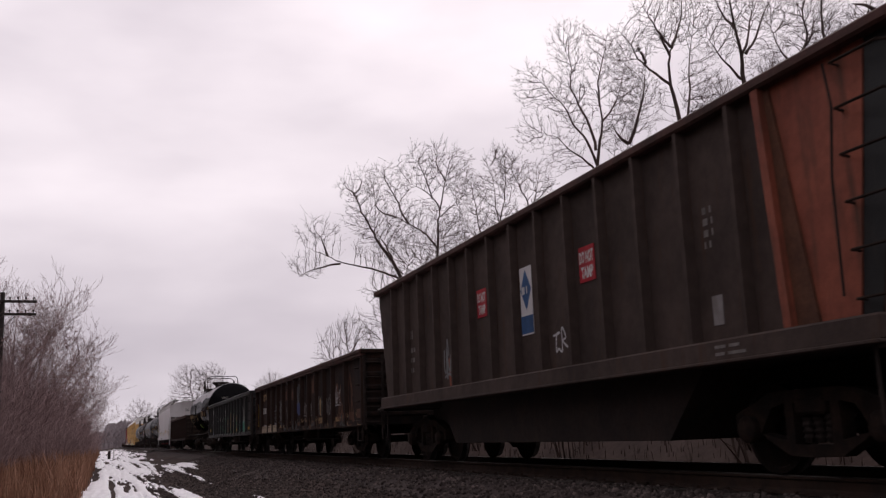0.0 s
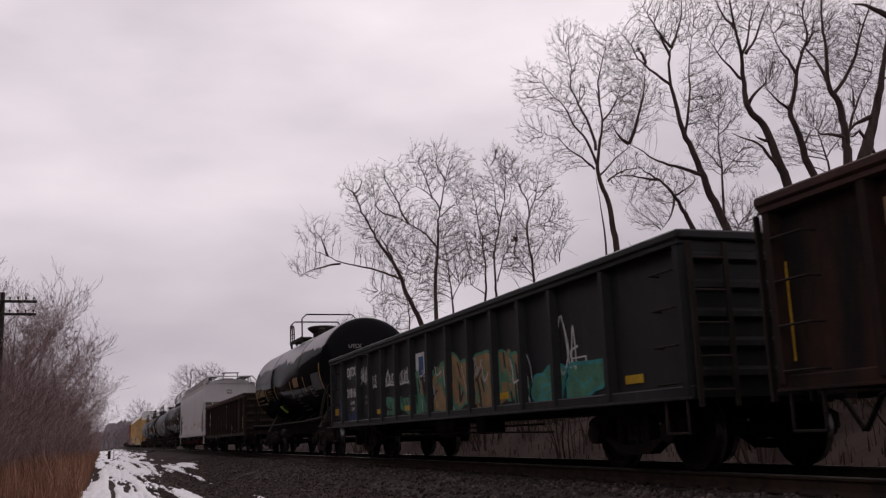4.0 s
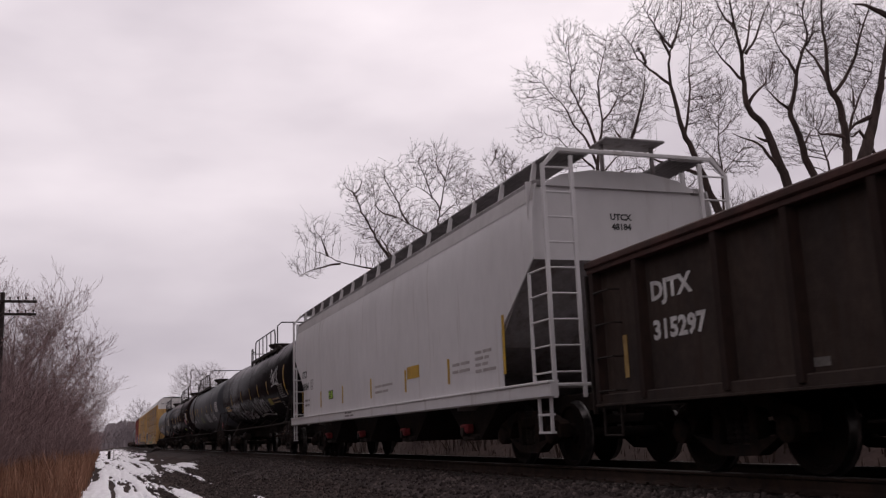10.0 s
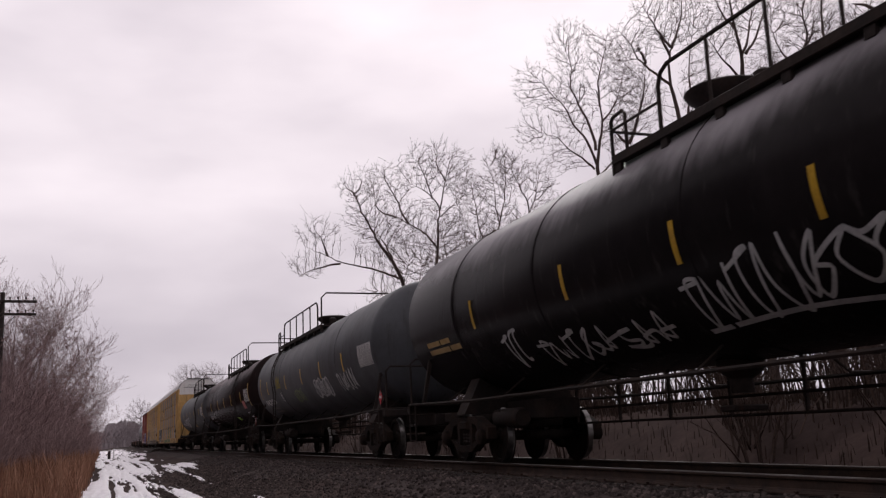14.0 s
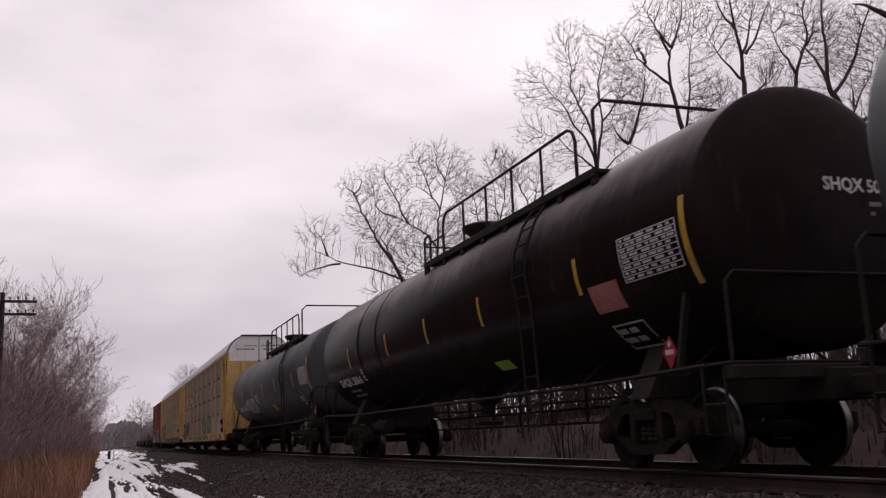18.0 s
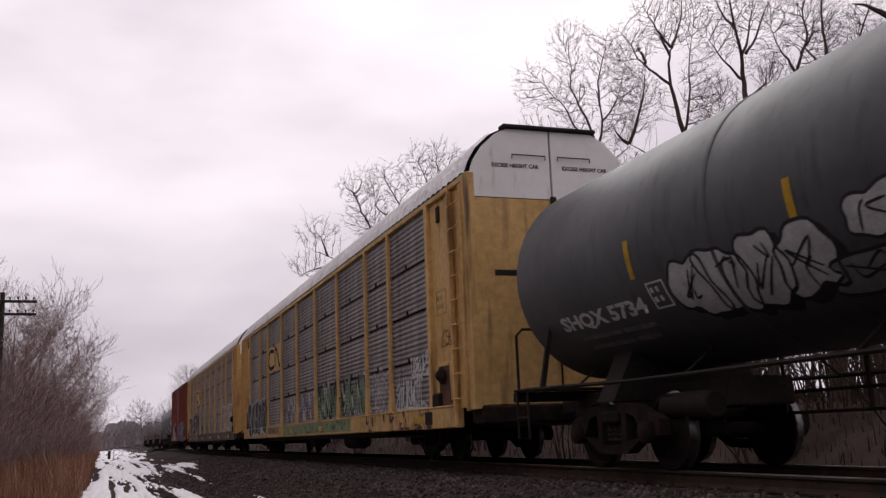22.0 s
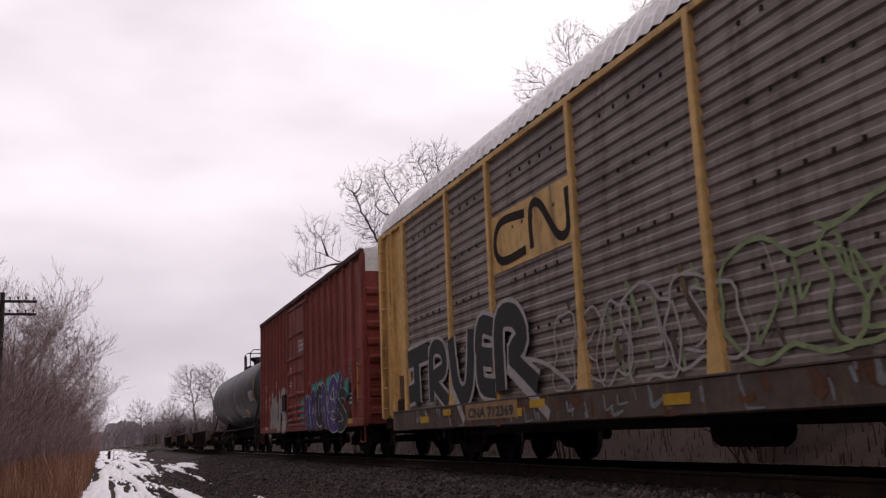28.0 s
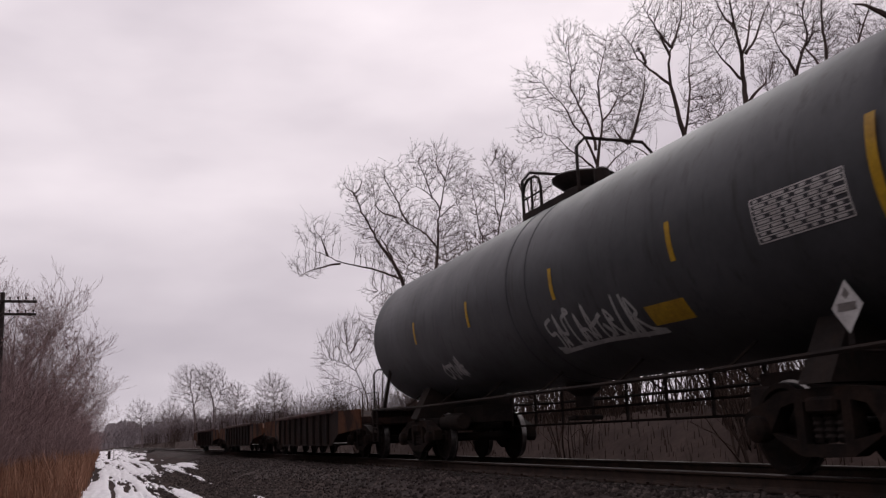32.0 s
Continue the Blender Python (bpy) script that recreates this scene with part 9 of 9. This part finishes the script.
stand(bushy_tree(9.6, 601, 1.0, "many-stemmed leafless tree in the roadside brush"), [(-6.8, 48), (-6.2, 55), (-5.6, 66), (-8.6, 58), (-5.8, 84), (-5.4, 104), (-9.5, 72)], 12)
stand(bushy_tree(8.2, 602, 1.3, "many-stemmed leafless tree in the roadside brush"), [(-5.8, 60), (-5.0, 74), (-4.4, 92), (-4.0, 118), (-7.6, 50), (-3.8, 140), (-6.8, 90)], 13)
thicket(shrub(2.2, 14, 505, M_BRAMBLE, 1), strip(70, 12.6, 18, 6, 60, 1.3) + strip(70, 13.5, 30, 8, 110, 1.3), 9)
for label_y, places in ((711, ((16.5, 21.5), (20.5, 29.5), (22.5, 38.0), (25.0, 47.5))), (712, ((18.8, 23.6), (21.0, 33.0), (24.0, 42.0)))):
    gen = random.Random(label_y)
    for bx, by in places:
        h = gen.uniform(5.6, 6.8) * (0.82 + by / 110)
        bare_tree("thin leafless sapling in the trackside scrub", (bx, by), 0.045, 0.00066 * by * 1.25,
                  (((0, 2.2), (gen.uniform(-0.3, 0.3), h * 0.6), (gen.uniform(-0.6, 0.6), h * 0.9)), ((0.05, h * 0.35), (gen.uniform(0.5, 0.9), h * 0.6), (gen.uniform(0.9, 1.3), h * 0.8))),
                  ((0.0, h * 0.85, 1.3, 1.4), (0.8, h * 0.7, 1.0, 1.2), (-0.8, h * 0.65, 1.0, 1.1)))
thicket(shrub(3.6, 10, 506, M_BRAMBLE, 1), strip(80, 14, 34, 8, 130, 1.3) + strip(50, 12.4, 20, 110, 330), 10)


# ---- dead grass beside the path ----
def grass(name, n, x0, x1, y0, y1, h0, h1, seed, power=1.0, width=0.012, material=None):
    rng = np.random.default_rng(seed)
    v, f = [], []
    for i in range(n):
        x, y = rng.uniform(x0, x1), y0 + (y1 - y0) * rng.random() ** power
        if x > -0.55 + 0.35 * noise.noise(Vector((0.0, y * 0.35, 1.0))) and x1 < 1:
            x = x0 + (x - x0) * 0.5
        clump = 0.75 + 0.5 * noise.noise(Vector((x * 0.6, y * 0.6, 4.0)))
        h = rng.uniform(h0, h1) * clump
        z = ground_height(x, y) - 0.03
        a, lean = rng.uniform(0, 6.28), rng.uniform(0.05, 0.45) * h
        w = width * rng.uniform(0.6, 1.6)
        px, py = math.cos(a + 1.57) * w, math.sin(a + 1.57) * w
        lx, ly = math.cos(a) * lean, math.sin(a) * lean
        k = len(v)
        v += [(x - px, y - py, z), (x + px, y + py, z), (x + lx * 0.3 + px * 0.8, y + ly * 0.3 + py * 0.8, z + h * 0.6), (x + lx * 0.3 - px * 0.8, y + ly * 0.3 - py * 0.8, z + h * 0.6), (x + lx, y + ly, z + h)]
        f += [(k, k + 1, k + 2, k + 3), (k + 3, k + 2, k + 4)]
    me = bpy.data.meshes.new(name)
    me.from_pydata(v, [], f)
    me.materials.append(material or M_BLADE)
    return tagged(new(name, me), "tall dead reddish-brown grass beside the snowy path", "grass", kind="stuff")


grass("dead_grass", 26000, -9.5, -0.25, 20, 62, 0.75, 1.55, 61)
grass("far_grass", 9000, -9.0, -0.4, 60, 170, 0.9, 1.7, 62, 1.0, 0.02)
grass("woodland_grass", 16000, 12.0, 26.0, 6, 95, 0.2, 0.6, 63, 1.3, 0.012, M_LITTER)


# ---- far woods along the horizon ----
far = Build()
rng = random.Random(77)
for k in range(820):
    x, y = (rng.uniform(-60, 120), rng.uniform(430, 560)) if k % 2 else (rng.uniform(14, 90), rng.uniform(260, 430))
    h = rng.uniform(6, 13) if k % 2 else rng.uniform(4, 9)
    p = Vector((x, y, ground_height(x, y) - 0.2))
    far.tube([p, p + Vector((rng.gauss(0, 0.4), 0, h * 0.5)), p + Vector((rng.gauss(0, 0.9), 0, h))], [0.14, 0.09, 0.02], 3)
    for _ in range(12):
        z = rng.uniform(0.15, 0.95) * h
        a = rng.uniform(0, 6.28)
        q = p + Vector((0, 0, z))
        e = q + Vector((math.cos(a), math.sin(a), 1.0)) * rng.uniform(0.8, 2.4)
        far.tube([q, e], [0.05, 0.02], 3)
        for _ in range(3):
            far.tube([q.lerp(e, rng.uniform(0.3, 1)), e + Vector((rng.gauss(0, 0.9), rng.gauss(0, 0.9), rng.uniform(-0.3, 1.2)))], [0.045, 0.024], 3)
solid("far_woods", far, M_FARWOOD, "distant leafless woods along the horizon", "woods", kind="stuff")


# ---- a wooded rise that closes the view down the line, haze painted into its colour ----
rise = Build()
xs = axis_steps((-70, 200, 0.7))
for x in xs:
    top = 8.5 + 4.2 * noise.noise(Vector((x * 0.05, 1.0, 0))) + 2.2 * noise.noise(Vector((x * 0.22, 4.0, 0))) + 1.2 * noise.noise(Vector((x * 0.9, 9.0, 0))) + 1.2 * noise.noise(Vector((x * 2.6, 2.0, 0))) + (3.5 if 1 < x < 40 else 0.0)
    for y, z in ((560, -1.5), (566, top * 0.5), (572, top), (600, top * 0.8), (640, -1.5)):
        rise.v.append((x, y, z))
for j in range(len(xs) - 1):
    for k in range(4):
        rise.f.append((j * 5 + k, j * 5 + k + 1, (j + 1) * 5 + k + 1, (j + 1) * 5 + k))
        rise.s.append(0)
        rise.smooth.append(True)
solid("backdrop", rise, M_FARWOOD, "haze-tinted grey wooded rise far down the line", kind="structure")


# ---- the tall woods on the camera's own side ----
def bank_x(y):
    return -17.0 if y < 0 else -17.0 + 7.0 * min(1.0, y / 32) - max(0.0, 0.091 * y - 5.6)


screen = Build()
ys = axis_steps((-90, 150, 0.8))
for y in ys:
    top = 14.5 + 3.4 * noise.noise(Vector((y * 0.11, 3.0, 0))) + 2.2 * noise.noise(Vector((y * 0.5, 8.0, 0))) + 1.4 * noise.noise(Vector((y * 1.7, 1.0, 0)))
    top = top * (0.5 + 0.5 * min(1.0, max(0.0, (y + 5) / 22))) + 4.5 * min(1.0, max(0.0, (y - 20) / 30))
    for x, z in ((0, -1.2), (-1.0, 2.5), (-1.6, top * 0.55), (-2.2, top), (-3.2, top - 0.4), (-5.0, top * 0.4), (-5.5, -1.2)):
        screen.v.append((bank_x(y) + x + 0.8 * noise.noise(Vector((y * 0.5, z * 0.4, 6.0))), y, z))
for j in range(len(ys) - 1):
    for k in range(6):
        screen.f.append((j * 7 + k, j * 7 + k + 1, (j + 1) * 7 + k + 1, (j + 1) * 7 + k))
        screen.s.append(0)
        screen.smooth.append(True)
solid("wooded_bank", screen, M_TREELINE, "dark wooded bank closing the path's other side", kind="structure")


# ---- telegraph poles, marker posts ----
def telegraph_pole(x, y):
    pole = thing("telegraph_pole", "weathered wooden telegraph pole with two crossarms", "telegraph pole", "telegraph poles", at=(x, y, ground_height(x, y)))
    part("post", Build().tube([(0, 0, -0.3), (0.02, 0, 4.5), (0, 0, 8.75)], [0.16, 0.14, 0.11], 10), M_POLE, pole)
    for z in (7.65, 8.25):
        arm = part("crossarm", Build().box(-1.5, 1.5, -0.16, -0.05, z, z + 0.12, 0.01), M_POLE, pole)
        for k in range(-4, 5):
            if k:
                part("insulator", Build().lathe([(0, 0.02), (0.06, 0.02), (0.07, 0.045), (0.13, 0.04), (0.16, 0.02)], (k * 0.34, -0.105, z + 0.12), "z", 8), M_POLE, arm)
    part("brace", Build().tube([(-0.6, -0.11, 7.65), (0, -0.13, 7.0), (0.6, -0.11, 7.65)], 0.015, 5), M_POLE, pole)


for y in (48.4, 100.6, 153.0):
    telegraph_pole(-4.6, y)

x, y = 1.25, 118.0
mp = thing("marker_post", "short white-topped marker post in the snow", "marker post", at=(x, y, ground_height(x, y)))
part("post", Build().box(-0.07, 0.07, -0.07, 0.07, -0.1, 1.15, 0.015), M_HOPPER, mp)
part("cap", Build().box(-0.085, 0.085, -0.085, 0.085, 1.15, 1.22, 0.02), M_DARKSTEEL, mp)
x, y = 0.72, 112.0
ds = thing("signal_stand", "short dark lineside stand in the snow", "lineside stand", at=(x, y, ground_height(x, y)))
part("post", Build().box(-0.15, 0.15, -0.12, 0.12, -0.1, 0.85, 0.03), M_DARKSTEEL, ds)
part("lid", Build().box(-0.18, 0.18, -0.15, 0.15, 0.85, 0.92, 0.02), M_DARKSTEEL, ds)
pile = thing("tie_pile", "small heap of old dark ties beside the track", "tie pile", at=(4.9, 112.0, bed_height(4.6)))
for k, (dx, dz, a) in enumerate(((0, 0.0, 4), (0.35, 0.02, -6), (0.16, 0.21, 10))):
    t = part("old_tie", Build().box(-0.12, 0.12, -1.3, 1.3, 0, 0.2, 0.015), M_TIE, pile)
    t.location, t.rotation_euler = (dx, 0, dz - 0.05), (0, 0, radians(a))


# ---- what moves: the train glides past, its wheels roll ----
def motions():
    steps = [2.0 * k for k in range(17)]
    for car, y in CARS:
        walk(car, [(t, pose(TRACK_X, y - travelled(t), 0)) for t in steps])
    times = [k / 15 for k in range(481)]
    turns = [travelled(t) / 0.457 for t in times]
    for ws, a in WHEELSETS:
        walk(ws, [(t, pose(0, a, 0.46, math.degrees(w))) for t, w in zip(times, turns)])


motions()
